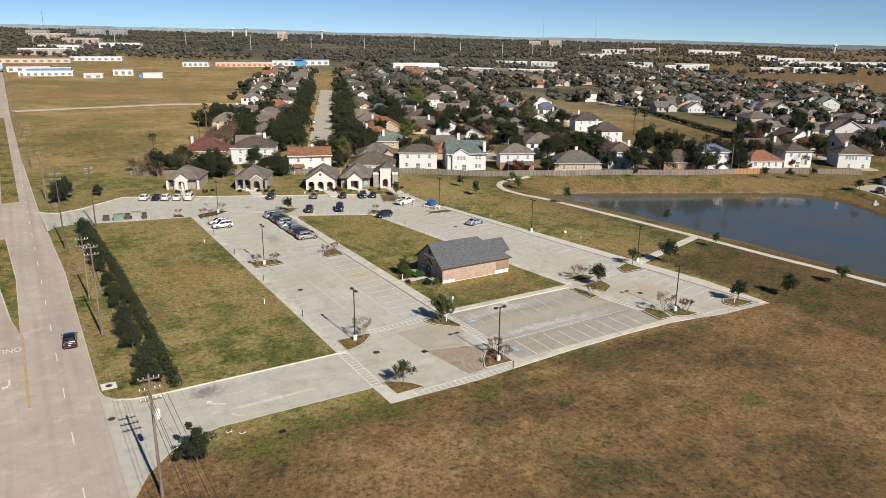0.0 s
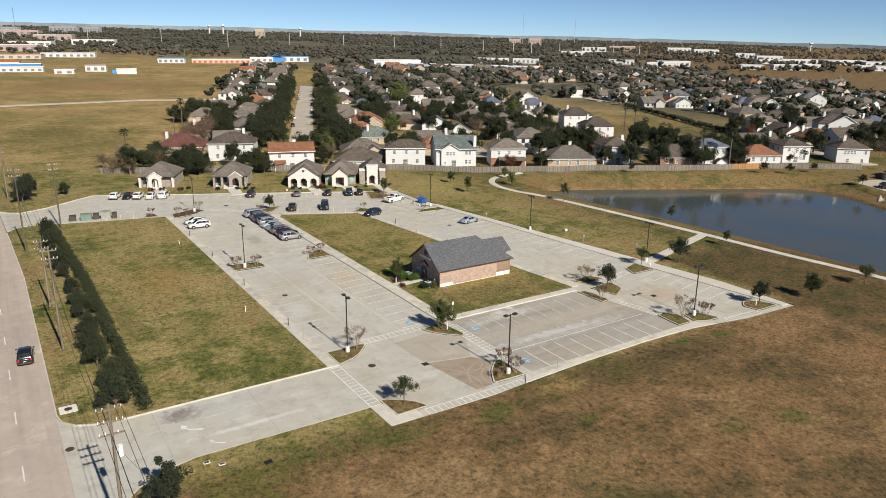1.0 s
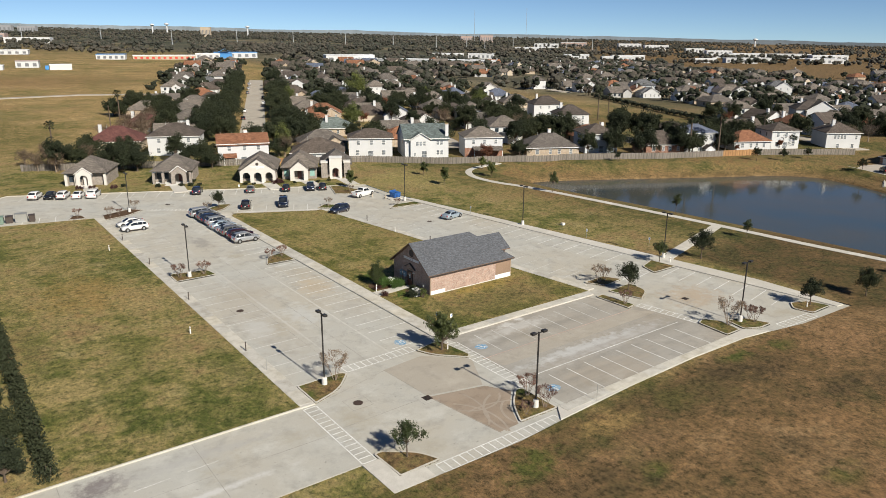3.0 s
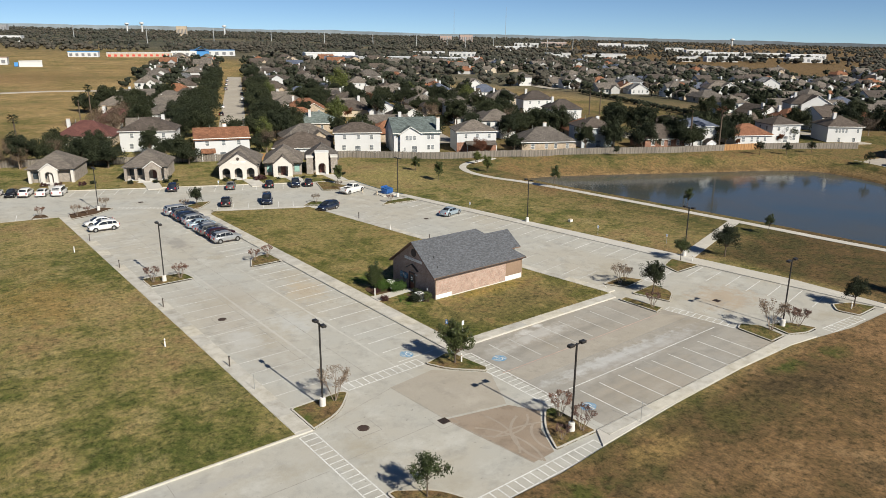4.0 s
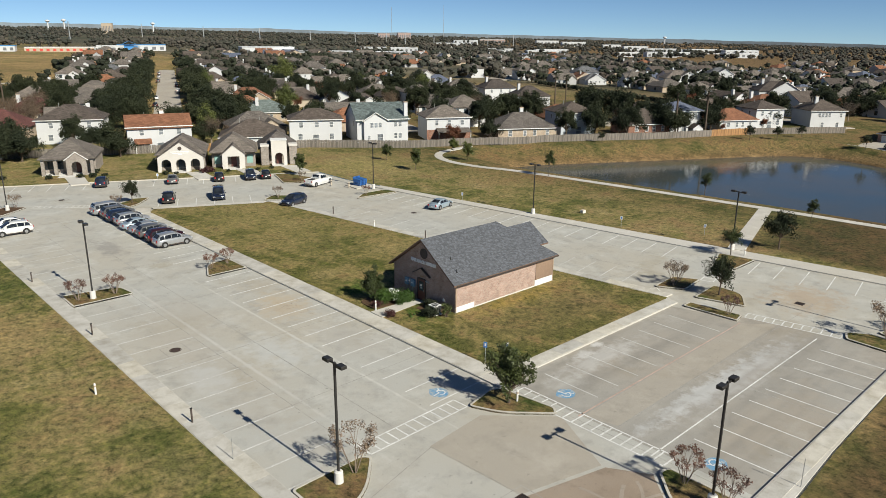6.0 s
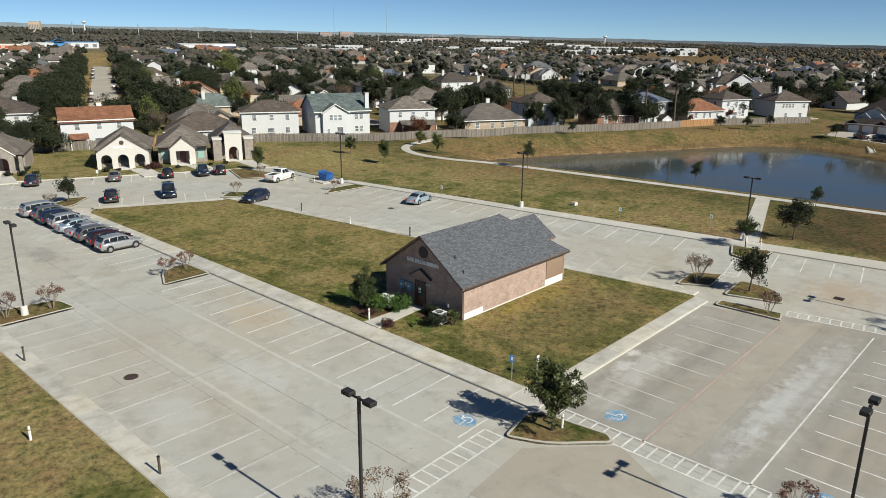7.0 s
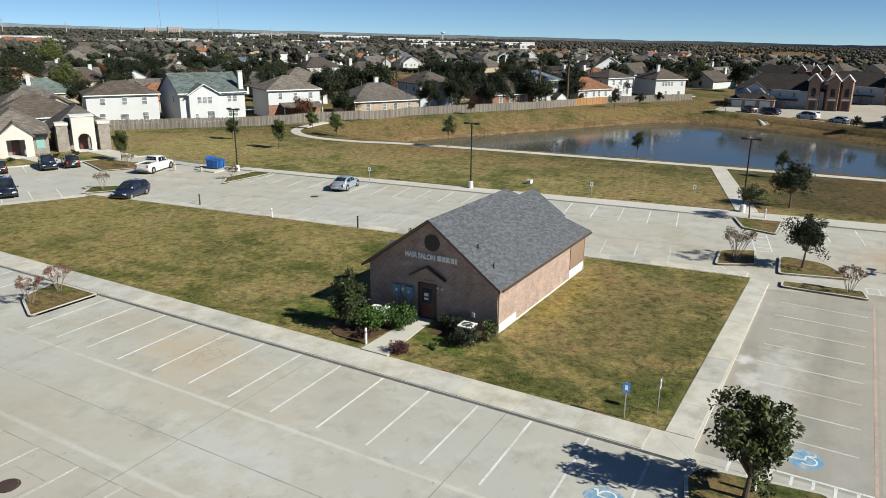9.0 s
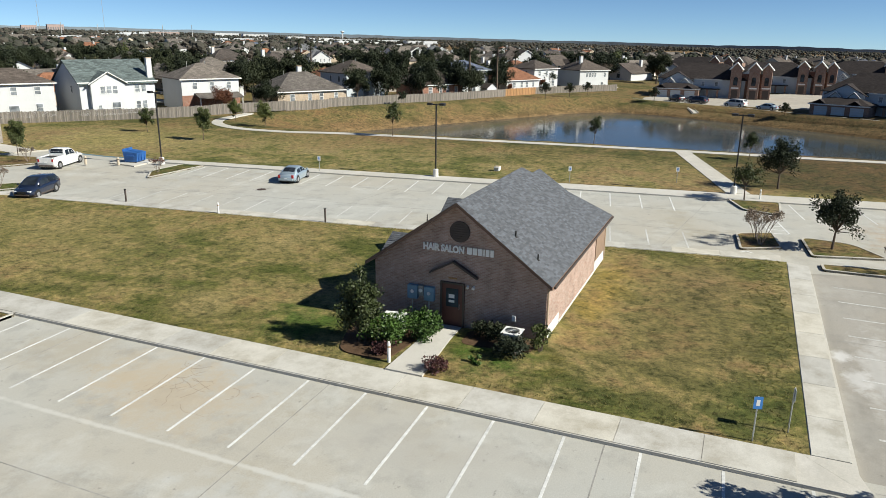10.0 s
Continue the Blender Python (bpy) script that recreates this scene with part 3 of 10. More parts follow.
# ---- ground ----
def build_ground():
    pts, edges = [], []

    def ring(poly):
        s = len(pts)
        pts.extend(Vector(p) for p in poly)
        n = len(poly)
        edges.extend((s + i, s + (i + 1) % n) for i in range(n))
    ring(PAVED)
    ring(ROAD)
    ring(POND)
    ring(offset_line(POND, -0.6, True) if not inside(*offset_line(POND, -0.6, True)[0], POND) else offset_line(POND, 0.6, True))
    rng = random.Random(3)
    def grid(x0, x1, y0, y1, st, skip=None):
        x = x0
        while x <= x1:
            y = y0
            while y <= y1:
                if not (skip and skip(x, y)):
                    pts.append(Vector((x + rng.uniform(-.3, .3) * st, y + rng.uniform(-.3, .3) * st)))
                y += st
            x += st
    grid(55, 165, -76, 86, 3.0)
    near = lambda x, y: 55 < x < 165 and -76 < y < 86
    grid(-54, 260, -120, 240, 9.0, near)
    far = lambda x, y: -60 < x < 260 and -120 < y < 240
    grid(-600, 900, -400, 1200, 60.0, far)
    for r, k in ((1700, 20), (2800, 24), (4900, 32)):
        for i in range(k):
            a = 2 * math.pi * i / k
            pts.append(Vector((100 + r * math.cos(a), 300 + r * math.sin(a))))
    V, E, F, *_ = geo.delaunay_2d_cdt(pts, edges, [], 0, 0.001)
    bm = bmesh.new()
    vs = [bm.verts.new((v.x, v.y, ground_z(v.x, v.y))) for v in V]
    for f in F:
        cx, cy = sum(V[i].x for i in f) / len(f), sum(V[i].y for i in f) / len(f)
        if inside(cx, cy, PAVED) or inside(cx, cy, ROAD):
            continue
        bm.faces.new([vs[i] for i in f])
    bmesh.ops.recalc_face_normals(bm, faces=bm.faces)
    if sum(f.normal.z for f in bm.faces) < 0:
        bmesh.ops.reverse_faces(bm, faces=bm.faces)
    loose = [v for v in bm.verts if not v.link_faces]
    bmesh.ops.delete(bm, geom=loose, context="VERTS")
    for f in bm.faces:
        f.smooth = True
    return structure("ground", bm, GROUND, "patchy winter turf, green to straw brown, round the lots and pond", "ground")


def ground_mat():
    """One sheet: mown lawn by the lots, rough brown field south and west, straw banks by the pond."""
    n = Nodes("ground_turf")
    v = n.coord(True)
    sep = n.add("ShaderNodeSeparateXYZ")
    n.link(v, sep.inputs[0])
    big = n.noise(v, 0.038, 6.0, 0.66)
    mid = n.noise(v, 0.26, 8.0, 0.76)
    k = n.mix(0.5, big, mid)
    lawn = n.ramp(k, [(0.42, (0.078, 0.090, 0.026)), (0.47, (0.140, 0.131, 0.047)), (0.515, (0.222, 0.183, 0.080)), (0.58, (0.220, 0.156, 0.078))])
    lawn = n.mix(n.scale_to(n.noise(v, 0.16, 7.0, 0.74), 0.53, 0.64, 0.0, 0.6), lawn, (0.285, 0.233, 0.118))
    lawn = turf_patches(n, v, lawn, ((-44.5, -0.9, 5.0, 4.5, STRAW_T, 0.75), (-32.8, 21.0, 3.4, 6.0, STRAW_T, 0.7), (-38.0, 27.5, 6.0, 9.0, (0.235, 0.158, 0.062), 0.7), (-33.0, 55.0, 5.0, 8.0, STRAW_T, 0.65),
                                     (-29.8, -6.5, 2.2, 8.5, GREEN_T, 0.45), (-46.4, 12.0, 2.2, 9.0, GREEN_T, 0.5), (-37.0, 5.0, 4.0, 5.0, (0.110, 0.112, 0.034), 0.5), (-38.5, 42.0, 4.0, 4.0, (0.200, 0.150, 0.066), 0.5), (44.0, 70.0, 15.0, 12.0, (0.285, 0.235, 0.100), 0.6), (52.0, 40.0, 7.0, 16.0, (0.265, 0.215, 0.095), 0.5), (54.0, 12.0, 8.0, 10.0, (0.250, 0.195, 0.090), 0.5)))
    rough = n.ramp(k, [(0.40, (0.072, 0.060, 0.028)), (0.455, (0.122, 0.082, 0.041)), (0.51, (0.172, 0.109, 0.056)), (0.60, (0.232, 0.154, 0.084))])
    blotch = n.noise(v, 0.10, 8.0, 0.74)
    rough = n.mix(n.scale_to(blotch, 0.46, 0.37, 0.0, 0.75), rough, (0.070, 0.053, 0.029))
    rough = n.mix(n.scale_to(n.noise(v, 0.75, 6.0, 0.7), 0.60, 0.68, 0.0, 0.8), rough, (0.070, 0.058, 0.024))
    rough = turf_patches(n, v, rough, ((-16.1, -37.6, 3.4, 2.2, GREEN_T, 0.85), (3.2, -37.4, 3.0, 2.0, (0.120, 0.118, 0.030), 0.8), (16.4, -35.4, 2.8, 1.2, (0.055, 0.082, 0.018), 0.9), (23.6, -36.6, 3.0, 1.6, GREEN_T, 0.8), (-8.2, -44.0, 1.6, 1.3, GREEN_T, 0.7), (-30.0, -47.0, 11.0, 4.6, (0.265, 0.180, 0.100), 0.6), (-16.0, -51.0, 9.0, 5.0, (0.250, 0.160, 0.085), 0.55),
                                       (3.3, -53.7, 2.6, 1.6, GREEN_T, 0.8), (11.3, -55.5, 2.6, 2.4, GREEN_T, 0.7), (-28.5, -36.2, 7.0, 2.2, GREEN_T, 0.7), (-43.0, -35.6, 7.0, 4.4, (0.105, 0.105, 0.030), 0.7), (-37.0, -34.0, 9.0, 2.4, GREEN_T, 0.6),
                                       (6.0, -37.5, 14.0, 4.2, (0.072, 0.060, 0.028), 0.75), (12.4, -37.0, 3.0, 2.0, DARK_T, 0.85), (17.2, -39.0, 3.8, 2.2, DARK_T, 0.8), (-17.0, -42.0, 3.6, 2.4, DARK_T, 0.6), (17.5, -46.0, 4.2, 1.8, DARK_T, 0.75), (22.0, -50.5, 5.0, 2.0, DARK_T, 0.7), (2.5, -69.5, 7.0, 4.0, DARK_T, 0.6),
                                       (-5.8, -36.8, 3.4, 2.2, (0.235, 0.162, 0.072), 0.8), (-7.6, -41.0, 4.4, 2.4, (0.200, 0.126, 0.070), 0.7), (31.0, -40.0, 8.0, 4.6, (0.230, 0.140, 0.076), 0.7), (13.7, -49.5, 6.0, 3.0, (0.205, 0.125, 0.064), 0.7), (36.0, -52.0, 9.0, 6.0, RUSSET_T, 0.7), (1.6, -57.0, 8.0, 4.0, RUSSET_T, 0.6)))
    # how far south of the drive a place lies tells lawn from field
    south = n.scale_to(sep.outputs[1], -31.0, -35.5)
    wob = n.scale_to(big, 0.3, 0.7, -0.35, 0.35)
    add = n.add("ShaderNodeMath")
    n.link(south, add.inputs[0])
    n.link(wob, add.inputs[1])
    fac = n.scale_to(add.outputs[0], 0.15, 0.85)
    col = n.mix(fac, lawn, rough)
    bank = n.ramp(k, [(0.42, (0.066, 0.070, 0.024)), (0.47, (0.112, 0.096, 0.039)), (0.515, (0.165, 0.124, 0.056)), (0.58, (0.168, 0.108, 0.053))])
    col = n.mix(n.scale_to(sep.outputs[0], 44.0, 62.0), col, bank)
    # rough brown turf east of the walk, south of the cross path
    corner = n.add("ShaderNodeMath")
    corner.operation = "MULTIPLY"
    n.link(n.scale_to(sep.outputs[0], 42.0, 46.0), corner.inputs[0])
    n.link(n.scale_to(sep.outputs[1], -3.0, -11.0), corner.inputs[1])
    drab = n.ramp(k, [(0.41, (0.050, 0.050, 0.021)), (0.47, (0.076, 0.062, 0.028)), (0.53, (0.104, 0.071, 0.035)), (0.60, (0.145, 0.096, 0.052))])
    col = n.mix(corner.outputs[0], col, drab)
    far = n.scale_to(sep.outputs[1], 130.0, 190.0)
    gold = n.ramp(k, [(0.42, (0.140, 0.125, 0.045)), (0.48, (0.245, 0.180, 0.082)), (0.54, (0.315, 0.220, 0.106)), (0.60, (0.36, 0.265, 0.138))])
    patch = n.noise(v, 0.013, 6.0, 0.66)
    gold = n.mix(n.scale_to(patch, 0.50, 0.60, 0.0, 0.8), gold, (0.150, 0.138, 0.056))
    gold = n.mix(n.scale_to(n.noise(v, 0.022, 6.0, 0.66), 0.53, 0.64, 0.0, 0.8), gold, (0.27, 0.180, 0.090))
    gold = turf_patches(n, v, gold, ((-36.0, 232.0, 24.0, 46.0, (0.112, 0.104, 0.036), 0.85), (-20.0, 190.0, 16.0, 22.0, (0.125, 0.112, 0.040), 0.7), (40.0, 300.0, 30.0, 60.0, (0.300, 0.205, 0.098), 0.7), (10.0, 450.0, 90.0, 60.0, (0.215, 0.140, 0.070), 0.8)))
    drab_e = n.ramp(n.noise(v, 0.02, 6.0, 0.66), [(0.42, (0.066, 0.066, 0.048)), (0.52, (0.108, 0.098, 0.074)), (0.62, (0.165, 0.146, 0.108))])
    gold = n.mix(n.scale_to(sep.outputs[0], 240.0, 330.0, 0.0, 0.9), gold, drab_e)
    col = n.mix(far, col, gold)
    col = n.mix(n.scale_to(sep.outputs[0], 215.0, 290.0, 0.0, 0.85), col, drab_e)
    ln = n.add("ShaderNodeVectorMath")
    ln.operation = "LENGTH"
    n.link(v, ln.inputs[0])
    col = n.mix(n.scale_to(ln.outputs["Value"], 700.0, 1500.0, 0.0, 0.85), col, n.ramp(n.noise(v, 0.004, 5.0, 0.6), [(0.42, (0.060, 0.066, 0.048)), (0.55, (0.098, 0.092, 0.066)), (0.62, (0.19, 0.155, 0.098))]))
    low = n.scale_to(sep.outputs[2], -1.6, -3.2)
    col = n.mix(low, col, n.ramp(mid, [(0.4, (0.115, 0.074, 0.038)), (0.6, (0.20, 0.136, 0.070))]))
    return n.done(turf_grain(n, v, col), 0.95, 0.0, 0.12)


GROUND = ground_mat()
ground = build_ground()

bm = bmesh.new()
prism(bm, offset_line(POND, 0.5, True) if inside(*offset_line(POND, -0.5, True)[0], POND) else offset_line(POND, -0.5, True), WATER_Z - 0.02, WATER_Z)
water = structure("water", bm, WATER, "still murky blue-brown pond water", "pond")

# ---- paving ----
bm = prism(bmesh.new(), PAVED, -0.3, 0.0)
lot = structure("parking_lot", bm, LOT, "pale sunlit concrete parking lot and driveways", "parking lot")
bm = prism(bmesh.new(), ROAD, -0.3, -0.006)
road = structure("road", bm, ROADC, "worn concrete divided road with dark wheel tracks", "road")


def lines_of(poly, i, j):
    return [poly[k % len(poly)] for k in range(i, j + 1)]


def kerb(name, pts, closed=False, w=0.16, side=0.0, label="pale worn concrete kerb"):
    bm = band(bmesh.new(), pts, w, -0.1, KERB + 0.02, closed, side)
    return structure(name, bm, KERBC, label, "kerb")


def slab(name, poly, label, z=KERB, mat=None):
    bm = prism(bmesh.new(), poly, -0.1, z)
    return structure(name, bm, mat or WALKC, label, "pavement")


kerb("kerb_drive_north", lines_of(PAVED, 0, 5), side=1.0)
kerb("kerb_drive_south", lines_of(PAVED, 29, 34), side=1.0)
kerb("kerb_lawn_north", lines_of(PAVED, 6, 10), side=1.0)
kerb("kerb_second_drive", lines_of(PAVED, 11, 16), side=1.0)
kerb("kerb_road_mid", [(-57.5, -13.6), (-57.3, 40), (-58.3, 73.5)], side=0.0)
kerb("kerb_road_south", [(-57.5, -300), (-57.5, -39.3)], side=0.0)
kerb("kerb_road_north", [(-58.9, 95), (-59.8, 170), (-60.0, 340)], side=0.0)
slab("walk_west", [(-27.6, -17.8), (-26.1, -17.8), (-26.1, 70.6), (-27.6, 71.8)], "narrow concrete walk along the west lawn")
slab("walk_middle", rounded([(-7.62, -12.9), (-5.6, -10.8), (-5.6, 59.0), (-4.4, 61.2), (-6.0, 62.6), (-7.62, 59.5)], [0, 0, 1.5, 0.5, 0.5, 1.5]), "concrete walk beside the central lawn")
slab("walk_south_of_lawn", [(-7.61, -12.9), (-6.3, -12.55), (18.7, -12.42), (19.2, -11.1), (-5.6, -11.1), (-5.6, -10.806)], "concrete walk along the lawn edge")
slab("walk_east_of_lawn", [(lawn_edge(-10.8) - 0.02, -10.76), (lawn_edge(-10.8) + 1.4, -10.76), (lawn_edge(53) + 1.4, 52.6), (lawn_edge(54.5), 54.4)], "concrete walk along the lawn edge")
slab("walk_north_of_lawn", [(-4.3, 61.5), (-4.4, 60.2), (9.9, 53.4), (10.9, 54.4)], "concrete walk along the lawn edge")
slab("walk_east", [(east_in(-34.2), -34.2), (43.0, -34.3), (43.0, -22), (east_out(52), 52), (east_in(52), 52)], "concrete walk beside the pond lawn")
slab("walk_south", [(-7.6, -31.9), (20.5, -31.5), (24.4, -31.4), (26.4, -33.5), (21.9, -32.95), (12.7, -32.8), (1.6, -33.1), (-9.0, -33.75)], "concrete walk along the south field")
slab("walk_corner", [(-27.6, -34.25), (-23.6, -34.3), (-23.6, -32.6), (-26.0, -32.6), (-26.0, -29.5), (-27.7, -29.5)], "concrete walk corner by the field")



def walk_pieces(host, p, q, w0, w1, step=3.05):
    """Cast slabs laid end to end along a walk from p to q, with open joints; w0 and w1 lie to the left of the line."""
    p, q = Vector(p), Vector(q)
    d = (q - p)
    n = max(1, round(d.length / step))
    L = d.length / n
    bm = boxes((0.008, w0, 0, L - 0.008, w1, 0.03))
    first = None
    for i in range(n):
        a = p + d * (i / n)
        m = pose(a.x, a.y, KERB, 0, 0, math.degrees(math.atan2(d.y, d.x)))
        if first is None:
            first = part("slab", bm, SLABC, host)
            first.matrix_basis = m
        else:
            share("slab", first, m, host)


SLABC = slab_mat("cast_slab", (0.50, 0.485, 0.445))
for nm, p, q, w0, w1 in (("walk_west", (-26.12, -17.4), (-26.12, 70.4), 0.02, 1.44), ("walk_middle", (-5.62, -10.6), (-5.62, 58.8), 0.03, 1.95), ("walk_south_of_lawn", (18.6, -11.12), (-5.6, -11.12), 0.01, 1.28),
                         ("walk_east_of_lawn", (lawn_edge(-10.0) + 1.36, -10.0), (lawn_edge(52) + 1.36, 52), 0.03, 1.30), ("walk_south", (20.4, -31.56), (-7.4, -31.95), 0.04, 1.1)):
    walk_pieces(bpy.data.objects[nm], p, q, w0, w1)

# central lawn, raised a little in the middle
def sheet(name, poly, z, mat, label, st=2.5, swell=0.05):
    pts = [Vector(p) for p in poly]
    n = len(pts)
    edges = [(i, (i + 1) % n) for i in range(n)]
    xs, ys = [p[0] for p in poly], [p[1] for p in poly]
    rng = random.Random(len(name))
    x = min(xs) + st / 2
    while x < max(xs):
        y = min(ys) + st / 2
        while y < max(ys):
            if inside(x, y, poly) and seg_dist(x, y, poly) > st * 0.4:
                pts.append(Vector((x + rng.uniform(-.3, .3), y + rng.uniform(-.3, .3))))
            y += st
        x += st
    V, E, F, *_ = geo.delaunay_2d_cdt(pts, edges, [], 1, 0.001)
    bm = bmesh.new()
    vs = [bm.verts.new((v.x, v.y, z + (swell * smooth(seg_dist(v.x, v.y, poly) / 3) + rng.uniform(0, 0.02) if i >= n else 0))) for i, v in enumerate(V)]
    for f in F:
        bm.faces.new([vs[i] for i in f])
    bmesh.ops.recalc_face_normals(bm, faces=bm.faces)
    if sum(f.normal.z for f in bm.faces) < 0:
        bmesh.ops.reverse_faces(bm, faces=bm.faces)
    for f in bm.faces:
        f.smooth = True
    return structure(name, bm, mat, label, "lawn")


LAWN = [(-5.6, -11.1), (lawn_edge(-10.8), -11.1), (lawn_edge(53.4), 53.4), (9.9, 53.4), (-4.4, 60.2), (-5.6, 58.6)]
lawn = sheet("lawn", LAWN, KERB + 0.004, TURF, "mown patchy green and straw lawn round the brick building")

# ---- islands: kerb ring with turf or mulch ----
def island(name, poly, label, mat=None, r=0.8):
    poly = rounded(poly, r)
    bm = band(bmesh.new(), poly, 0.16, -0.1, KERB + 0.02, True, 1.0 if area2(poly) > 0 else 0.0)
    ob = thing(name, label, "traffic island", "planted islands in the parking lot", "structure")
    part("kerb", bm, KERBC, ob, "pale concrete kerb")
    bm = prism(bmesh.new(), poly, -0.1, KERB - 0.01)
    part("bed", bm, mat or BEDTURF, ob)
    return ob


def area2(poly):
    return sum(poly[i - 1][0] * poly[i][1] - poly[i][0] * poly[i - 1][1] for i in range(len(poly)))


LAMP_ISLE = "grassy kerbed island with a lamp and bare shrubs"
island("island", [(-26.05, -13.5), (-26.05, -17.8), (-22.8, -16.6), (-20.4, -13.9), (-20.9, -13.3)], LAMP_ISLE, r=[0.4, 0.3, 1.5, 0.5, 0.4])
island("island", [(-26.1, -28.6), (-25.95, -32.6), (-21.8, -32.5), (-22.8, -30.4), (-25.4, -28.5)], "grassy kerbed island with one small oak", r=[0.3, 0.3, 0.4, 1.2, 0.4])
island("island", [(-11.4, -13.3), (-10.4, -15.6), (-7.6, -18.3), (-7.0, -17.6), (-7.6, -12.95), (-8.6, -12.6)], "grassy kerbed island with a leafy oak", r=[0.4, 1.2, 0.4, 0.3, 0.3, 0.3])
island("island", [(-8.5, -26.8), (-10.8, -29.0), (-12.4, -31.9), (-7.65, -32.0), (-7.65, -27.0)], LAMP_ISLE, r=[0.4, 1.8, 0.4, 0.3, 0.3])
island("island", [(-26.05, 25.7), (-20.2, 25.7), (-20.6, 28.8), (-26.05, 29.6)], LAMP_ISLE, r=[0.2, 0.5, 1.0, 0.2])
island("island", [(-12.4, 25.8), (-7.66, 25.8), (-7.66, 30.4), (-10.6, 29.8)], "grassy kerbed island with bare shrubs", r=[0.5, 0.2, 0.2, 1.2])
island("island", [(21.2, -31.3), (21.6, -27.0), (23.2, -26.4), (24.5, -28.2), (23.9, -31.3)], "narrow kerbed island with a reddish shrub", r=0.4)
island("island", [(24.5, -31.4), (25.2, -28.4), (27.8, -29.4), (29.0, -32.4), (26.6, -32.4)], LAMP_ISLE, r=0.5)
island("island", [(36.6, -33.6), (36.0, -31.2), (37.8, -29.8), (40.2, -30.8), (41.2, -33.6)], "grassy kerbed island with a young oak", r=0.5)
island("island", [(33.2, -11.2), (34.2, -8.2), (east_in(-6.8) - 0.05, -6.8), (east_in(-11.2) - 0.05, -11.2)], "grassy kerbed island with lamp and shrub", r=0.5)
island("island", [(21.2, -8.2), (25.6, -7.8), (27.0, -10.4), (22.8, -11.0)], "kerbed island with bare shrubs", r=0.5)
island("island", [(21.4, -12.7), (26.4, -12.2), (26.0, -15.6), (22.7, -17.5)], "grassy kerbed island with a leafy oak", r=[0.4, 0.8, 1.2, 0.4])
island("island", [(18.3, -13.2), (19.7, -13.1), (20.2, -18.3), (18.5, -18.7)], "narrow grassy strip between kerbs", r=0.3)
island("island", [(-26.3, 69.2), (-21.8, 70.4), (-18.0, 73.6), (-20.2, 75.8), (-25.8, 73.4)], "mulched kerbed island with lamp and shrubs", MULCH, r=0.6)
island("island", [(-31.8, 73.2), (-28.7, 72.4), (-29.0, 75.8), (-30.6, 76.0)], "small kerbed island with a bare shrub", MULCH, r=0.5)
island("island", [(-8.8, 63.0), (-5.0, 64.8), (-1.6, 68.6), (-4.0, 69.4), (-9.0, 66.0)], "mulched kerbed island with a small tree", r=0.5)
island("island", [(10.9, 55.2), (14.8, 52.6), (16.2, 55.0), (13.8, 57.4)], "kerbed island with a bare shrub", r=0.5)
island("island", [(20.4, 65.0), (24.8, 62.6), (27.0, 65.6), (25.8, north_kerb(25.8) - 0.1), (23.4, north_kerb(23.4) - 0.1)], "kerbed grass island by the entrance walk", r=0.5)
island("island", [(22.8, 46.6), (25.8, 49.0), (east_in(49) - 0.2, 49.0), (east_in(46) - 0.2, 46.2)], "kerbed island below a lamp", r=0.5)

# ---- pond path ----
PATHLINE = [(72, -90), (69.2, -39), (66.9, -17), (65.6, 0), (63.4, 21.5), (60.4, 45), (58.0, 54), (57.8, 62), (60.6, 68.5), (66, 72.5), (76, 74.5)]


def dense(pts, n=4):
    out = []
    P = [Vector(p) for p in pts]
    for i in range(len(P) - 1):
        p0, p1, p2, p3 = P[max(0, i - 1)], P[i], P[i + 1], P[min(len(P) - 1, i + 2)]
        for j in range(n):
            t = j / n
            out.append(tuple(0.5 * ((2 * p1) + (p2 - p0) * t + (2 * p0 - 5 * p1 + 4 * p2 - p3) * t * t + (3 * p1 - p0 - 3 * p2 + p3) * t ** 3)))
    out.append(tuple(P[-1]))
    return out


def lie(x, y):
    return ground_z(x, y) - KERB


bm = band(bmesh.new(), dense(PATHLINE, 5), 1.7, 0.0, KERB + 0.05, zf=lie)
structure("path_pond", bm, WALKC, "curving pale concrete path along the pond", "path")
slab("path_link", [(east_out(-6.4) - 0.05, -6.6), (65.0, 0.5), (65.0, -1.5), (east_out(-8.6) - 0.05, -8.7)], "straight concrete path across the grass", KERB + 0.045)

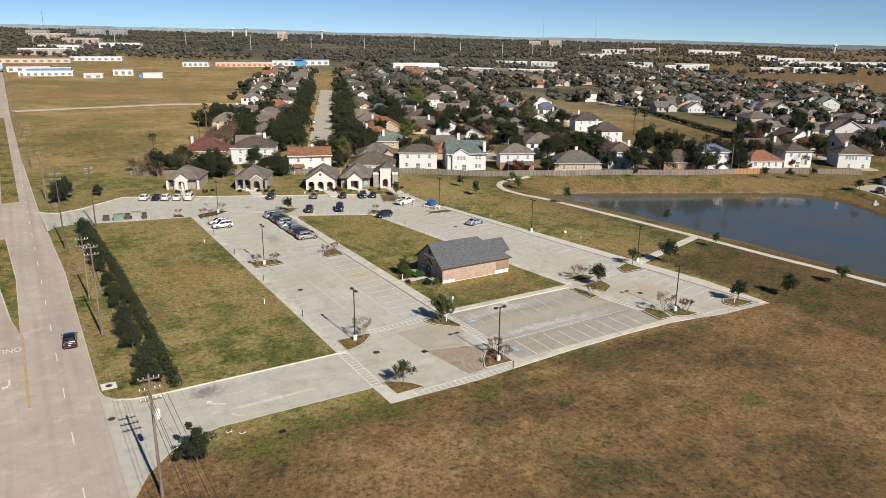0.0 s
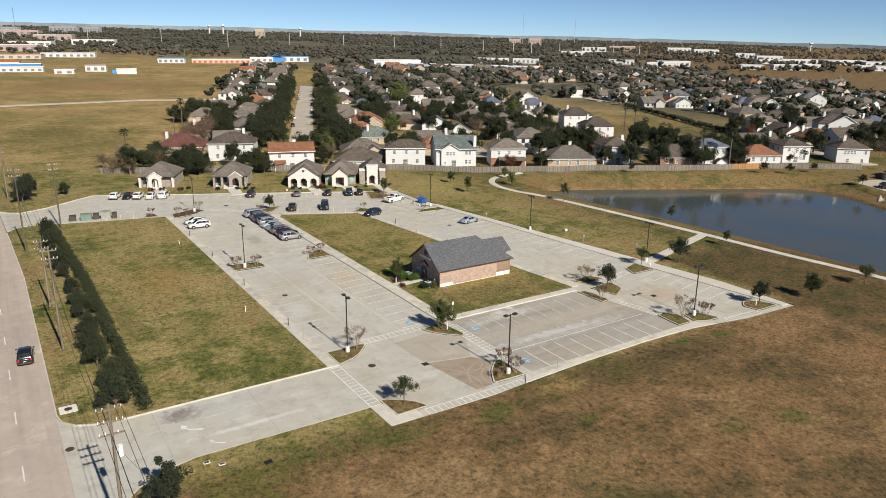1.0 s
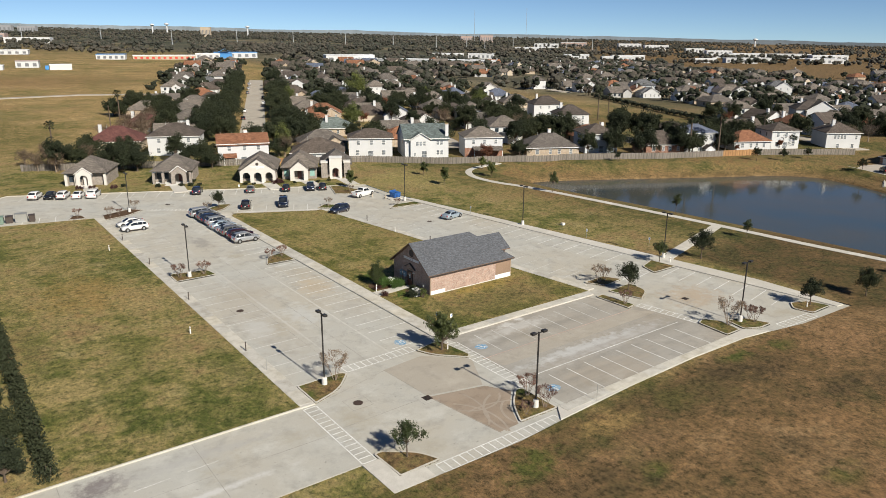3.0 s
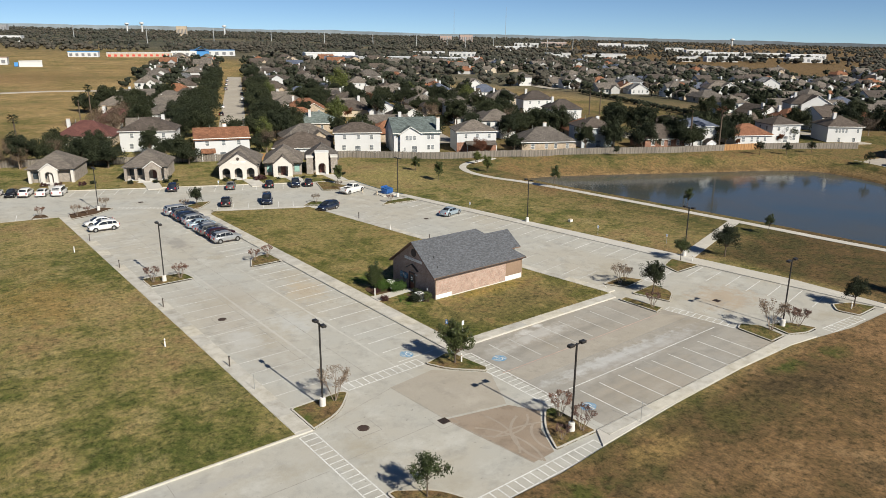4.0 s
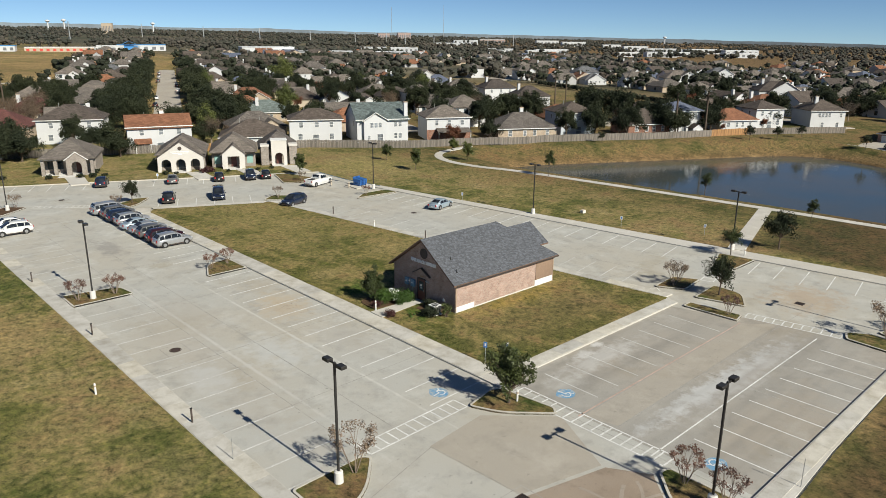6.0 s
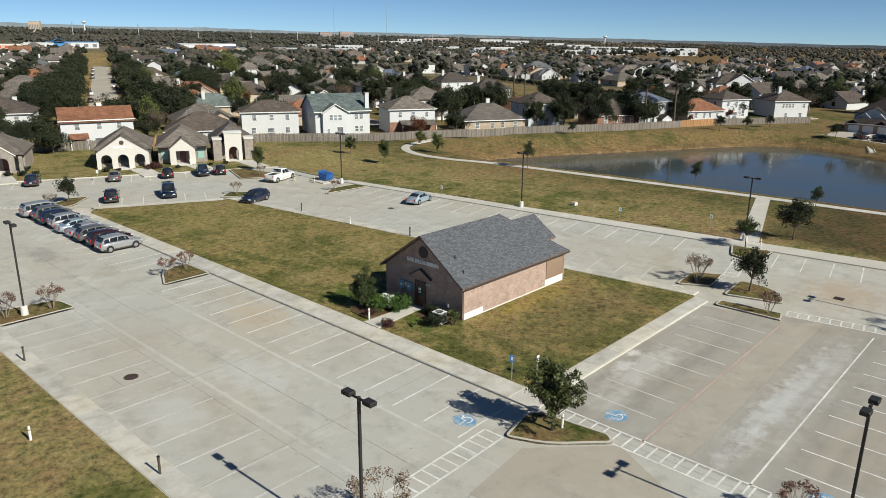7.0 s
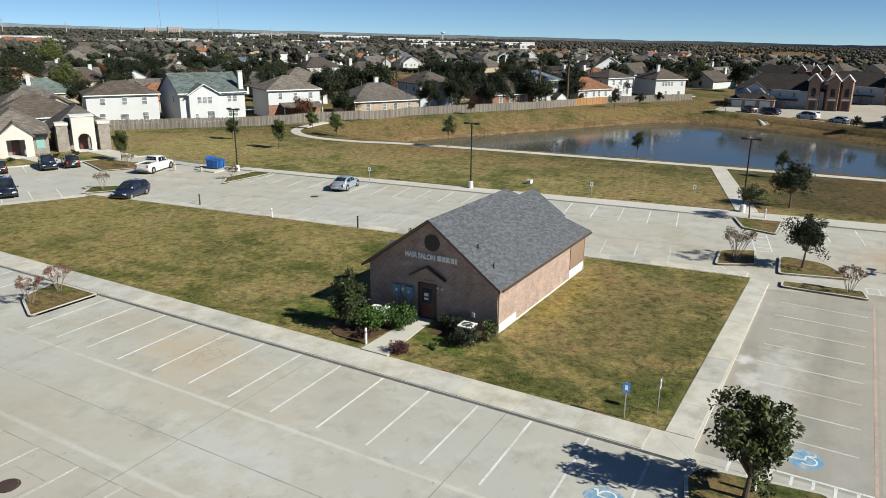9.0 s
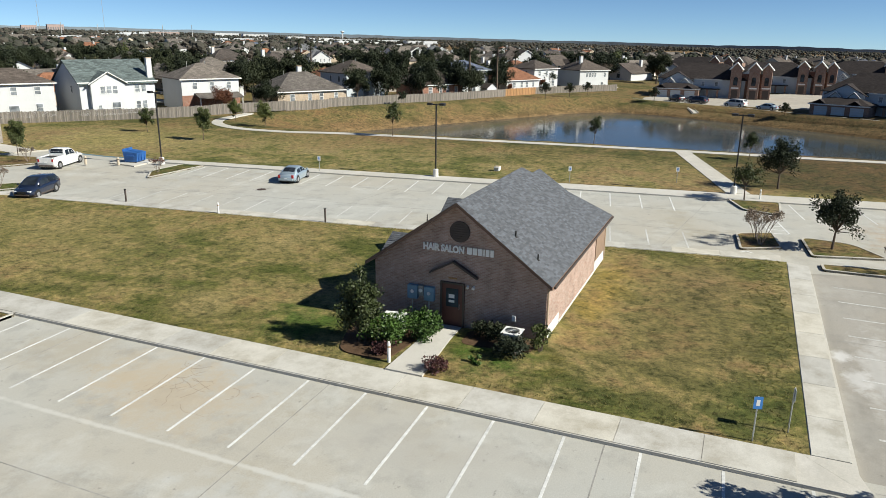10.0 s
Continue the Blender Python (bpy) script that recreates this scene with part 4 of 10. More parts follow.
# ---- the brick salon ----
def shingle_plane(bm, p00, p10, p01, p11, rng, tab=0.22, course=0.14):
    """Overlapping tabs laid in courses on a roof plane; p00-p10 is the eave, p01-p11 the top edge."""
    p00, p10, p01, p11 = (Vector(p) for p in (p00, p10, p01, p11))
    nrm = (p10 - p00).cross(p01 - p00).normalized()
    if nrm.z < 0:
        nrm = -nrm
    up = ((p01 + p11) / 2 - (p00 + p10) / 2).length
    rows = max(1, int(up / course))
    for r in range(rows):
        a0, a1 = p00.lerp(p01, r / rows), p10.lerp(p11, r / rows)
        b0, b1 = p00.lerp(p01, min(1, (r + 1.15) / rows)), p10.lerp(p11, min(1, (r + 1.15) / rows))
        L = (a1 - a0).length
        if L < 0.1:
            continue
        u = -rng.random() * tab
        while u < L:
            w = tab * rng.uniform(0.7, 1.3)
            s, e = max(0, u) / L, min(L, u + w) / L
            u += w
            if e - s < 1e-3:
                continue
            h = nrm * (0.018 + rng.uniform(0, 0.008))
            q = [a0.lerp(a1, s), a0.lerp(a1, e), b0.lerp(b1, e), b0.lerp(b1, s)]
            vs = [bm.verts.new(q[0] + h), bm.verts.new(q[1] + h), bm.verts.new(q[2] + nrm * 0.004), bm.verts.new(q[3] + nrm * 0.004)]
            f = [bm.verts.new(q[0]), bm.verts.new(q[1])]
            bm.faces.new(vs)
            bm.faces.new((f[0], f[1], vs[1], vs[0]))


def tab_mat(name, c):
    n = Nodes(name)
    g = n.add("ShaderNodeNewGeometry").outputs["Random Per Island"]
    v = n.coord()
    col = n.ramp(g, [(0.0, tuple(x * 0.74 for x in c)), (0.5, c), (1.0, (c[0] * 1.28, c[1] * 1.28, c[2] * 1.32))])
    col = n.mix(1.0, col, n.ramp(n.noise(v, 40.0, 2.0), [(0.3, (0.8, 0.8, 0.8)), (0.7, (1.2, 1.2, 1.2))]), "MULTIPLY")
    return n.done(col, 0.93, 0.0, 0.2)


TABS = tab_mat("laminated_shingle_tabs", (0.098, 0.104, 0.116))
SOFFIT = plain("brown_soffit", (0.16, 0.10, 0.07), 0.7, 0, 0.1, 4.0)
BW, BL, EAVE, RIDGE_Y, RIDGE_Z = 9.0, 14.5, 2.95, 4.45, 6.45
SLOPE = (RIDGE_Z - EAVE) / (RIDGE_Y + 0.35)


def build_salon():
    b = thing("salon_building", "single-storey brick salon with grey shingle gable roof on the lawn", "building")
    # walls: gable outline pulled through the brick's thickness, low hip end at the back
    bm = bmesh.new()
    profile(bm, [(0, 0), (BW, 0), (BW, EAVE + 0.08), (RIDGE_Y, RIDGE_Z - 0.165), (0, EAVE + 0.08)], 0.0, 0.25, "x")
    part("gable_wall", bm, BRICKPINK, b, "pinkish brown brick gable wall")
    for q in ((0.25, 0, 0, BL, 0.25, EAVE + 0.15), (0.25, BW - 0.25, 0, BL, BW, EAVE + 0.15), (BL - 0.25, 0.25, 0, BL, BW - 0.25, EAVE + 0.15)):
        part("wall", boxes(q), BRICKPINK, b, "pinkish brown brick wall")
    bm = bmesh.new()
    profile(bm, [(2.75, 0), (7.3, 0), (7.3, 3.6), (5.02, 5.0), (2.75, 3.6)], BL + 0.0, BL + 1.2, "x")
    part("rear_wing", bm, BRICKPINK, b, "small brick rear wing")
    # roof deck
    ov, fx = 0.35, -0.45
    ez = EAVE
    yN = BW + ov
    ridge_end = 10.1
    bm = bmesh.new()
    P = {"fs": (fx, -ov, ez), "bs": (BL + ov, -ov, ez), "bn": (BL + ov, yN, ez), "fn": (fx, yN, ez), "rf": (fx, RIDGE_Y, RIDGE_Z), "rb": (ridge_end, RIDGE_Y, RIDGE_Z)}
    top = {k: bm.verts.new(v) for k, v in P.items()}
    low = {k: bm.verts.new((v[0], v[1], v[2] - 0.16)) for k, v in P.items()}
    for f in (("fs", "bs", "rb", "rf"), ("bn", "fn", "rf", "rb"), ("bs", "bn", "rb")):
        bm.faces.new([top[k] for k in f])
        bm.faces.new([low[k] for k in reversed(f)])
    for a, c in (("fs", "bs"), ("bs", "bn"), ("bn", "fn"), ("fn", "rf"), ("rf", "fs")):
        bm.faces.new((top[a], low[a], low[c], top[c]))
    bmesh.ops.recalc_face_normals(bm, faces=bm.faces)
    roof = part("roof", bm, SOFFIT, b, "brown fascia and roof deck")
    rng = random.Random(5)
    bm = bmesh.new()
    d = Vector((0, 0, 0.004))
    up = lambda k: Vector(P[k]) + d
    shingle_plane(bm, up("fs"), up("bs"), up("rf"), up("rb"), rng)
    shingle_plane(bm, up("bn"), up("fn"), up("rb"), up("rf"), rng)
    shingle_plane(bm, up("bs"), up("bn"), up("rb"), up("rb"), rng)
    # rear wing's roof
    wz, wy, x0, x1 = 5.3, 5.02, 10.6, BL + 1.85
    s0, s1 = (11.0, 2.3, 3.45), (x1, 2.3, 3.45)
    t0, t1 = (11.0, 7.74, 3.45), (x1, 7.74, 3.45)
    shingle_plane(bm, Vector(s0) + d, Vector(s1) + d, Vector((x0, wy, wz)) + d, Vector((x1, wy, wz)) + d, rng)
    shingle_plane(bm, Vector(t1) + d, Vector(t0) + d, Vector((x1, wy, wz)) + d, Vector((x0, wy, wz)) + d, rng)
    tagged(part("shingles", bm, TABS, roof, "slate grey laminated shingles"), kind="stuff")
    bm = bmesh.new()
    A = [bm.verts.new(v) for v in (s0, s1, (x1, wy, wz), (x0, wy, wz), t0, t1)]
    B = [bm.verts.new((v.co.x, v.co.y, v.co.z - 0.14)) for v in A]
    for f in ((0, 1, 2, 3), (5, 4, 3, 2)):
        bm.faces.new([A[i] for i in f])
        bm.faces.new([B[i] for i in reversed(f)])
    for a, c in ((0, 1), (1, 2), (2, 5), (5, 4)):
        bm.faces.new((A[a], B[a], B[c], A[c]))
    bmesh.ops.recalc_face_normals(bm, faces=bm.faces)
    part("wing_roof", bm, SOFFIT, b)
    # two small porch gables on the north side
    for cx, hw_, rz, y1 in ((3.5, 1.35, 3.5, BW + 0.75), (11.4, 1.7, 3.85, BW + 0.7)):
        bm = bmesh.new()
        profile(bm, [(cx - hw_, 2.78), (cx, rz), (cx + hw_, 2.78), (cx + hw_, 2.64), (cx, rz - 0.16), (cx - hw_, 2.64)], BW - 1.6, y1, "y")
        porch = part("porch_roof", bm, SOFFIT, b, "small brown porch gable")
        bm = bmesh.new()
        y0_ = BW - 1.6
        shingle_plane(bm, (cx - hw_, y0_, 2.79), (cx - hw_, y1, 2.79), (cx, y0_, rz + 0.01), (cx, y1, rz + 0.01), rng)
        shingle_plane(bm, (cx + hw_, y1, 2.79), (cx + hw_, y0_, 2.79), (cx, y1, rz + 0.01), (cx, y0_, rz + 0.01), rng)
        tagged(part("shingles", bm, TABS, porch), kind="stuff")
        for sg in (-1, 1):
            part("porch_post", boxes((cx + sg * (hw_ - 0.3) - 0.1, y1 - 0.35, 0, cx + sg * (hw_ - 0.3) + 0.1, y1 - 0.15, 2.66)), TRIM_T, b)
    # metal ridge finials along the dormer's rake
    for i in range(6):
        part("finial", tubes(((0.4 + i * 0.5, 6.3 + 0.22 * i, RIDGE_Z - SLOPE * (1.85 + 0.22 * i) - 0.05), (0.4 + i * 0.5, 6.3 + 0.22 * i, RIDGE_Z - SLOPE * (1.85 + 0.22 * i) + 0.42), 0.035, 0.02), seg=6), BLACKMETAL, b)
    # gutter and downpipes
    bm = bmesh.new()
    box(bm, fx + 0.3, -ov - 0.1, ez - 0.17, BL + ov, -ov - 0.003, ez - 0.04)
    part("gutter", soft(bm, 0.02), TRIM_D, b)
    for x in (0.08, BL - 0.12):
        bm = tubes(((x, -0.06, 0.05), (x, -0.06, EAVE - 0.35), 0.045, 0.045), ((x, -0.06, EAVE - 0.35), (x, -ov - 0.05, EAVE - 0.12), 0.045, 0.045))
        part("downpipe", bm, TRIM_T, b)
    # white base boards and tan panel of the long side
    part("white_panel", boxes((0.03, -0.03, 0.02, 2.55, -0.003, 0.62)), TRIM_W, b, "white painted patch at the wall foot")
    part("white_panel", boxes((11.5, -0.03, 0.02, BL - 0.02, -0.003, 0.72)), TRIM_W, b, "white painted patch at the wall foot")
    part("tan_panel", boxes((11.6, -0.045, 0.74, BL - 0.05, -0.003, EAVE - 0.12)), TRIM_B, b, "brown painted siding panel")
    part("concrete_foot", boxes((2.6, -0.05, 0.0, 11.45, -0.003, 0.16)), CONCPALE, b)
    # front: round louvre, letters, hood, door, meters
    def disc(x0, x1, cy, cz, r, seg=28):
        bm = bmesh.new()
        tube(bm, (x0, cy, cz), (x1, cy, cz), r, r, seg)
        return bm
    louvre = part("round_louvre", disc(-0.06, -0.003, 4.4, 4.95, 0.52), TRIM_D, b, "dark round attic louvre")
    for i in range(7):
        z = 4.6 + i * 0.115
        w = math.sqrt(max(0.01, 0.46 ** 2 - (z - 4.95) ** 2))
        part("slat", boxes((-0.09, 4.4 - w, z - 0.012, -0.062, 4.4 + w, z + 0.03)), TRIM_D, louvre)
    # small pitched hood over the door
    bm = bmesh.new()
    for sgn in (-1, 1):
        y0, y1 = 4.65, 4.65 + sgn * 1.25
        q = [(-0.26, y0, 3.5), (-0.26, y1, 2.8), (-0.003, y1, 2.8), (-0.003, y0, 3.5)]
        A = [bm.verts.new(v) for v in q]
        B = [bm.verts.new((v[0], v[1], v[2] - 0.09)) for v in q]
        bm.faces.new(A)
        bm.faces.new(list(reversed(B)))
        for i in range(4):
            bm.faces.new((A[i], B[i], B[(i + 1) % 4], A[(i + 1) % 4]))
    bmesh.ops.recalc_face_normals(bm, faces=bm.faces)
    part("door_hood", bm, TRIM_D, b, "small dark pitched hood over the door")
    d_ = part("entrance_door", boxes((-0.07, 4.2, 0.1, -0.003, 5.25, 2.25)), DOORRED, b, "dark painted entrance door with side light")
    part("door_frame", boxes((-0.09, 4.09, 0.05, -0.003, 4.19, 2.36), (-0.09, 5.26, 0.05, -0.003, 5.36, 2.36), (-0.09, 4.19, 2.26, -0.003, 5.26, 2.36)), TRIM_D, d_)
    part("door_glass", boxes((-0.085, 4.4, 1.1, -0.072, 5.05, 2.05)), PANE, d_)
    part("door_handle", tubes(((-0.12, 4.33, 1.0), (-0.12, 4.33, 1.3), 0.015, 0.015), seg=6), GREYPOST, d_)
    part("notice", boxes((-0.092, 4.6, 1.55, -0.087, 4.9, 1.75), (-0.092, 4.6, 1.32, -0.087, 4.9, 1.45)), LETTER, d_, "pale unreadable notices on the door glass")
    for y, z in ((5.95, 1.62), (6.85, 1.62)):
        mt = part("meter_cabinet", soft(boxes((-0.24, y - 0.3, z - 0.36, -0.003, y + 0.24, z + 0.36)), 0.02), plain("blue_grey_cabinet", (0.19, 0.31, 0.42), 0.5, 0.2, 0.15, 5.0), b, "blue-grey electric meter cabinet")
        part("meter_dial", tubes(((-0.30, y - 0.05, z + 0.05), (-0.262, y - 0.05, z + 0.05), 0.09, 0.09), seg=14), SIGNWHITE, mt)
        part("conduit", tubes(((-0.13, y, 0.1), (-0.13, y, z - 0.42), 0.035, 0.035)), GREYPOST, mt)
    mb = part("meter_cabinet", soft(boxes((-0.2, 6.24, 1.45, -0.003, 6.5, 2.0)), 0.02), METALGREY, b, "small grey meter socket")
    part("meter_dial", tubes(((-0.25, 6.37, 1.75), (-0.2, 6.37, 1.75), 0.1, 0.1), seg=14), SIGNWHITE, mb)
    for y in (3.9, 3.6):
        sp = part("spot_lamp", tubes(((-0.2, y, 2.22), (-0.05, y, 2.3), 0.08, 0.05), seg=10), SIGNWHITE, b, "white twin spot lamp")
    part("outlet_box", boxes((-0.08, 1.45, 0.85, -0.003, 1.63, 1.12)), SIGNWHITE, b)
    part("house_number", boxes((-0.03, 4.5, 2.52, -0.004, 4.95, 2.6)), plain("amber_plate", (0.30, 0.16, 0.05), 0.5), b, "small amber plate")
    # roof vents
    for x, y in ((0.9, 0.75), (1.25, 2.0)):
        z = EAVE + SLOPE * (y + ov)
        v = part("roof_vent", tubes(((x, y, z - 0.1), (x, y, z + 0.3), 0.04, 0.04), ((x, y, z - 0.02), (x, y, z + 0.05), 0.11, 0.06), seg=10), BLACKMETAL, b)
    # letters
    cu = bpy.data.curves.new("lettering", "FONT")
    cu.body, cu.size, cu.extrude, cu.align_x = "HAIR SALON", 0.47, 0.03, "LEFT"
    cu.bevel_depth, cu.offset = 0.007, 0.012
    tx = new("lettering", cu)
    dg = bpy.context.evaluated_depsgraph_get()
    dg.update()
    me = bpy.data.meshes.new_from_object(tx.evaluated_get(dg))
    bpy.data.objects.remove(tx)
    lt = new("lettering", me)
    me.materials.clear()
    me.materials.append(LETTER)
    lt.parent = b
    wide = max(v.co.x for v in me.vertices)
    lt.matrix_basis = pose(-0.05, 6.3, 3.9, 90, 0, -90) @ Matrix.Diagonal((2.15 / wide, 1, 1, 1))
    tagged(lt, "pale raised capital letters")
    y = 4.0
    for w in (0.25, 0.21, 0.22, 0.07, 0.18, 0.17):
        part("sign_bar", boxes((-0.08, y - w, 3.9, -0.02, y, 4.235)), LETTER, b, "pale raised bar of the sign")
        y -= w + 0.05
    b.location.z = KERB
    return b


salon = build_salon()

# walk to the door, beds, cooling unit, box, bollard
bm = prism(bmesh.new(), [(-5.72, 5.55), (-5.72, 3.8), (-1.6, 4.15), (-0.1, 4.2), (-0.1, 5.4), (-1.5, 5.5)], 0.0, KERB + 0.105)
structure("path_salon", bm, WALKC, "short pale concrete walk to the salon door", "path")
bm = prism(bmesh.new(), rounded([(-5.0, 5.95), (-1.6, 5.5), (-0.15, 5.55), (-0.15, 9.0), (-2.6, 9.2), (-4.9, 8.4)], 0.7), 0.0, KERB + 0.09)
structure("planting_bed", bm, MULCH, "dark mulch bed by the salon front", "planting bed")
bm = prism(bmesh.new(), rounded([(-1.9, 3.6), (-0.15, 3.7), (-0.15, 0.3), (-1.6, 0.2)], 0.5), 0.0, KERB + 0.075)
structure("planting_bed_side", bm, MULCH, "dark mulch bed by the salon front", "planting bed")


def ac_unit(m):
    a = thing("cooling_unit", "pale grey round-topped air conditioner outside the wall", "air conditioner", m=m)
    part("body", soft(boxes((-0.42, -0.42, 0.08, 0.42, 0.42, 0.86)), 0.05, 2), METALGREY, a)
    part("top_plate", soft(boxes((-0.45, -0.45, 0.86, 0.45, 0.45, 0.93)), 0.02), SIGNWHITE, a, "white top rim")
    bm = bmesh.new()
    tube(bm, (0, 0, 0.915), (0, 0, 0.945), 0.33, 0.33, 24)
    gr = part("grille", bm, BLACKMETAL, a, "black fan grille")
    for i in range(6):
        t = math.pi * i / 6
        part("guard_bar", tubes(((0.33 * math.cos(t), 0.33 * math.sin(t), 0.955), (-0.33 * math.cos(t), -0.33 * math.sin(t), 0.955), 0.01, 0.01), seg=4), GREYPOST, gr)
    for i in range(10):
        z = 0.16 + i * 0.068
        part("louvre", boxes((-0.435, -0.36, z, -0.421, 0.36, z + 0.02), (-0.36, -0.435, z, 0.36, -0.421, z + 0.02)), BLACKMETAL, a)
    part("base_pad", boxes((-0.5, -0.5, 0.0, 0.5, 0.5, 0.08)), CONCPALE, a)


ac_unit(pose(-1.5, 1.15, KERB + 0.07))
a = thing("utility_box", "low white utility box among the shrubs", "utility box", m=pose(-1.9, 7.0, KERB + 0.07, 0, 0, 10))
part("body", soft(boxes((-0.4, -0.5, 0, 0.4, 0.5, 0.8)), 0.03), SIGNWHITE, a)
part("lid", soft(boxes((-0.44, -0.54, 0.8, 0.44, 0.54, 0.9)), 0.02), SIGNWHITE, a)


def bollard(m, label="white plastic marker bollard", mat=None, h=1.0, r=0.075, group="marker bollards"):
    o = thing("bollard", label, "bollard", group, m=m)
    part("post", tubes(((0, 0, 0), (0, 0, h - 0.1), r, r), ((0, 0, h - 0.1), (0, 0, h), r, r * 0.6), seg=10), mat or SIGNWHITE, o)
    part("band", tubes(((0, 0, h - 0.28), (0, 0, h - 0.18), r + 0.006, r + 0.006), seg=10), TRIM_T if mat is None else BLACKMETAL, o)
    return o


bollard(pose(-4.95, 5.75, KERB))

# ---- painted lines ----
def stripe(name, p, q, w=0.11, mat=None, z=0.006, parent=None):
    bm = band(bmesh.new(), [p, q], w, z - 0.004, z)
    return part(name, bm, mat or PAINT_W, parent or lot)


def stripe_row(points, dx, dy, w=0.11, mat=None):
    """Parking lines, alike, sharing one mesh."""
    first = None
    for x, y in points:
        if first is None:
            bm = band(bmesh.new(), [(0, 0), (dx, dy)], w, 0.002, 0.006)
            first = part("parking_line", bm, mat or PAINT_W, lot)
            first.matrix_basis = pose(x, y, 0)
        else:
            share("parking_line", first, pose(x, y, 0), lot)


S = 2.743
stripe_row([(-13.25, 7.95 + 2.752 * i) for i in range(-7, 7)] + [(-13.25, 7.95 + 2.752 * i) for i in range(9, 20)], 5.58, 0.23)
stripe_row([(-26.0, 8.137 + S * i + 0.6) for i in range(-8, 7)] + [(-26.0, 8.137 + S * i + 0.6) for i in range(8, 22)], 5.45, 0, mat=PAINT_OLD)
stripe_row([(-3.3 + 2.63 * i, -31.85) for i in range(0, 9)], 0, 5.55)
stripe_row([(-3.3 + 2.63 * i, -18.65) for i in range(0, 8)], 0.1, 5.1, mat=PAINT_OLD)
for p_, q_ in (((-50.0, -22.35), (-47.4, -22.12)), ((-43.8, -22.05), (-41.0, -21.9)), ((-39.6, -21.8), (-37.0, -21.7))):
    stripe("lane_dash", p_, q_, 0.1, PAINT_OLD)
stripe("aisle_line", (-7.2, -25.5), (20.0, -25.2), 0.11)
stripe("aisle_line", (-6.6, -19.35), (18.5, -18.95), 0.13, PAINT_R)
stripe_row([(east_in(y) - 5.7, y - 1.02) for y in [45.95 - 2.655 * i for i in range(0, 19)]], 5.3, 1.0)
stripe_row([(east_in(y) - 5.7, y - 1.02) for y in [-11.85 - 2.655 * i for i in range(0, 7)]], 5.3, 1.0)
stripe_row([(lawn_edge(y) + 1.5, y) for y in [42.9 - 2.66 * i for i in range(0, 19)]], 4.75, 0.9, mat=PAINT_OLD)
NU, NV = Vector((0.903, -0.430)), Vector((0.430, 0.903))      # along and across the north lot
n0 = Vector((-38.5, north_kerb(-38.5)))
stripe_row([tuple(n0 + NU * (4 + S * i) - NV * 5.5) for i in range(0, 24)], NV.x * 5.4, NV.y * 5.4)
s0_ = Vector((-4.4, 61.5))
stripe_row([tuple(s0_ + NU * (1.0 + S * i) + NV * 0.3) for i in range(0, 6)], NV.x * 5.2, NV.y * 5.2)
stripe_row([tuple(Vector((-43.0, 75.4)) + Vector((0.98, -0.2)) * (1.0 + S * i)) for i in range(1, 5)], 0.9, 4.6)


def ladder(p, q, w, step=0.78):
    """A crossing: two rails and rungs."""
    p, q = Vector(p), Vector(q)
    d = (q - p).normalized()
    n = Vector((-d.y, d.x)) * w
    bm = bmesh.new()
    band(bm, [tuple(p), tuple(q)], 0.12, 0.002, 0.006)
    ob = thing("crosswalk", "white painted ladder crosswalk on concrete", "crosswalk", "painted crosswalks", "structure")
    part("rail", bm, PAINT_W, ob)
    part("rail", band(bmesh.new(), [tuple(p + n), tuple(q + n)], 0.12, 0.002, 0.006), PAINT_W, ob)
    k = int((q - p).length / step)
    first = None
    for i in range(k + 1):
        a = p + d * (i * (q - p).length / k)
        if first is None:
            bm = band(bmesh.new(), [tuple(n * 0.06), tuple(n * 0.94)], 0.12, 0.001, 0.0055)
            first = part("rung", bm, PAINT_W, ob)
            first.matrix_basis = pose(a.x, a.y, 0)
        else:
            share("rung", first, pose(a.x, a.y, 0), ob)


ladder((-27.5, -18.1), (-27.5, -29.2), 1.35)
ladder((-20.2, -13.5), (-11.4, -13.2), 1.35)
ladder((-6.12, -14.0), (-6.12, -26.6), -1.5)
ladder((-22.6, -34.15), (-8.8, -34.0), 1.35)
ladder((20.1, -18.6), (21.6, -26.6), 1.3)
ladder((29.3, -34.0), (36.2, -34.4), 1.3)
ladder((-17.6, 73.0), (-9.2, 66.8), 1.2)
ladder((19.4, -11.0), (21.2, -8.6), 1.3)
ladder((27.4, -11.6), (33.0, -10.4), 1.3, 1.0)


def wheelchair_mark(x, y, turn):
    o = thing("accessible_mark", "faded blue and white accessible parking symbol on concrete", "road marking", "accessible parking symbols", "structure", pose(x, y, 0, 0, 0, turn) @ Matrix.Diagonal((0.8, 0.8, 1, 1)))
    bm = bmesh.new()
    prism(bm, [(1.0 * math.cos(a) * (1 + 0.06 * math.sin(5 * a)), 0.85 * math.sin(a) * (1 + 0.05 * math.cos(4 * a))) for a in [2 * math.pi * i / 24 for i in range(24)]], 0.001, 0.005)
    part("patch", bm, PAINT_B, o, "faded blue patch")
    bm = bmesh.new()
    band(bm, [(0.42 * math.cos(a) - 0.1, 0.42 * math.sin(a) - 0.15) for a in [math.pi * (0.75 + 1.25 * i / 14) for i in range(15)]], 0.1, 0.005, 0.009)
    band(bm, [(-0.12, 0.5), (-0.08, 0.0), (0.32, -0.02), (0.5, -0.48), (0.66, -0.42)], 0.1, 0.005, 0.0095)
    tube(bm, (-0.14, 0.64, 0.005), (-0.14, 0.64, 0.009), 0.1, 0.1, 10)
    part("symbol", bm, PAINT_W, o, "worn white symbol")


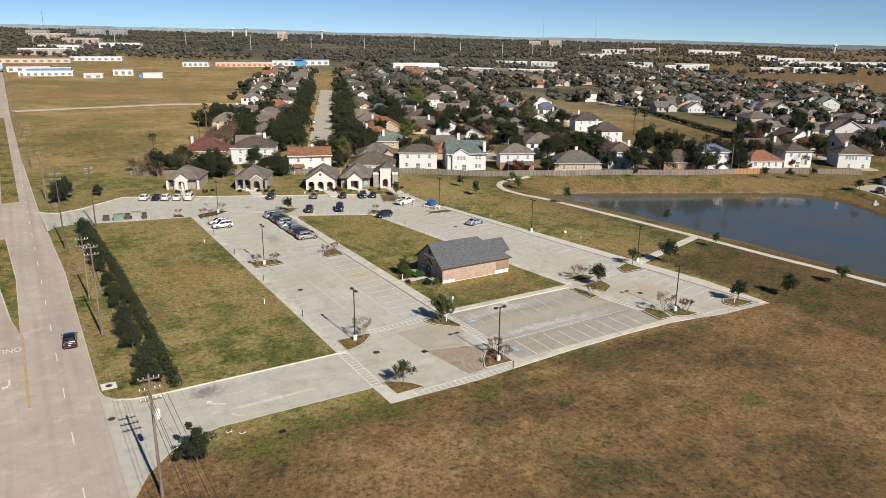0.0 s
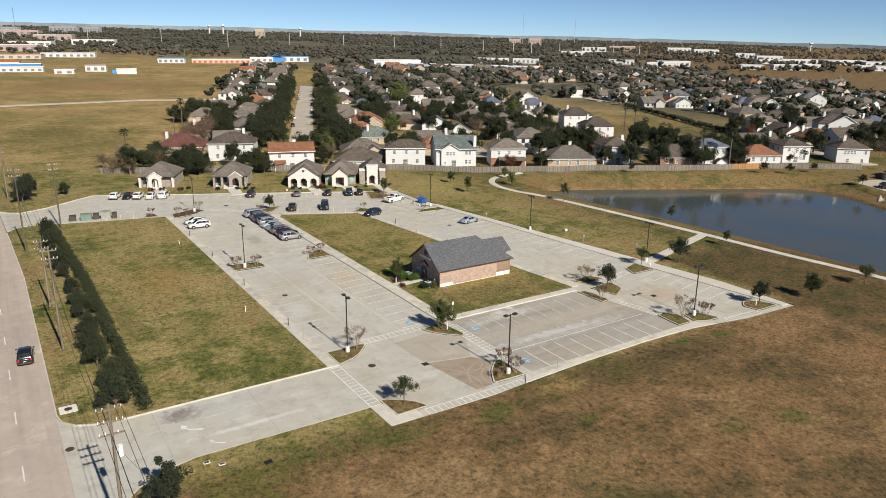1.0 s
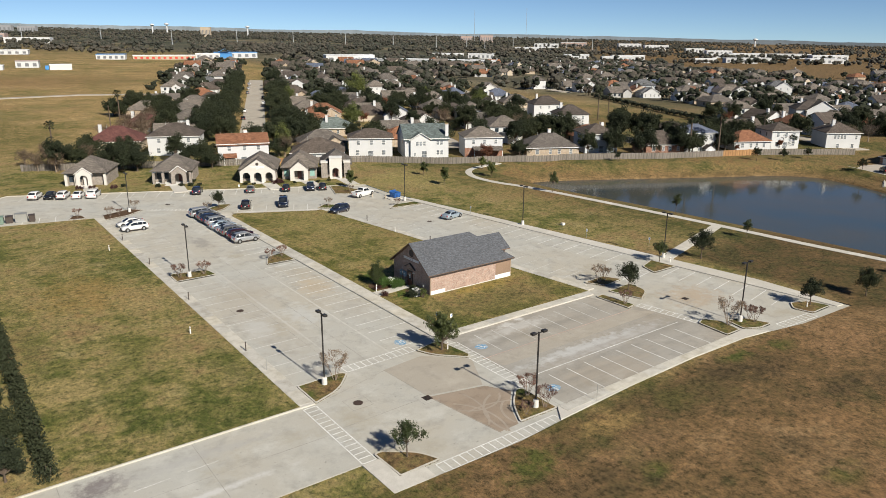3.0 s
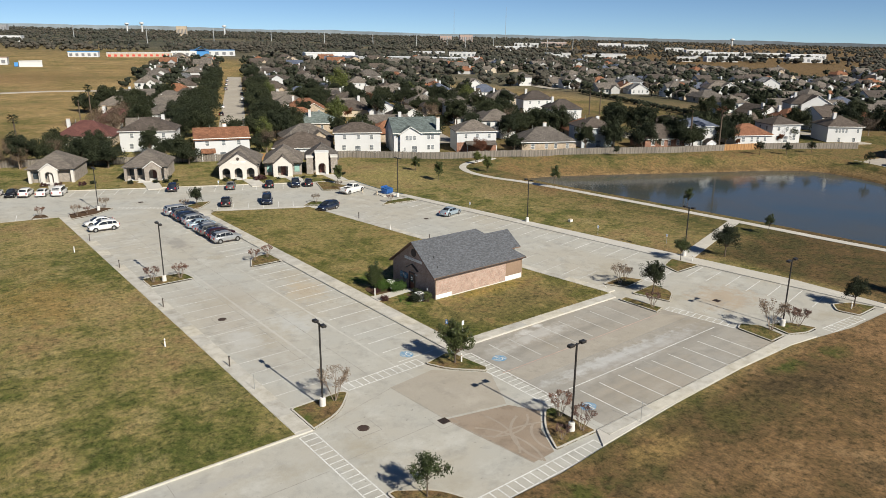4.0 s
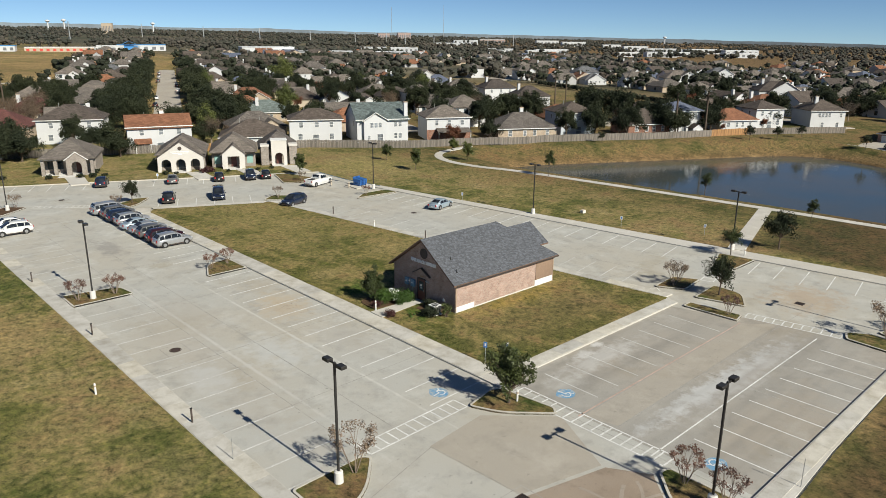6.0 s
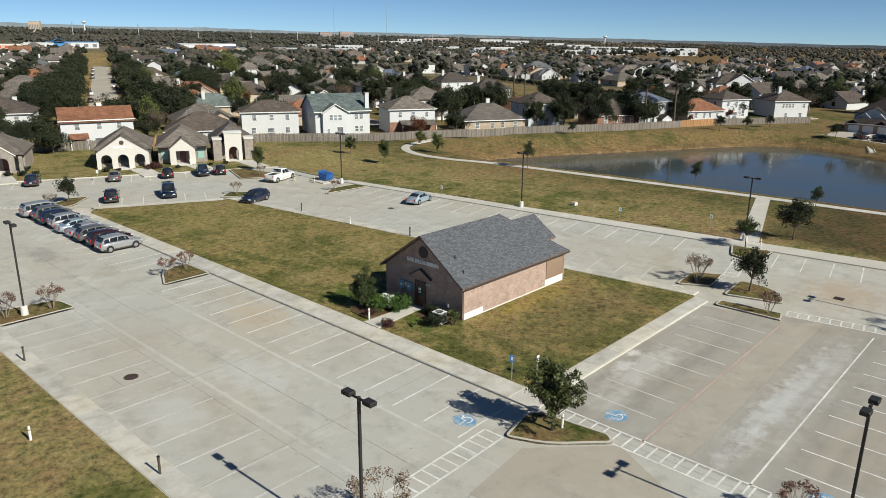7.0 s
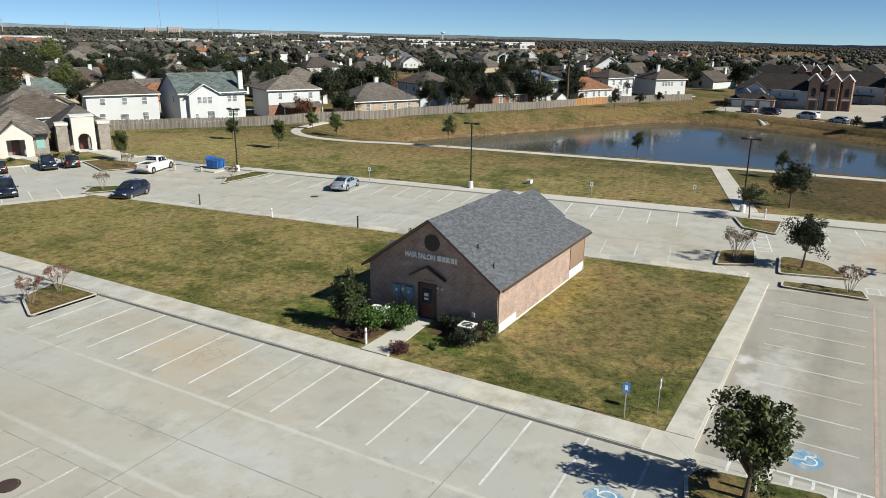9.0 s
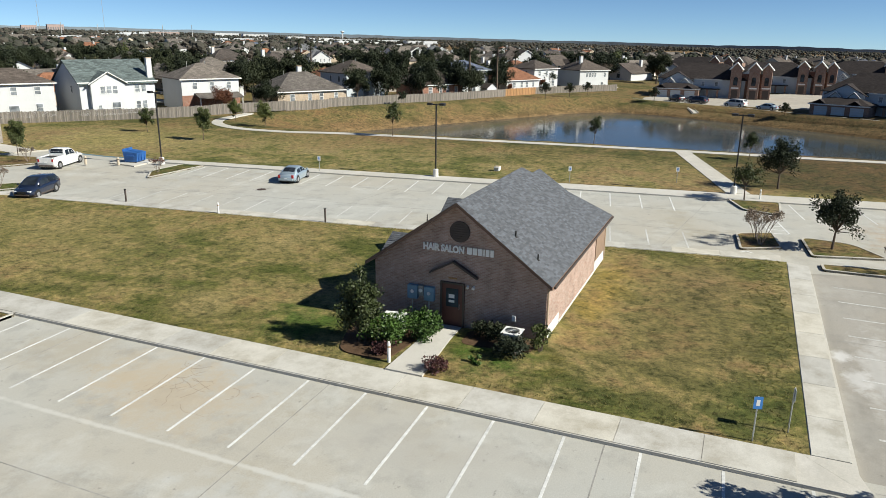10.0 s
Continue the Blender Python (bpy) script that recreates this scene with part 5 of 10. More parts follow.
wheelchair_mark(-11.5, -10.3, 90)
wheelchair_mark(-4.6, -16.7, 0)
wheelchair_mark(-5.0, -28.7, 180)

# road: lane dashes, bay line, arrows, word
for y in range(-380, 520, 12):
    stripe("lane_dash", (-61.2, y + 7), (-61.2, y + 10), 0.13, parent=road, z=0.0)
for x, y0, y1 in ((-65.0, -14.0, 11.0),):
    bm = band(bmesh.new(), [(x, y0), (x, y1)], 0.35, -0.02, 0.10)
    structure("median_nose", bm, PAINT_Y, "narrow raised median nose with faded yellow paint", "kerb")
bm = prism(bmesh.new(), [(-65.2, 11.2), (-65.0, 40), (-66.2, 71), (-67.4, 71), (-67.8, 50), (-67.6, 35), (-66.3, 18)], -0.1, 0.12)
structure("median", bm, TURF, "grassy raised road median", "median")
bm = band(bmesh.new(), [(-65.2, 11.2), (-65.0, 40), (-66.2, 71), (-67.4, 71), (-67.8, 50), (-67.6, 35), (-66.3, 18)], 0.2, -0.1, 0.13, True, 0.5)
structure("median_kerb", bm, KERBC, "pale kerb round the median", "kerb")
bm = prism(bmesh.new(), [(-66.6, 110), (-62.6, 110), (-63.2, 330), (-66.0, 330)], -0.1, 0.12)
structure("median_far", bm, TURF, "grassy raised road median", "median")


def arrow_mark(x, y, turn, size=1.0):
    o = thing("turn_arrow", "worn white turn arrow on concrete", "road marking", "painted turn arrows", "structure", pose(x, y, 0, 0, 0, turn))
    bm = bmesh.new()
    band(bm, [(0, -1.3 * size), (0, 0.2 * size), (0.35 * size, 0.75 * size)], 0.22 * size, 0.001, 0.006)
    prism(bm, [(0.05 * size, 0.95 * size), (0.85 * size, 1.25 * size), (0.75 * size, 0.4 * size)], 0.001, 0.0065)
    part("paint", bm, PAINT_W, o)


arrow_mark(-66.9, -5.5, 180)
arrow_mark(-45.8, -23.6, 62)
arrow_mark(-44.2, -27.6, 62, 0.7)
cu = bpy.data.curves.new("lane_word", "FONT")
cu.body, cu.size, cu.extrude, cu.align_x = "ONLY", 1.5, 0.003, "CENTER"
tx = new("lane_word", cu)
dg = bpy.context.evaluated_depsgraph_get()
dg.update()
me = bpy.data.meshes.new_from_object(tx.evaluated_get(dg))
bpy.data.objects.remove(tx)
me.materials.clear()
me.materials.append(PAINT_W)
lw = new("lane_word", me)
lw.matrix_basis = pose(-66.9, 6.6, 0.004, 0, 0, 180) @ Matrix.Diagonal((0.85, 1.5, 1, 1))
tagged(lw, "white painted lane word on concrete", "road marking", "", "structure")

# newer tan and stained panels, joints, covers
slab("tan_panel_north", [(-11.6, -14.7), (-16.9, -15.3), (-16.4, -22.6), (-10.4, -24.0), (-7.5, -18.6), (-10.2, -16.0)], "newer tan concrete panel", 0.004, TAN)
DIRTY = concrete_mat("dirty_concrete", (0.27, 0.215, 0.165), (0.33, 0.275, 0.22), 0.8)
RUBBED = concrete_mat("rubbed_concrete", (0.325, 0.28, 0.232), (0.30, 0.255, 0.21), 0.5)
slab("stained_panel", [(-16.4, -22.9), (-10.4, -24.3), (-8.9, -26.7), (-11.1, -29.0), (-12.6, -31.9), (-15.0, -32.0)], "tyre-marked brown stained concrete panel", 0.0045, DIRTY)
slab("grey_panel", [(-6.4, -19.55), (18.5, -19.15), (20.6, -21.45), (-5.6, -22.0)], "slightly darker concrete bay", 0.003, TAN)
slab("south_lot_paving", [(-6.4, -31.8), (20.0, -31.4), (24.0, -31.3), (21.4, -26.6), (20.2, -19.0), (18.0, -14.4), (17.4, -12.0), (-6.4, -12.0)], "older greyer concrete of the south lot", 0.0016, LOT2)
bm = bmesh.new()
for cx, cy, r, a0, a1, w in ((-9.4, -30.8, 3.3, 118, 192, 0.22), (-9.4, -30.8, 5.0, 110, 196, 0.24), (-13.0, -24.8, 3.2, 215, 330, 0.2), (-19.0, -29.6, 5.6, -30, 48, 0.22), (-13.6, -36.0, 8.6, 62, 100, 0.2), (-19.5, -26.0, 6.4, -44, 14, 0.2)):
    band(bm, [(cx + r * math.cos(radians(a0 + (a1 - a0) * i / 12)), cy + r * math.sin(radians(a0 + (a1 - a0) * i / 12))) for i in range(13)], w, 0.003, 0.0062 + 0.0001 * r)
tagged(part("tyre_mark", bm, RUBBED, lot), kind="stuff")
ck = random.Random(17)
bm = bmesh.new()
for i in range(18):
    x, y = ck.gauss(-10.2, 0.9), ck.gauss(12.6, 1.3)
    a = ck.uniform(0, 2 * math.pi)
    line = [(x, y)]
    for _ in range(ck.randint(3, 7)):
        a += ck.gauss(0, 0.5)
        x, y = x + 0.28 * math.cos(a), y + 0.28 * math.sin(a)
        line.append((min(-7.9, x), y))
    band(bm, line, ck.uniform(0.008, 0.02), 0.001, 0.0035)
tagged(part("crack", bm, DIRTY, lot), kind="stuff")
bm = bmesh.new()
for x in (-20.55, -17.08):
    band(bm, [(x, -12.4), (x, 66.0)], 0.045, 0.001, 0.0045)
for y in (-4.6, 6.9, 20.6, 34.4, 48.0, 61.6):
    band(bm, [(-26.0, y - 0.3), (-7.6, y + 0.3)], 0.045, 0.001, 0.0046)
for y in (-22.05,):
    band(bm, [(-6.6, y), (33.0, y + 0.4)], 0.045, 0.001, 0.0045)
for x in (-7.0, 6.45):
    band(bm, [(x, -31.7), (x, -12.95)], 0.045, 0.001, 0.0046)
for x in (-48.6, -38.0):
    band(bm, [(x, -29.2), (x, -18.0)], 0.05, 0.001, 0.0045)
band(bm, [(-48, -23.6), (-27.8, -23.6)], 0.05, 0.001, 0.0046)
for k in (0.0, 5.6, 12.4):
    band(bm, [(lawn_edge(46) + 1.6 + k, 46), (lawn_edge(-8) + 1.6 + k, -8)], 0.045, 0.001, 0.0045)
for y in (38, 24, 10, -3):
    band(bm, [(lawn_edge(y) + 1.5, y), (east_in(y - 2.4), y - 2.4)], 0.045, 0.001, 0.0046)
band(bm, [(-26.0, -17.9), (-16.8, -15.4), (-16.3, -22.8), (-14.9, -32.2)], 0.05, 0.001, 0.0047)
band(bm, [(-27.0, -23.2), (-16.3, -22.8)], 0.05, 0.001, 0.0047)
tagged(part("joint_sealant", bm, SEAL, lot), kind="stuff")
bm = bmesh.new()
for y in range(-396, 500, 9):
    band(bm, [(-64.6, y), (-57.4, y)], 0.06, -0.003, 0.0)
band(bm, [(-57.6, -39.5), (-57.6, -13.5)], 0.06, -0.003, 0.001)
tagged(part("joint_sealant", bm, SEAL, road), kind="stuff")


def manhole(x, y, r=0.42, square=1.5, turn=0):
    o = thing("manhole_cover", "rusty dark iron manhole cover in a concrete square", "manhole cover", "manhole covers", m=pose(x, y, 0, 0, 0, turn))
    bm = bmesh.new()
    tube(bm, (0, 0, 0.0), (0, 0, 0.012), r, r, 24)
    part("lid", bm, IRON, o)
    bm = bmesh.new()
    band(bm, [((r + 0.05) * math.cos(2 * math.pi * i / 24), (r + 0.05) * math.sin(2 * math.pi * i / 24)) for i in range(24)], 0.07, 0.0, 0.009, True)
    part("ring", bm, IRON, o)
    bm = bmesh.new()
    h = square / 2
    band(bm, [(-h, -h), (h, -h), (h, h), (-h, h)], 0.045, 0.001, 0.006, True)
    part("joint", bm, SEAL, o)


manhole(-22.6, -19.9, 0.42, 2.2)
manhole(-22.8, 9.9, 0.40, 1.9)
manhole(-57.0, -21.2, 0.35, 1.4)
manhole(23.6, 33.5, 0.35, 1.2)
for x, y in ((-16.6, -23.0), (-12.6, 76.0), (27.8, -20.6)):
    o = thing("drain_grate", "dark square iron drain grate", "drain", "drain grates", m=pose(x, y, 0, 0, 0, 0))
    part("frame", boxes((-0.42, -0.42, 0.0, 0.42, -0.36, 0.014), (-0.42, 0.36, 0.0, 0.42, 0.42, 0.014), (-0.42, -0.36, 0, -0.36, 0.36, 0.014), (0.36, -0.36, 0, 0.42, 0.36, 0.014)), IRON, o)
    # thin black plate under the bars, in place of the pit's darkness
    part("pit", boxes((-0.36, -0.36, 0.001, 0.36, 0.36, 0.006)), BLACKMETAL, o)
    for i in range(6):
        part("bar", boxes((-0.30 + i * 0.11, -0.36, 0.006, -0.25 + i * 0.11, 0.36, 0.012)), IRON, o)
    part("joint", band(bmesh.new(), [(-0.95, -0.95), (0.95, -0.95), (0.95, 0.95), (-0.95, 0.95)], 0.045, 0.001, 0.006, True), SEAL, o)


# ---- lamps ----
def street_lamp(x, y, turn, z=KERB, h=7.75):
    o = thing("street_lamp", "dark bronze twin-head parking lot lamp on a concrete base", "street lamp", "parking lot lamps", m=pose(x, y, z - 0.02, 0, 0, turn))
    part("base", tubes(((0, 0, 0), (0, 0, 0.72), 0.29, 0.27), ((0, 0, 0.72), (0, 0, 0.78), 0.27, 0.2), seg=16), CONCPALE, o, "pale concrete footing")
    part("pole", soft(boxes((-0.065, -0.065, 0.7, 0.065, 0.065, h)), 0.015), BRONZE, o)
    part("arm", boxes((-0.55, -0.035, h - 0.14, 0.55, 0.035, h - 0.05)), BRONZE, o)
    for s in (-1, 1):
        bm = bmesh.new()
        box(bm, s * 0.4 - 0.0 if s > 0 else -0.95, -0.2, h - 0.16, 0.95 if s > 0 else -0.4, 0.2, h + 0.06)
        hd = part("head", soft(bm, 0.03), BRONZE, o)
        part("lens", boxes((0.46 if s > 0 else -0.89, -0.15, h - 0.172, 0.89 if s > 0 else -0.46, 0.15, h - 0.161)), LAMPCLEAR, hd, "clear lens")
    part("access_plate", boxes((-0.045, -0.072, 1.2, 0.045, -0.0655, 1.42)), BLACKMETAL, o)
    return o


for x, y, a in ((-23.5, -14.7, -90), (-9.3, -30.65, 0), (-23.8, 26.9, -90), (36.2, 21.2, -90), (40.6, -7.2, -90), (29.4, 50.8, -90), (26.3, -29.7, 0), (-20.7, 73.4, -90)):
    street_lamp(x, y, a, h=7.35 if x > 30 else 7.75)


# ---- signs and posts ----
def sign(x, y, turn, z=KERB, h=1.8, mat=None, w=0.32, t=0.48, label="blue accessible parking sign on a thin post"):
    o = thing("parking_sign", label, "sign", "parking signs", m=pose(x, y, z, 0, 0, turn))
    part("post", tubes(((0, 0, 0), (0, 0, h), 0.03, 0.03), seg=6), GREYPOST, o)
    pl = part("plate", boxes((-w / 2, -0.045, h - t, w / 2, -0.031, h)), mat or SIGNBLUE, o)
    part("symbol", boxes((-w * 0.2, -0.05, h - t * 0.75, w * 0.2, -0.0455, h - t * 0.25)), SIGNWHITE if mat is None else SIGNBLUE, pl)


sign(-5.42, -9.2, -70)
sign(-4.25, -10.42, 4, mat=SIGNWHITE, label="white parking sign on a thin post at the lawn corner")
for x, y in ((33.4, 33.3), (39.2, 8.0), (43.8, -1.8)):
    sign(x, y, -75, h=1.6, mat=SIGNWHITE, label="small pale sign on a thin post by the east walk")
sign(4.0, 79.2, -25, mat=SIGNWHITE, h=1.6, label="small pale sign on a thin post")


def post(x, y, h=1.05, label="dark post at the walk edge"):
    o = thing("marker_post", label, "post", "posts along the walks", m=pose(x, y, KERB))
    part("shaft", boxes((-0.05, -0.05, 0, 0.05, 0.05, h)), TRIM_D, o)
    part("cap", boxes((-0.07, -0.07, h, 0.07, 0.07, h + 0.05)), BLACKMETAL, o)


for x, y in ((-26.95, -2.5), (-26.95, 17.4), (-26.95, 36.0), (-26.95, 52.5), (13.9, 40.2), (15.2, 21.4)):
    post(x, y)
for x, y in ((-30.4, 6.0), (-30.2, 47.5), (14.0, 30.6), (-8.3, -15.2), (38.0, -32.0), (39.2, -9.5)):
    bollard(pose(x, y, KERB), h=0.9)
for x, y, h in ((-27.0, -8.4, 1.5), (-3.7, -33.3, 1.9)):
    o = thing("thin_marker", "thin grey marker rod", "post", "posts along the walks", m=pose(x, y, KERB))
    part("rod", tubes(((0, 0, 0), (0, 0, h), 0.025, 0.02), seg=6), GREYPOST, o)
for x, y in ((-46.1, -30.9), (-44.9, -31.9)):
    o = thing("meter_box", "small pale concrete meter box set in the turf", "utility box", "meter boxes", m=pose(x, y, KERB))
    part("rim", soft(boxes((-0.32, -0.22, -0.05, 0.32, 0.22, 0.05)), 0.02), CONCPALE, o)
    part("lid", boxes((-0.24, -0.15, 0.05, 0.24, 0.15, 0.062)), IRON, o)
o = thing("storm_inlet", "concrete storm inlet with iron lid by the kerb", "drain", m=pose(-56.2, -12.6, KERB))
part("slab", boxes((-0.9, -0.9, -0.05, 0.9, 0.9, 0.05)), CONCPALE, o)
part("lid", tubes(((0, 0, 0.05), (0, 0, 0.065), 0.4, 0.4), seg=20), IRON, o)
o = thing("drain_basin", "dark square drain box in the turf", "drain", m=pose(-41.0, -34.2, KERB))
part("box", boxes((-0.35, -0.35, -0.1, 0.35, 0.35, 0.22)), IRON, o)
part("grate", boxes((-0.3, -0.3, 0.22, 0.3, 0.3, 0.235)), BLACKMETAL, o)
o = thing("valve_box", "pale stone-coloured irrigation box on the grass", "utility box", m=pose(42.0, 16.5, KERB))
part("body", soft(boxes((-0.35, -0.3, 0, 0.35, 0.3, 0.45)), 0.06), CONCPALE, o)
part("lid", boxes((-0.3, -0.25, 0.45, 0.3, 0.25, 0.5)), SIDING_B, o)


# ---- utility poles and wires ----
POLES = [(-54.8, -39.6, 13.0), (-54.9, 5.1, 14.0), (-55.8, 56.5, 16.0), (-56.4, 108.7, 13.0), (-57.4, 165.0, 12.0), (-58.8, 270.0, 11.0)]


def utility_pole(x, y, h, arms, turn=0, box_on=False, wood=None):
    o = thing("utility_pole", "weathered wooden utility pole with cross-arms and insulators", "utility pole", "roadside utility poles", m=pose(x, y, KERB - 0.1, 0, 0, turn))
    part("pole", tubes(((0, 0, 0), (0, 0, h), 0.17, 0.10), seg=10), wood or POLEWOOD, o)
    for k in range(arms):
        z = h - 0.5 - k * 1.05
        part("cross_arm", boxes((-0.95, -0.06, z - 0.06, 0.95, 0.06, z + 0.06)), POLEWOOD, o)
        for xx in (-0.88, -0.45, 0.45, 0.88):
            part("insulator", tubes(((xx, 0, z + 0.06), (xx, 0, z + 0.26), 0.05, 0.035), seg=6), LETTER, o)
    if box_on:
        part("transformer", tubes(((0.42, 0, h - 4.6), (0.42, 0, h - 3.7), 0.24, 0.24), seg=14), SIGNWHITE, o, "pale grey transformer can")
        part("bracket", boxes((0.05, -0.04, h - 4.2, 0.3, 0.04, h - 4.05)), GREYPOST, o)
    return o


for i, (x, y, h) in enumerate(POLES):
    utility_pole(x, y, h, 2 if i != 0 else 3, 0, i == 0, BARK if i == 2 else None)
utility_pole(-48.4, 72.3, 14.0, 2, 20, wood=BARK)
utility_pole(-54.8, 22.8, 10.8, 2, 0)
wires = []
for dx, dz in ((-0.88, -0.3), (-0.45, -0.3), (0.45, -0.3), (0.88, -0.3), (0.0, -2.8)):
    bm = bmesh.new()
    for (x0, y0, h0), (x1, y1, h1) in zip(POLES, POLES[1:]):
        last = None
        for k in range(13):
            t = k / 12
            p = Vector((x0 + (x1 - x0) * t + dx, y0 + (y1 - y0) * t, h0 + (h1 - h0) * t + dz - 1.1 * 4 * t * (1 - t)))
            if last is not None:
                tube(bm, last, p, 0.019, 0.019, 4, False)
            last = p
    x0, y0, h0 = POLES[0]
    tube(bm, (x0 + dx, y0, h0 + dz), (x0 + dx, y0 - 60, h0 + dz - 0.6), 0.019, 0.019, 4, False)
    w = part("overhead_wire", bm, BLACKMETAL)
    tagged(w, "thin dark overhead wire between the poles", "wire", "overhead wires")
bm = bmesh.new()
tube(bm, (-54.8, -39.5, 9.6), (-50.6, -34.5, KERB), 0.012, 0.012, 4, False)
tagged(part("guy_wire", bm, BLACKMETAL), "thin guy wire staying the near pole", "wire")

# ---- vehicles ----
def loft(bm, sections, cap=True):
    rings = [[bm.verts.new(p) for p in s] for s in sections]
    n = len(rings[0])
    for a, b in zip(rings, rings[1:]):
        for i in range(n):
            j = (i + 1) % n
            bm.faces.new((a[i], a[j], b[j], b[i]))
    if cap:
        bm.faces.new(list(reversed(rings[0])))
        bm.faces.new(rings[-1])
    bmesh.ops.recalc_face_normals(bm, faces=bm.faces)


def vehicle(kind, paint, label, m, name="car"):
    """Nose towards +x, built from lofted sections: body, glass house, roof, wheels, lamps."""
    L, W, H, belt, bon = {"suv": (4.65, 1.86, 1.68, 1.06, 1.00), "sedan": (4.75, 1.82, 1.44, 0.92, 0.86), "hatch": (4.3, 1.78, 1.52, 0.96, 0.90),
                          "pickup": (5.85, 2.0, 1.92, 1.18, 1.12), "van": (5.1, 1.98, 1.78, 1.05, 0.95)}[kind]
    o = thing(name, label, {"pickup": "pickup truck", "van": "van"}.get(kind, "car"), "parked vehicles" if name == "car" else "", m=m)
    hl, hw = L / 2, W / 2
    # lower body: stations along x with half width, bottom, shoulder height
    st = [(-hl, 0.80, 0.42, belt - 0.12), (-hl + 0.12, 0.93, 0.30, belt - 0.02), (-hl + 0.9, 1.0, 0.24, belt), (0, 1.0, 0.22, belt - 0.01), (hl - 1.25, 1.0, 0.24, bon + 0.02), (hl - 0.45, 0.95, 0.26, bon - 0.10), (hl - 0.08, 0.82, 0.32, bon - 0.24), (hl, 0.72, 0.42, bon - 0.34)]
    if kind == "pickup":
        st[0] = (-hl, 0.95, 0.55, belt - 0.06)
    bm = bmesh.new()
    secs = []
    for x, k, zb, zt in st:
        w = hw * k
        secs.append([(x, -w * 0.86, zb), (x, w * 0.86, zb), (x, w, zb + 0.18), (x, w * 0.99, zt - 0.14), (x, w * 0.90, zt), (x, -w * 0.90, zt), (x, -w * 0.99, zt - 0.14), (x, -w, zb + 0.18)])
    loft(bm, secs)
    for f in bm.faces:
        f.smooth = True
    body = part("body", bm, paint, o)
    # cabin: roofline stations from the tailgate to the bonnet, x, height, half-width factor
    cab = {"suv": [(-hl + 0.08, belt, 0.90), (-hl + 0.28, H - 0.40, 0.86), (-hl + 0.60, H - 0.08, 0.79), (-0.55, H, 0.78), (0.20, H - 0.03, 0.77), (0.58, H - 0.15, 0.77), (1.38, bon + 0.03, 0.86)],
           "hatch": [(-hl + 0.10, belt, 0.88), (-hl + 0.34, H - 0.34, 0.84), (-hl + 0.72, H - 0.08, 0.77), (-0.40, H, 0.76), (0.20, H - 0.03, 0.75), (0.52, H - 0.14, 0.75), (1.30, bon + 0.03, 0.86)],
           "sedan": [(-hl + 0.50, belt, 0.86), (-hl + 1.00, H - 0.25, 0.80), (-hl + 1.55, H - 0.05, 0.74), (-0.15, H, 0.73), (0.25, H - 0.03, 0.73), (0.58, H - 0.15, 0.74), (1.38, bon + 0.03, 0.86)],
           "van": [(-hl + 0.07, belt, 0.92), (-hl + 0.18, H - 0.34, 0.88), (-hl + 0.42, H - 0.06, 0.82), (-0.40, H, 0.80), (0.62, H - 0.04, 0.79), (1.02, H - 0.20, 0.79), (1.90, bon + 0.03, 0.86)],
           "pickup": [(-0.76, belt, 0.88), (-0.70, H - 0.34, 0.85), (-0.56, H - 0.05, 0.80), (0.10, H, 0.78), (0.58, H - 0.04, 0.78), (0.92, H - 0.18, 0.78), (1.66, bon + 0.03, 0.87)]}[kind]
    zb, wb = belt - 0.10, hw * 0.93

    def at(x):
        for (xa, za, ka), (xb, zc, kb) in zip(cab, cab[1:]):
            if x <= xb:
                t = max(0.0, (x - xa) / (xb - xa))
                return za + (zc - za) * t, hw * (ka + (kb - ka) * t)
        return cab[-1][1], hw * cab[-1][2]

    def flank(x, t, sg):
        z, w = at(x)
        return (x, sg * (wb + (w - wb) * t + 0.008), zb + (z - 0.05 - zb) * t)
    bm = bmesh.new()
    loft(bm, [[(x, -wb, zb), (x, wb, zb), (x, hw * k, z - 0.05), (x, hw * k * 0.82, z), (x, 0, z + 0.02), (x, -hw * k * 0.82, z), (x, -hw * k, z - 0.05)] for x, z, k in cab])
    for f in bm.faces:
        f.smooth = True
    part("cabin", bm, paint, o)
    x0, x3 = cab[0][0], cab[-1][0]
    cut = [cab[1][0] + 0.10, cab[2][0] + 0.42, (cab[2][0] + cab[5][0]) / 2 + 0.12, cab[5][0] + 0.22] if kind in ("suv", "van") else [cab[1][0] + 0.12, (cab[1][0] + cab[5][0]) / 2 + 0.05, cab[5][0] + 0.22]
    for sg in (-1, 1):
        for a, b in zip(cut, cut[1:]):
            bm = bmesh.new()
            pts = [a + 0.05 + (b - a - 0.08) * q / 4 for q in range(5)]
            lo = [bm.verts.new(flank(x, 0.20, sg)) for x in pts]
            hi = [bm.verts.new(flank(x, 0.88, sg)) for x in pts]
            for q in range(4):
                bm.faces.new((lo[q], lo[q + 1], hi[q + 1], hi[q]) if sg < 0 else (lo[q + 1], lo[q], hi[q], hi[q + 1]))
            part("side_window", bm, CARGLASS, o, "dark tinted window")
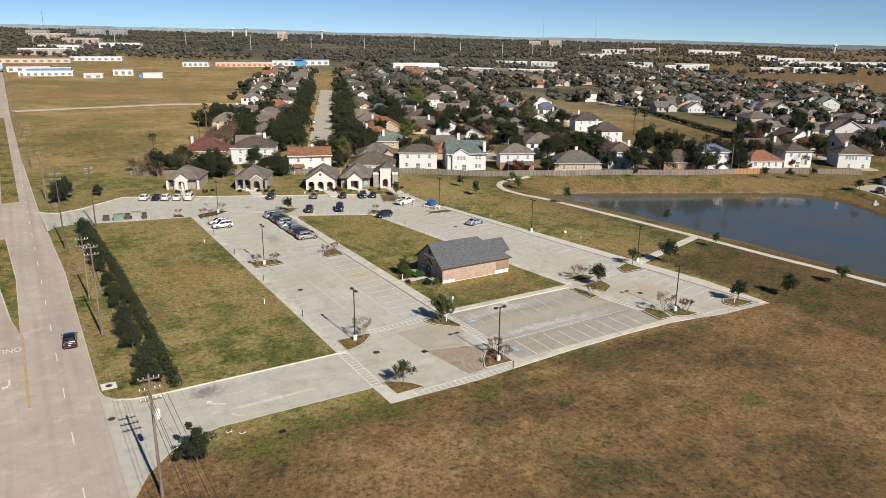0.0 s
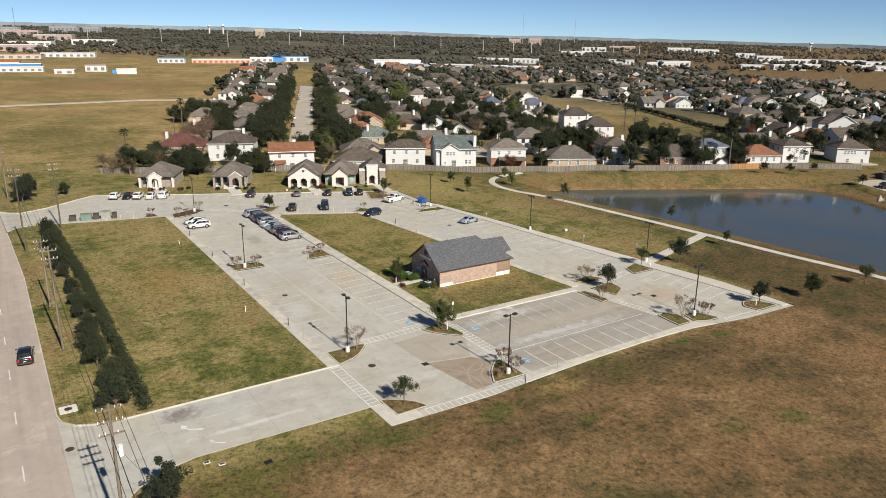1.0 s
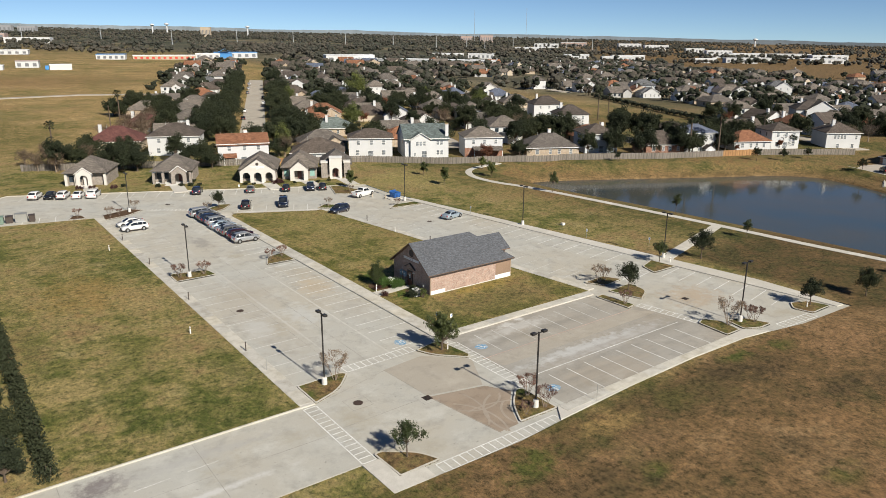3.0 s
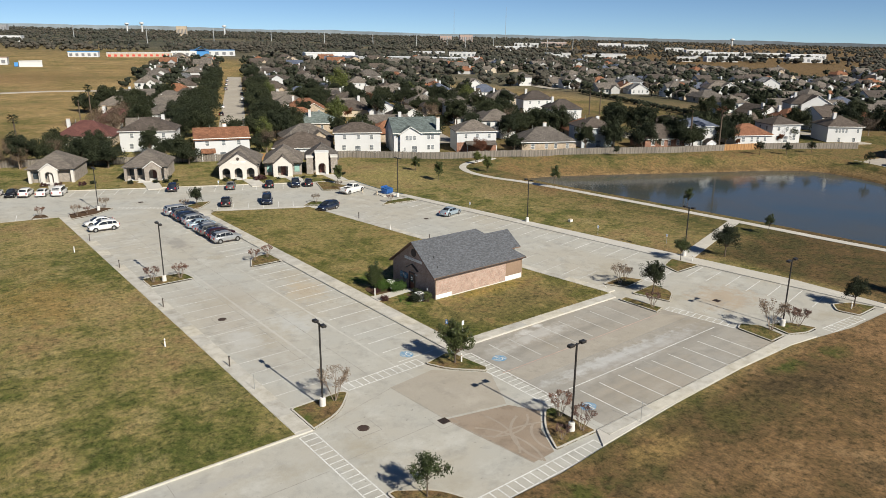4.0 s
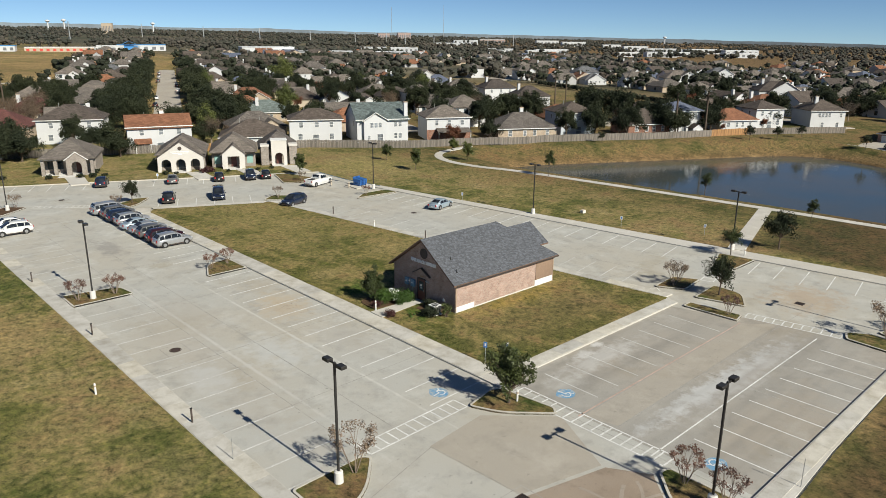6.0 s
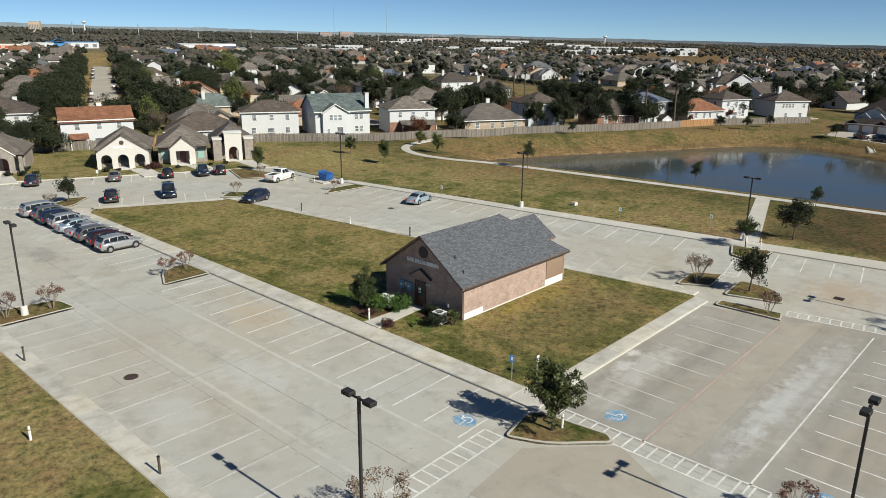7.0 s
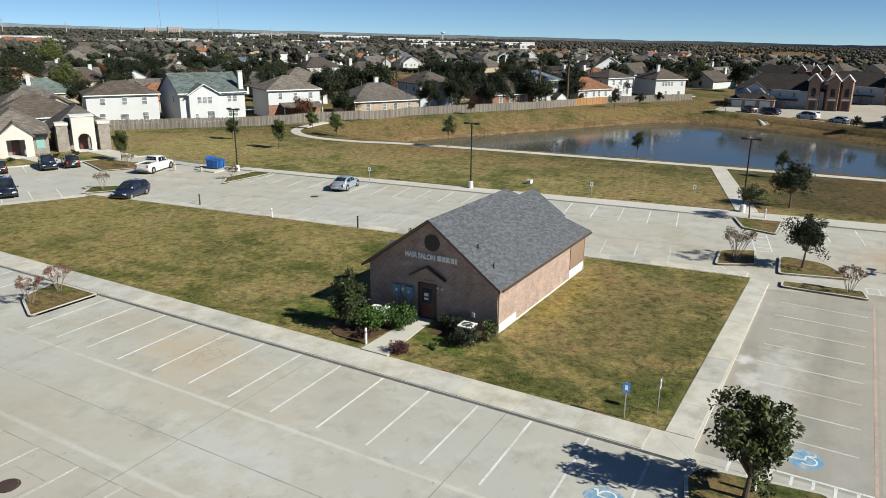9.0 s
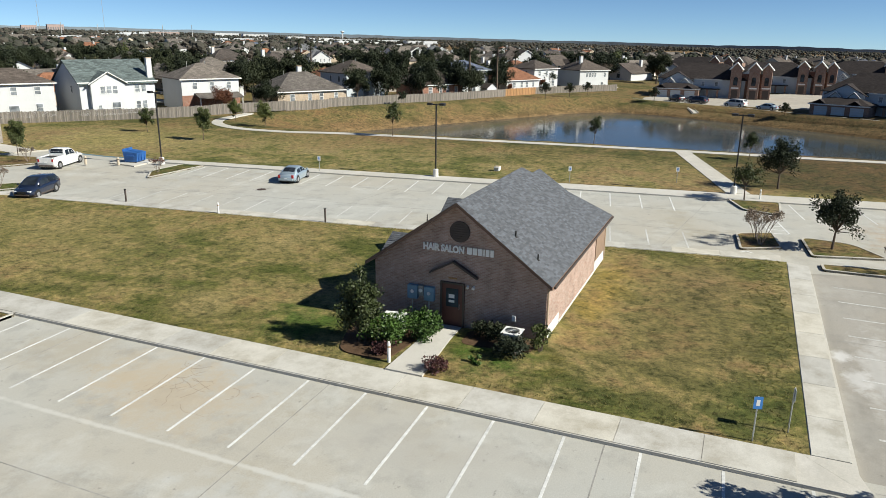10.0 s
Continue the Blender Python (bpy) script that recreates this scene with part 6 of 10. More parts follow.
    for a, b, nm in ((0, 2, "rear_window"), (6, 4, "windscreen")):
        bm = bmesh.new()
        rows = []
        for u in ((0.30, 0.62, 0.95) if nm == "rear_window" else (0.06, 0.5, 0.95)):
            k = a + (b - a) * u
            f0 = int(math.floor(k)) if b > a else int(math.ceil(k))
            f1 = f0 + (1 if b > a else -1)
            t = abs(k - f0)
            (xa, za, ka), (xb, zc, kb) = cab[f0], cab[max(0, min(6, f1))]
            x, z, w = xa + (xb - xa) * t, za + (zc - za) * t, hw * (ka + (kb - ka) * t)
            out = -0.012 if nm == "rear_window" else 0.012
            rows.append([bm.verts.new((x + out, y, z + 0.012 + dz)) for y, dz in ((-w * 0.80, 0.0), (0.0, 0.02), (w * 0.80, 0.0))])
        for p_, q_ in zip(rows, rows[1:]):
            for c in range(2):
                bm.faces.new((p_[c], p_[c + 1], q_[c + 1], q_[c]))
        bmesh.ops.recalc_face_normals(bm, faces=bm.faces)
        part(nm, bm, CARGLASS, o, "dark glass")
    part("sill", boxes((-hl + 0.35, -hw * 0.97, 0.24, hl - 0.4, hw * 0.97, 0.40)), TRIM_D if kind == "suv" else paint, o)
    if kind == "pickup":
        part("bed_well", boxes((-hl + 0.12, -hw * 0.76, belt - 0.005, -0.85, hw * 0.76, belt + 0.012)), TYRE, o, "dark open bed")
        for s in (-1, 1):
            part("bed_rail", boxes((-hl + 0.05, s * hw * 0.86 - 0.07, belt - 0.02, -0.75, s * hw * 0.86 + 0.07, belt + 0.14)), paint, o)
        part("tailgate", boxes((-hl - 0.01, -hw * 0.8, belt - 0.45, -hl + 0.08, hw * 0.8, belt + 0.13)), paint, o)
    # wheels
    r = 0.39 if kind == "pickup" else 0.35
    wx = (-hl + 0.95, hl - 0.92)
    for x in wx:
        for s in (-1, 1):
            bm = bmesh.new()
            y = s * (hw - 0.10)
            tube(bm, (x, y - 0.115, r), (x, y + 0.115, r), r, r, 18)
            wh = part("wheel", bm, TYRE, o)
            bm = bmesh.new()
            tube(bm, (x, y + s * 0.10, r), (x, y + s * 0.125, r), r * 0.64, r * 0.58, 12)
            part("rim", bm, RIM, wh)
            bm = bmesh.new()
            tube(bm, (x, s * (hw - 0.02), r + 0.02), (x, s * (hw + 0.006), r + 0.02), r + 0.07, r + 0.05, 18)
            part("wheel_arch", bm, BLACKMETAL, o)
    # lamps, bumpers, mirrors, plates
    for s in (-1, 1):
        part("headlight", soft(boxes((hl - 0.34, s * hw * 0.66 - 0.16, bon - 0.36, hl - 0.03, s * hw * 0.66 + 0.16, bon - 0.22)), 0.03), LAMPCLEAR, o)
        part("tail_light", soft(boxes((-hl - 0.015, s * hw * 0.74 - 0.11, belt - 0.34, -hl + 0.1, s * hw * 0.74 + 0.11, belt - 0.02)), 0.02), LAMPRED, o)
        part("mirror", soft(boxes((x3 - 0.35, s * (hw + 0.06) - 0.09, belt - 0.02, x3 - 0.2, s * (hw + 0.06) + 0.09, belt + 0.13)), 0.03), paint, o)
    for q in ((-hl - 0.03, -hw * 0.78, 0.36, -hl + 0.1, hw * 0.78, 0.52), (hl - 0.12, -hw * 0.66, 0.34, hl + 0.02, hw * 0.66, 0.46)):
        part("bumper", soft(boxes(q), 0.03), TRIM_D if kind in ("suv", "pickup") else paint, o)
    part("grille", boxes((hl - 0.06, -hw * 0.42, bon - 0.42, hl + 0.005, hw * 0.42, bon - 0.27)), BLACKMETAL, o)
    part("plate", boxes((-hl - 0.04, -0.15, belt - 0.42, -hl - 0.016, 0.15, belt - 0.30)), SIGNWHITE, o, "plain pale plate")
    part("underside", boxes((-hl + 0.2, -hw * 0.7, 0.19, hl - 0.2, hw * 0.7, 0.26)), BLACKMETAL, o)
    return o


P_WHITE = paint_mat("white_car_paint", (0.64, 0.64, 0.63))
P_SILVER = paint_mat("silver_car_paint", (0.42, 0.43, 0.44), 0.28, 0.55)
P_ICE = paint_mat("ice_blue_silver_paint", (0.38, 0.46, 0.52), 0.28, 0.45)
P_NAVY = paint_mat("navy_car_paint", (0.012, 0.018, 0.038))
P_BLACK = paint_mat("black_car_paint", (0.012, 0.012, 0.014))
P_GREY = paint_mat("grey_car_paint", (0.14, 0.14, 0.14), 0.28, 0.4)
P_RED = paint_mat("maroon_car_paint", (0.032, 0.010, 0.013))
P_BLUE = paint_mat("mid_blue_car_paint", (0.035, 0.075, 0.17))

# a close row beside the central lawn
ROW = [("suv", P_SILVER, "silver"), ("suv", P_RED, "dark maroon"), ("suv", P_GREY, "charcoal"), ("sedan", P_SILVER, "silver"), ("sedan", P_ICE, "pale silver"), ("suv", P_SILVER, "silver"), ("suv", P_NAVY, "navy"), ("suv", P_GREY, "charcoal"), ("van", P_SILVER, "silver")]
for i, (k, p, c) in enumerate(ROW):
    vehicle(k, p, f"{c} {'minivan' if k == 'van' else 'hatchback' if k == 'hatch' else k} parked in a close row on concrete", pose(-9.9 + 0.15 * (i % 2), 40.55 + i * 2.72, 0, 0, 0, 0 if i % 3 else 1.5))
vehicle("suv", P_WHITE, "white suv parked beside the west walk", pose(-23.4, 58.8, 0, 0, 0, 180))
vehicle("sedan", P_WHITE, "white sedan parked beside the west walk", pose(-23.2, 62.6, 0, 0, 0, 181))


def north(u, v):
    """A place in the north lot: u along the kerb from its west end, v back from the kerb."""
    p = n0 + NU * u - NV * v
    return p.x, p.y


A_N = math.degrees(math.atan2(NV.y, NV.x))
for u, v, k, p, lab, turn in ((6.6, 3.0, "suv", P_WHITE, "white suv parked before the west office", 0), (9.6, 3.0, "sedan", P_BLACK, "black sedan parked before the west office", 180), (12.2, 3.2, "suv", P_WHITE, "white suv parked before the west office", 0),
                              (15.2, 3.2, "sedan", P_WHITE, "white sedan parked before the west office", 0), (18.2, 3.0, "van", P_WHITE, "white van parked before the west office", 0),
                              (39.6, 3.0, "suv", P_NAVY, "dark suv parked by the second office", 0), (51.0, 3.0, "sedan", P_GREY, "grey sedan parked by the arched office", 0), (58.8, 3.0, "hatch", P_BLACK, "black hatchback parked by the office", 0),
                              (64.2, 3.0, "suv", P_NAVY, "dark navy suv parked by the office", 180), (66.9, 2.8, "hatch", P_BLACK, "black hatchback parked by the office", 0)):
    x, y = north(u, v)
    vehicle(k, p, lab, pose(x, y, 0, 0, 0, A_N + turn))
vehicle("suv", P_BLACK, "black suv parked across the north aisle", pose(-0.4, 64.2, 0, 0, 0, A_N))
vehicle("van", P_NAVY, "dark navy van parked across the north aisle", pose(6.6, 61.6, 0, 0, 0, A_N + 180))
vehicle("pickup", P_WHITE, "white crew-cab pickup parked by the grass", pose(24.6, 60.2, 0, 0, 0, 20))
vehicle("suv", P_NAVY, "dark navy large suv standing in the lane", pose(13.2, 49.8, 0, 0, 0, 200))
vehicle("sedan", P_ICE, "pale silver-blue sedan parked by the east walk", pose(28.9, 33.4, 0, 0, 0, 14))
vehicle("suv", P_BLACK, "black suv on the concrete road", pose(-59.2, 4.4, 0, 0, 0, 85.5))

# blue skip beside the east lamp
o = thing("dumpster", "blue steel dumpster with open lid on a concrete pad", "dumpster", m=pose(29.4, 54.6, 0.13, 0, 0, 12) @ Matrix.Diagonal((0.9, 0.9, 0.85, 1)))
bm = bmesh.new()
loft(bm, [[(-0.95, -0.8, 0.12), (0.95, -0.8, 0.12), (0.95, 0.8, 0.12), (-0.95, 0.8, 0.12)], [(-1.0, -0.95, 1.25), (1.0, -0.95, 1.25), (1.0, 0.95, 1.45), (-1.0, 0.95, 1.45)]])
part("bin", bm, BLUESTEEL, o)
part("lid", boxes((-1.0, 0.9, 1.45, 1.0, 0.97, 1.72)), BLUESTEEL, o, "lid swung up and back")
for x in (-0.6, 0.0, 0.6):
    part("rib", boxes((x - 0.05, -0.96, 0.2, x + 0.05, -0.86, 1.2)), BLUESTEEL, o)
for s in (-1, 1):
    part("fork_pocket", boxes((s * 1.0 - 0.09, -0.55, 0.75, s * 1.0 + 0.09, 0.55, 0.95)), BLUESTEEL, o)
    part("foot", boxes((s * 0.8 - 0.08, -0.7, 0, s * 0.8 + 0.08, 0.7, 0.12)), BLACKMETAL, o)
slab("dumpster_pad", [(27.2, 52.6), (31.0, 53.0), (31.2, 56.6), (27.6, 56.6)], "pale concrete pad under the dumpster", 0.13)
for x, y, h in ((25.6, 57.8, 0.9), (27.0, 54.6, 0.8)):
    bollard(pose(x, y, KERB), "small cream hydrant-like stub post", SIDING_B, h, 0.14)

# service boxes by the second driveway
for x, y, w, h, mat, lab in ((-42.9, 77.6, 2.2, 1.35, GREENPLASTIC, "pale green service box"), (-39.0, 77.0, 2.0, 1.6, METALGREY, "open grey steel waste bin"), (-45.5, 78.4, 1.3, 1.1, TRIM_D, "dark brown waste bin"), (-40.9, 77.6, 1.2, 1.2, TRIM_D, "dark brown waste bin"), (-37.3, 76.6, 1.0, 1.2, TRIM_D, "dark brown waste bin")):
    o = thing("waste_container", lab + " beside the second driveway", "container", "containers by the driveway", m=pose(x, y, 0.0, 0, 0, -10))
    part("body", soft(boxes((-w / 2, -0.7, 0, w / 2, 0.7, h)), 0.04), mat, o)
    part("lid", boxes((-w / 2 - 0.03, -0.73, h, w / 2 + 0.03, 0.73, h + 0.07)), mat, o)
    for i in range(3):
        part("rib", boxes((-w / 2 + w * (i + 0.5) / 3 - 0.04, -0.75, 0.1, -w / 2 + w * (i + 0.5) / 3 + 0.04, -0.701, h - 0.1)), mat, o)

# ---- trees and shrubs ----
def leaves(bm, centres, per, spread, size, rng, flat=0.0):
    """Small pointed leaves scattered round each centre."""
    for c, r in centres:
        for _ in range(per):
            while True:
                d = Vector((rng.uniform(-1, 1), rng.uniform(-1, 1), rng.uniform(-1, 1)))
                if 0.05 < d.length < 1:
                    break
            p = Vector(c) + d * r * spread
            a = Vector((rng.gauss(0, 1), rng.gauss(0, 1), rng.gauss(0, 1) * (1 - flat))).normalized()
            b = a.cross(Vector((rng.gauss(0, 1), rng.gauss(0, 1), rng.gauss(0, 1)))).normalized()
            s = size * rng.uniform(0.6, 1.35)
            bm.faces.new([bm.verts.new(p + a * s), bm.verts.new(p + b * s * 0.5), bm.verts.new(p - a * s), bm.verts.new(p - b * s * 0.5)])


def limbs(bm, base, tips, r, rng, forks=3):
    """Tapered limbs from the trunk's head to the clump centres."""
    for i, (t, _) in enumerate(tips):
        t = Vector(t)
        mid = Vector(base).lerp(t, 0.5) + Vector((rng.uniform(-.1, .1), rng.uniform(-.1, .1), rng.uniform(0, .15))) * (t - Vector(base)).length
        tube(bm, base, mid, r, r * 0.6, 5, False)
        tube(bm, mid, t, r * 0.6, r * 0.2, 5, False)


def tree(name, label, h, cr, stem, clumps, per, leaf, mat, seed, group, category="tree", r=0.09, squash=1.0, bark=None, clump_r=0.34, lean=0.0):
    """A tree: trunk with limbs, and a crown of many leaves in uneven clumps. h height, cr crown radius, stem bare height."""
    rng = random.Random(seed)
    o = thing(name, label, category, group)
    zc = stem + (h - stem) * 0.5
    hz = (h - stem) * 0.5
    cs = []
    # boughs of uneven reach, with leaf clumps strung along their outer parts
    boughs = max(7, clumps // 6)
    for i in range(boughs):
        a = 2 * math.pi * (i * 0.618 + rng.uniform(-0.08, 0.08))
        e = -0.75 + 1.72 * (i + 0.5) / boughs + rng.uniform(-0.2, 0.2)
        reach = rng.uniform(0.62, 1.18)
        k = math.sqrt(max(0.05, 1 - min(1, abs(e)) ** 2)) * (1.0 - 0.22 * max(0, e))
        for j in range(max(3, clumps // boughs)):
            t = rng.uniform(0.25, 1.0) * reach
            w = rng.gauss(0, 0.14)
            cs.append(((math.cos(a + w) * cr * k * t + lean * e, math.sin(a + w) * cr * k * t, zc + (e * t + rng.gauss(0, 0.07)) * hz * squash), cr * clump_r * rng.uniform(0.55, 1.2)))
    rng.shuffle(cs)
    bm = bmesh.new()
    head = (rng.uniform(-.08, .08) * cr, rng.uniform(-.08, .08) * cr, stem + (h - stem) * 0.12)
    tube(bm, (0, 0, -0.1), head, r * 1.25, r * 0.75, 8)
    limbs(bm, head, cs[: max(6, clumps // 3)], r * 0.55, rng)
    part("trunk", bm, bark or BARK, o)
    bm = bmesh.new()
    leaves(bm, cs, per, 1.0, leaf, rng)
    part("crown", bm, mat, o)
    return o


def shrub(name, label, w, h, n, leaf, mat, seed, group="shrubs", depth=None):
    rng = random.Random(seed)
    o = thing(name, label, "shrub", group)
    d = depth or w
    bm = bmesh.new()
    cs = [((rng.uniform(-.42, .42) * w, rng.uniform(-.42, .42) * d, h * rng.uniform(0.25, 0.78)), min(w, h, d) * 0.3) for _ in range(max(6, n // 60))]
    leaves(bm, cs, 60, 1.0, leaf, rng)
    part("foliage", bm, mat, o)
    bm = bmesh.new()
    for c, _ in cs[:7]:
        tube(bm, (c[0] * 0.25, c[1] * 0.25, -0.05), c, 0.025, 0.01, 5, False)
    part("stem", bm, BARK, o)
    return o


def myrtle(name, label, h, w, seed, mat, per=26):
    """A multi-stemmed winter shrub: bare forking stems with dry seed heads."""
    rng = random.Random(seed)
    o = thing(name, label, "shrub", "bare crape myrtles")
    bm = bmesh.new()
    tips = []
    for s in range(6):
        a = 2 * math.pi * s / 6 + rng.uniform(-.4, .4)
        p = Vector((0.12 * math.cos(a), 0.12 * math.sin(a), -0.05))
        q = p + Vector((math.cos(a) * w * 0.22, math.sin(a) * w * 0.22, h * 0.5))
        tube(bm, p, q, 0.035, 0.024, 5, False)
        for k in range(4):
            b = a + rng.uniform(-1.0, 1.0)
            e = q + Vector((math.cos(b) * w * rng.uniform(.08, .26), math.sin(b) * w * rng.uniform(.08, .26), h * rng.uniform(0.18, 0.36)))
            tube(bm, q, e, 0.02, 0.011, 4, False)
            for _ in range(3):
                c = b + rng.uniform(-1.2, 1.2)
                g = e + Vector((math.cos(c) * w * .1, math.sin(c) * w * .1, h * rng.uniform(0.04, 0.16)))
                tube(bm, e, g, 0.011, 0.005, 3, False)
                tips.append((tuple(g), w * 0.11))
    part("stem", bm, TWIG, o)
    bm = bmesh.new()
    leaves(bm, tips, per // 2, 1.0, 0.065, rng)
    tagged(part("dry_flower", bm, mat, o), kind="stuff")
    return o


def palm(name, label, h, seed):
    rng = random.Random(seed)
    o = thing(name, label, "palm tree", "fan palms")
    part("trunk", tubes(((0, 0, -0.1), (0.1, 0, h * 0.6), 0.24, 0.19), ((0.1, 0, h * 0.6), (0.05, 0.05, h), 0.19, 0.22), seg=8), BARK, o)
    bm = bmesh.new()
    for i in range(46):
        a, e = rng.uniform(0, 2 * math.pi), rng.uniform(-0.9, 1.2)
        d = Vector((math.cos(a) * math.cos(e), math.sin(a) * math.cos(e), math.sin(e)))
        s = Vector((-math.sin(a), math.cos(a), 0))
        root = Vector((0.05, 0.05, h))
        hub = root + d * rng.uniform(0.7, 1.1)
        tube(bm, root, hub, 0.025, 0.018, 3, False)
        for k in range(7):
            g = (k - 3) * 0.28
            t = hub + (d * math.cos(g) + s * math.sin(g)) * 0.85 + Vector((0, 0, -0.22))
            bm.faces.new([bm.verts.new(hub), bm.verts.new(hub.lerp(t, .5) + Vector((0, 0, .05)) + s * .06), bm.verts.new(t), bm.verts.new(hub.lerp(t, .5) - s * .06)])
    part("crown", bm, LEAF_DARK, o)
    return o


def put(ob, x, y, z=KERB, turn=0.0, size=1.0, tall=None):
    return copy_thing(ob, pose(x, y, z, 0, 0, turn) @ Matrix.Diagonal((size, size, tall or size, 1)))


def spot(ob, x, y, z=KERB, turn=0.0, size=1.0):
    ob.matrix_basis = pose(x, y, z, 0, 0, turn) @ Matrix.Diagonal((size, size, size, 1))
    return ob


def blades(name, region, count, seed, label, z=KERB + 0.03, tall=(0.03, 0.075)):
    """Loose grass blades in tufts over a stretch of lawn."""
    rg = np.random.RandomState(seed)
    x0, x1, y0, y1, ok = region
    tufts = count // 6
    cx, cy = rg.uniform(x0, x1, tufts), rg.uniform(y0, y1, tufts)
    keep = np.array([ok(a, b) for a, b in zip(cx, cy)])
    cx, cy = np.repeat(cx[keep], 6), np.repeat(cy[keep], 6)
    n = len(cx)
    cx, cy = cx + rg.normal(0, 0.04, n), cy + rg.normal(0, 0.04, n)
    a = rg.uniform(0, 2 * np.pi, n)
    h = rg.uniform(tall[0], tall[1], n)
    lean = rg.uniform(0.2, 1.0, n) * h
    w = rg.uniform(0.008, 0.018, n)
    b = a + rg.uniform(-1, 1, n)
    V = np.empty((n, 3, 3))
    V[:, 0] = np.stack([cx - w * np.sin(a), cy + w * np.cos(a), np.full(n, z)], 1)
    V[:, 1] = np.stack([cx + w * np.sin(a), cy - w * np.cos(a), np.full(n, z)], 1)
    V[:, 2] = np.stack([cx + lean * np.cos(b), cy + lean * np.sin(b), z + h], 1)
    me = bpy.data.meshes.new(name)
    me.from_pydata(V.reshape(-1, 3).tolist(), [], np.arange(3 * n).reshape(-1, 3).tolist())
    me.materials.append(BLADE)
    tagged(new(name, me), label, "grass", "", "stuff")


n_ = Nodes("grass_blade")
BLADE = n_.done(n_.ramp(n_.add("ShaderNodeNewGeometry").outputs["Random Per Island"], [(0.0, (0.09, 0.11, 0.025)), (0.45, (0.17, 0.16, 0.045)), (0.7, (0.19, 0.165, 0.065)), (1.0, (0.235, 0.195, 0.088))]), 0.8, 0.0, 0.2)
in_lawn = lambda x, y: inside(x, y, LAWN) and not (-0.1 < x < 14.7 and -0.1 < y < 9.2) and not (-5.7 < x < 0 and 3.4 < y < 9.0 and not y > 8.6)
thin = random.Random(8)
blades("grass", (-5.6, 19.5, -10.8, 52.0, lambda x, y: in_lawn(x, y) and thin.random() > (y - 12) / 38), 210000, 5, "short winter grass blades, green and straw")

OAKS = "young oaks round the lot"
# the leafy oak nearest the path
spot(tree("oak_tree", "young leafy oak with dense dark green crown on an island", 4.85, 1.78, 0.45, 150, 44, 0.10, LEAF_OAK, 11, OAKS, r=0.10, clump_r=0.22), -8.95, -14.95)
oak_b = spot(tree("oak_tree", "small leafy oak with open crown on an island", 3.7, 1.5, 0.9, 60, 55, 0.08, LEAF_OAK, 12, OAKS, r=0.06, clump_r=0.28), -24.0, -30.6)
oak_c = spot(tree("oak_tree", "staked dark oak on a kerbed island", 4.6, 1.75, 0.8, 90, 60, 0.09, LEAF_DARK, 13, OAKS, r=0.08, clump_r=0.3), 23.8, -14.1)
put(oak_c, 44.9, -11.1, turn=70, size=1.18)
put(oak_b, 38.3, -8.2, turn=30, size=1.0)
put(oak_c, 39.0, -31.9, turn=130, size=0.9)
put(oak_c, 48.6, -34.6, turn=200, size=1.0)
put(oak_b, 62.5, -35.6, turn=20, size=1.1)
young = spot(tree("young_tree", "slender young tree with thin airy crown on the grass", 5.2, 1.25, 1.3, 54, 60, 0.09, LEAF_OAK, 14, "young trees by the pond", r=0.05, clump_r=0.34), 61.0, 38.5)
put(young, 69.0, 11.6, z=ground_z(69.0, 11.6), turn=50, size=0.82)
put(young, 62.0, -8.3, turn=90, size=0.7)
light = spot(tree("young_tree", "small light green tree on the grass", 4.0, 1.35, 0.7, 60, 80, 0.10, LEAF_LIGHT, 15, "young trees by the pond", r=0.05, clump_r=0.34), 61.8, 60.8)
put(light, 66.5, 70.0, turn=40, size=0.85)
sway = spot(tree("young_tree", "thin-crowned young tree by the grass", 4.6, 1.5, 0.7, 60, 80, 0.10, LEAF_OAK, 16, "young trees by the pond", r=0.05, clump_r=0.32), 46.0, 59.2)
put(sway, 48.8, 71.6, turn=75, size=0.8)
put(sway, 26.4, 69.2, turn=15, size=0.95)
put(oak_c, -5.2, 66.6, turn=60, size=0.85)
# dark trees on the far bank of the pond
far_bank = tree("bank_tree", "dark rounded small tree on the far bank", 3.6, 1.3, 0.9, 36, 40, 0.12, LEAF_DARK, 17, "small trees on the far bank", r=0.06)
spot(far_bank, 148.0, 33.5, z=ground_z(148, 33.5))
for x, y, s in ((157, 31.0, 0.95), (153.5, 14.0, 1.0), (142.0, 38.0, 1.1), (137.0, -14.5, 0.9), (106.0, 58.5, 0.8)):
    put(far_bank, x, y, z=ground_z(x, y), turn=x, size=s)

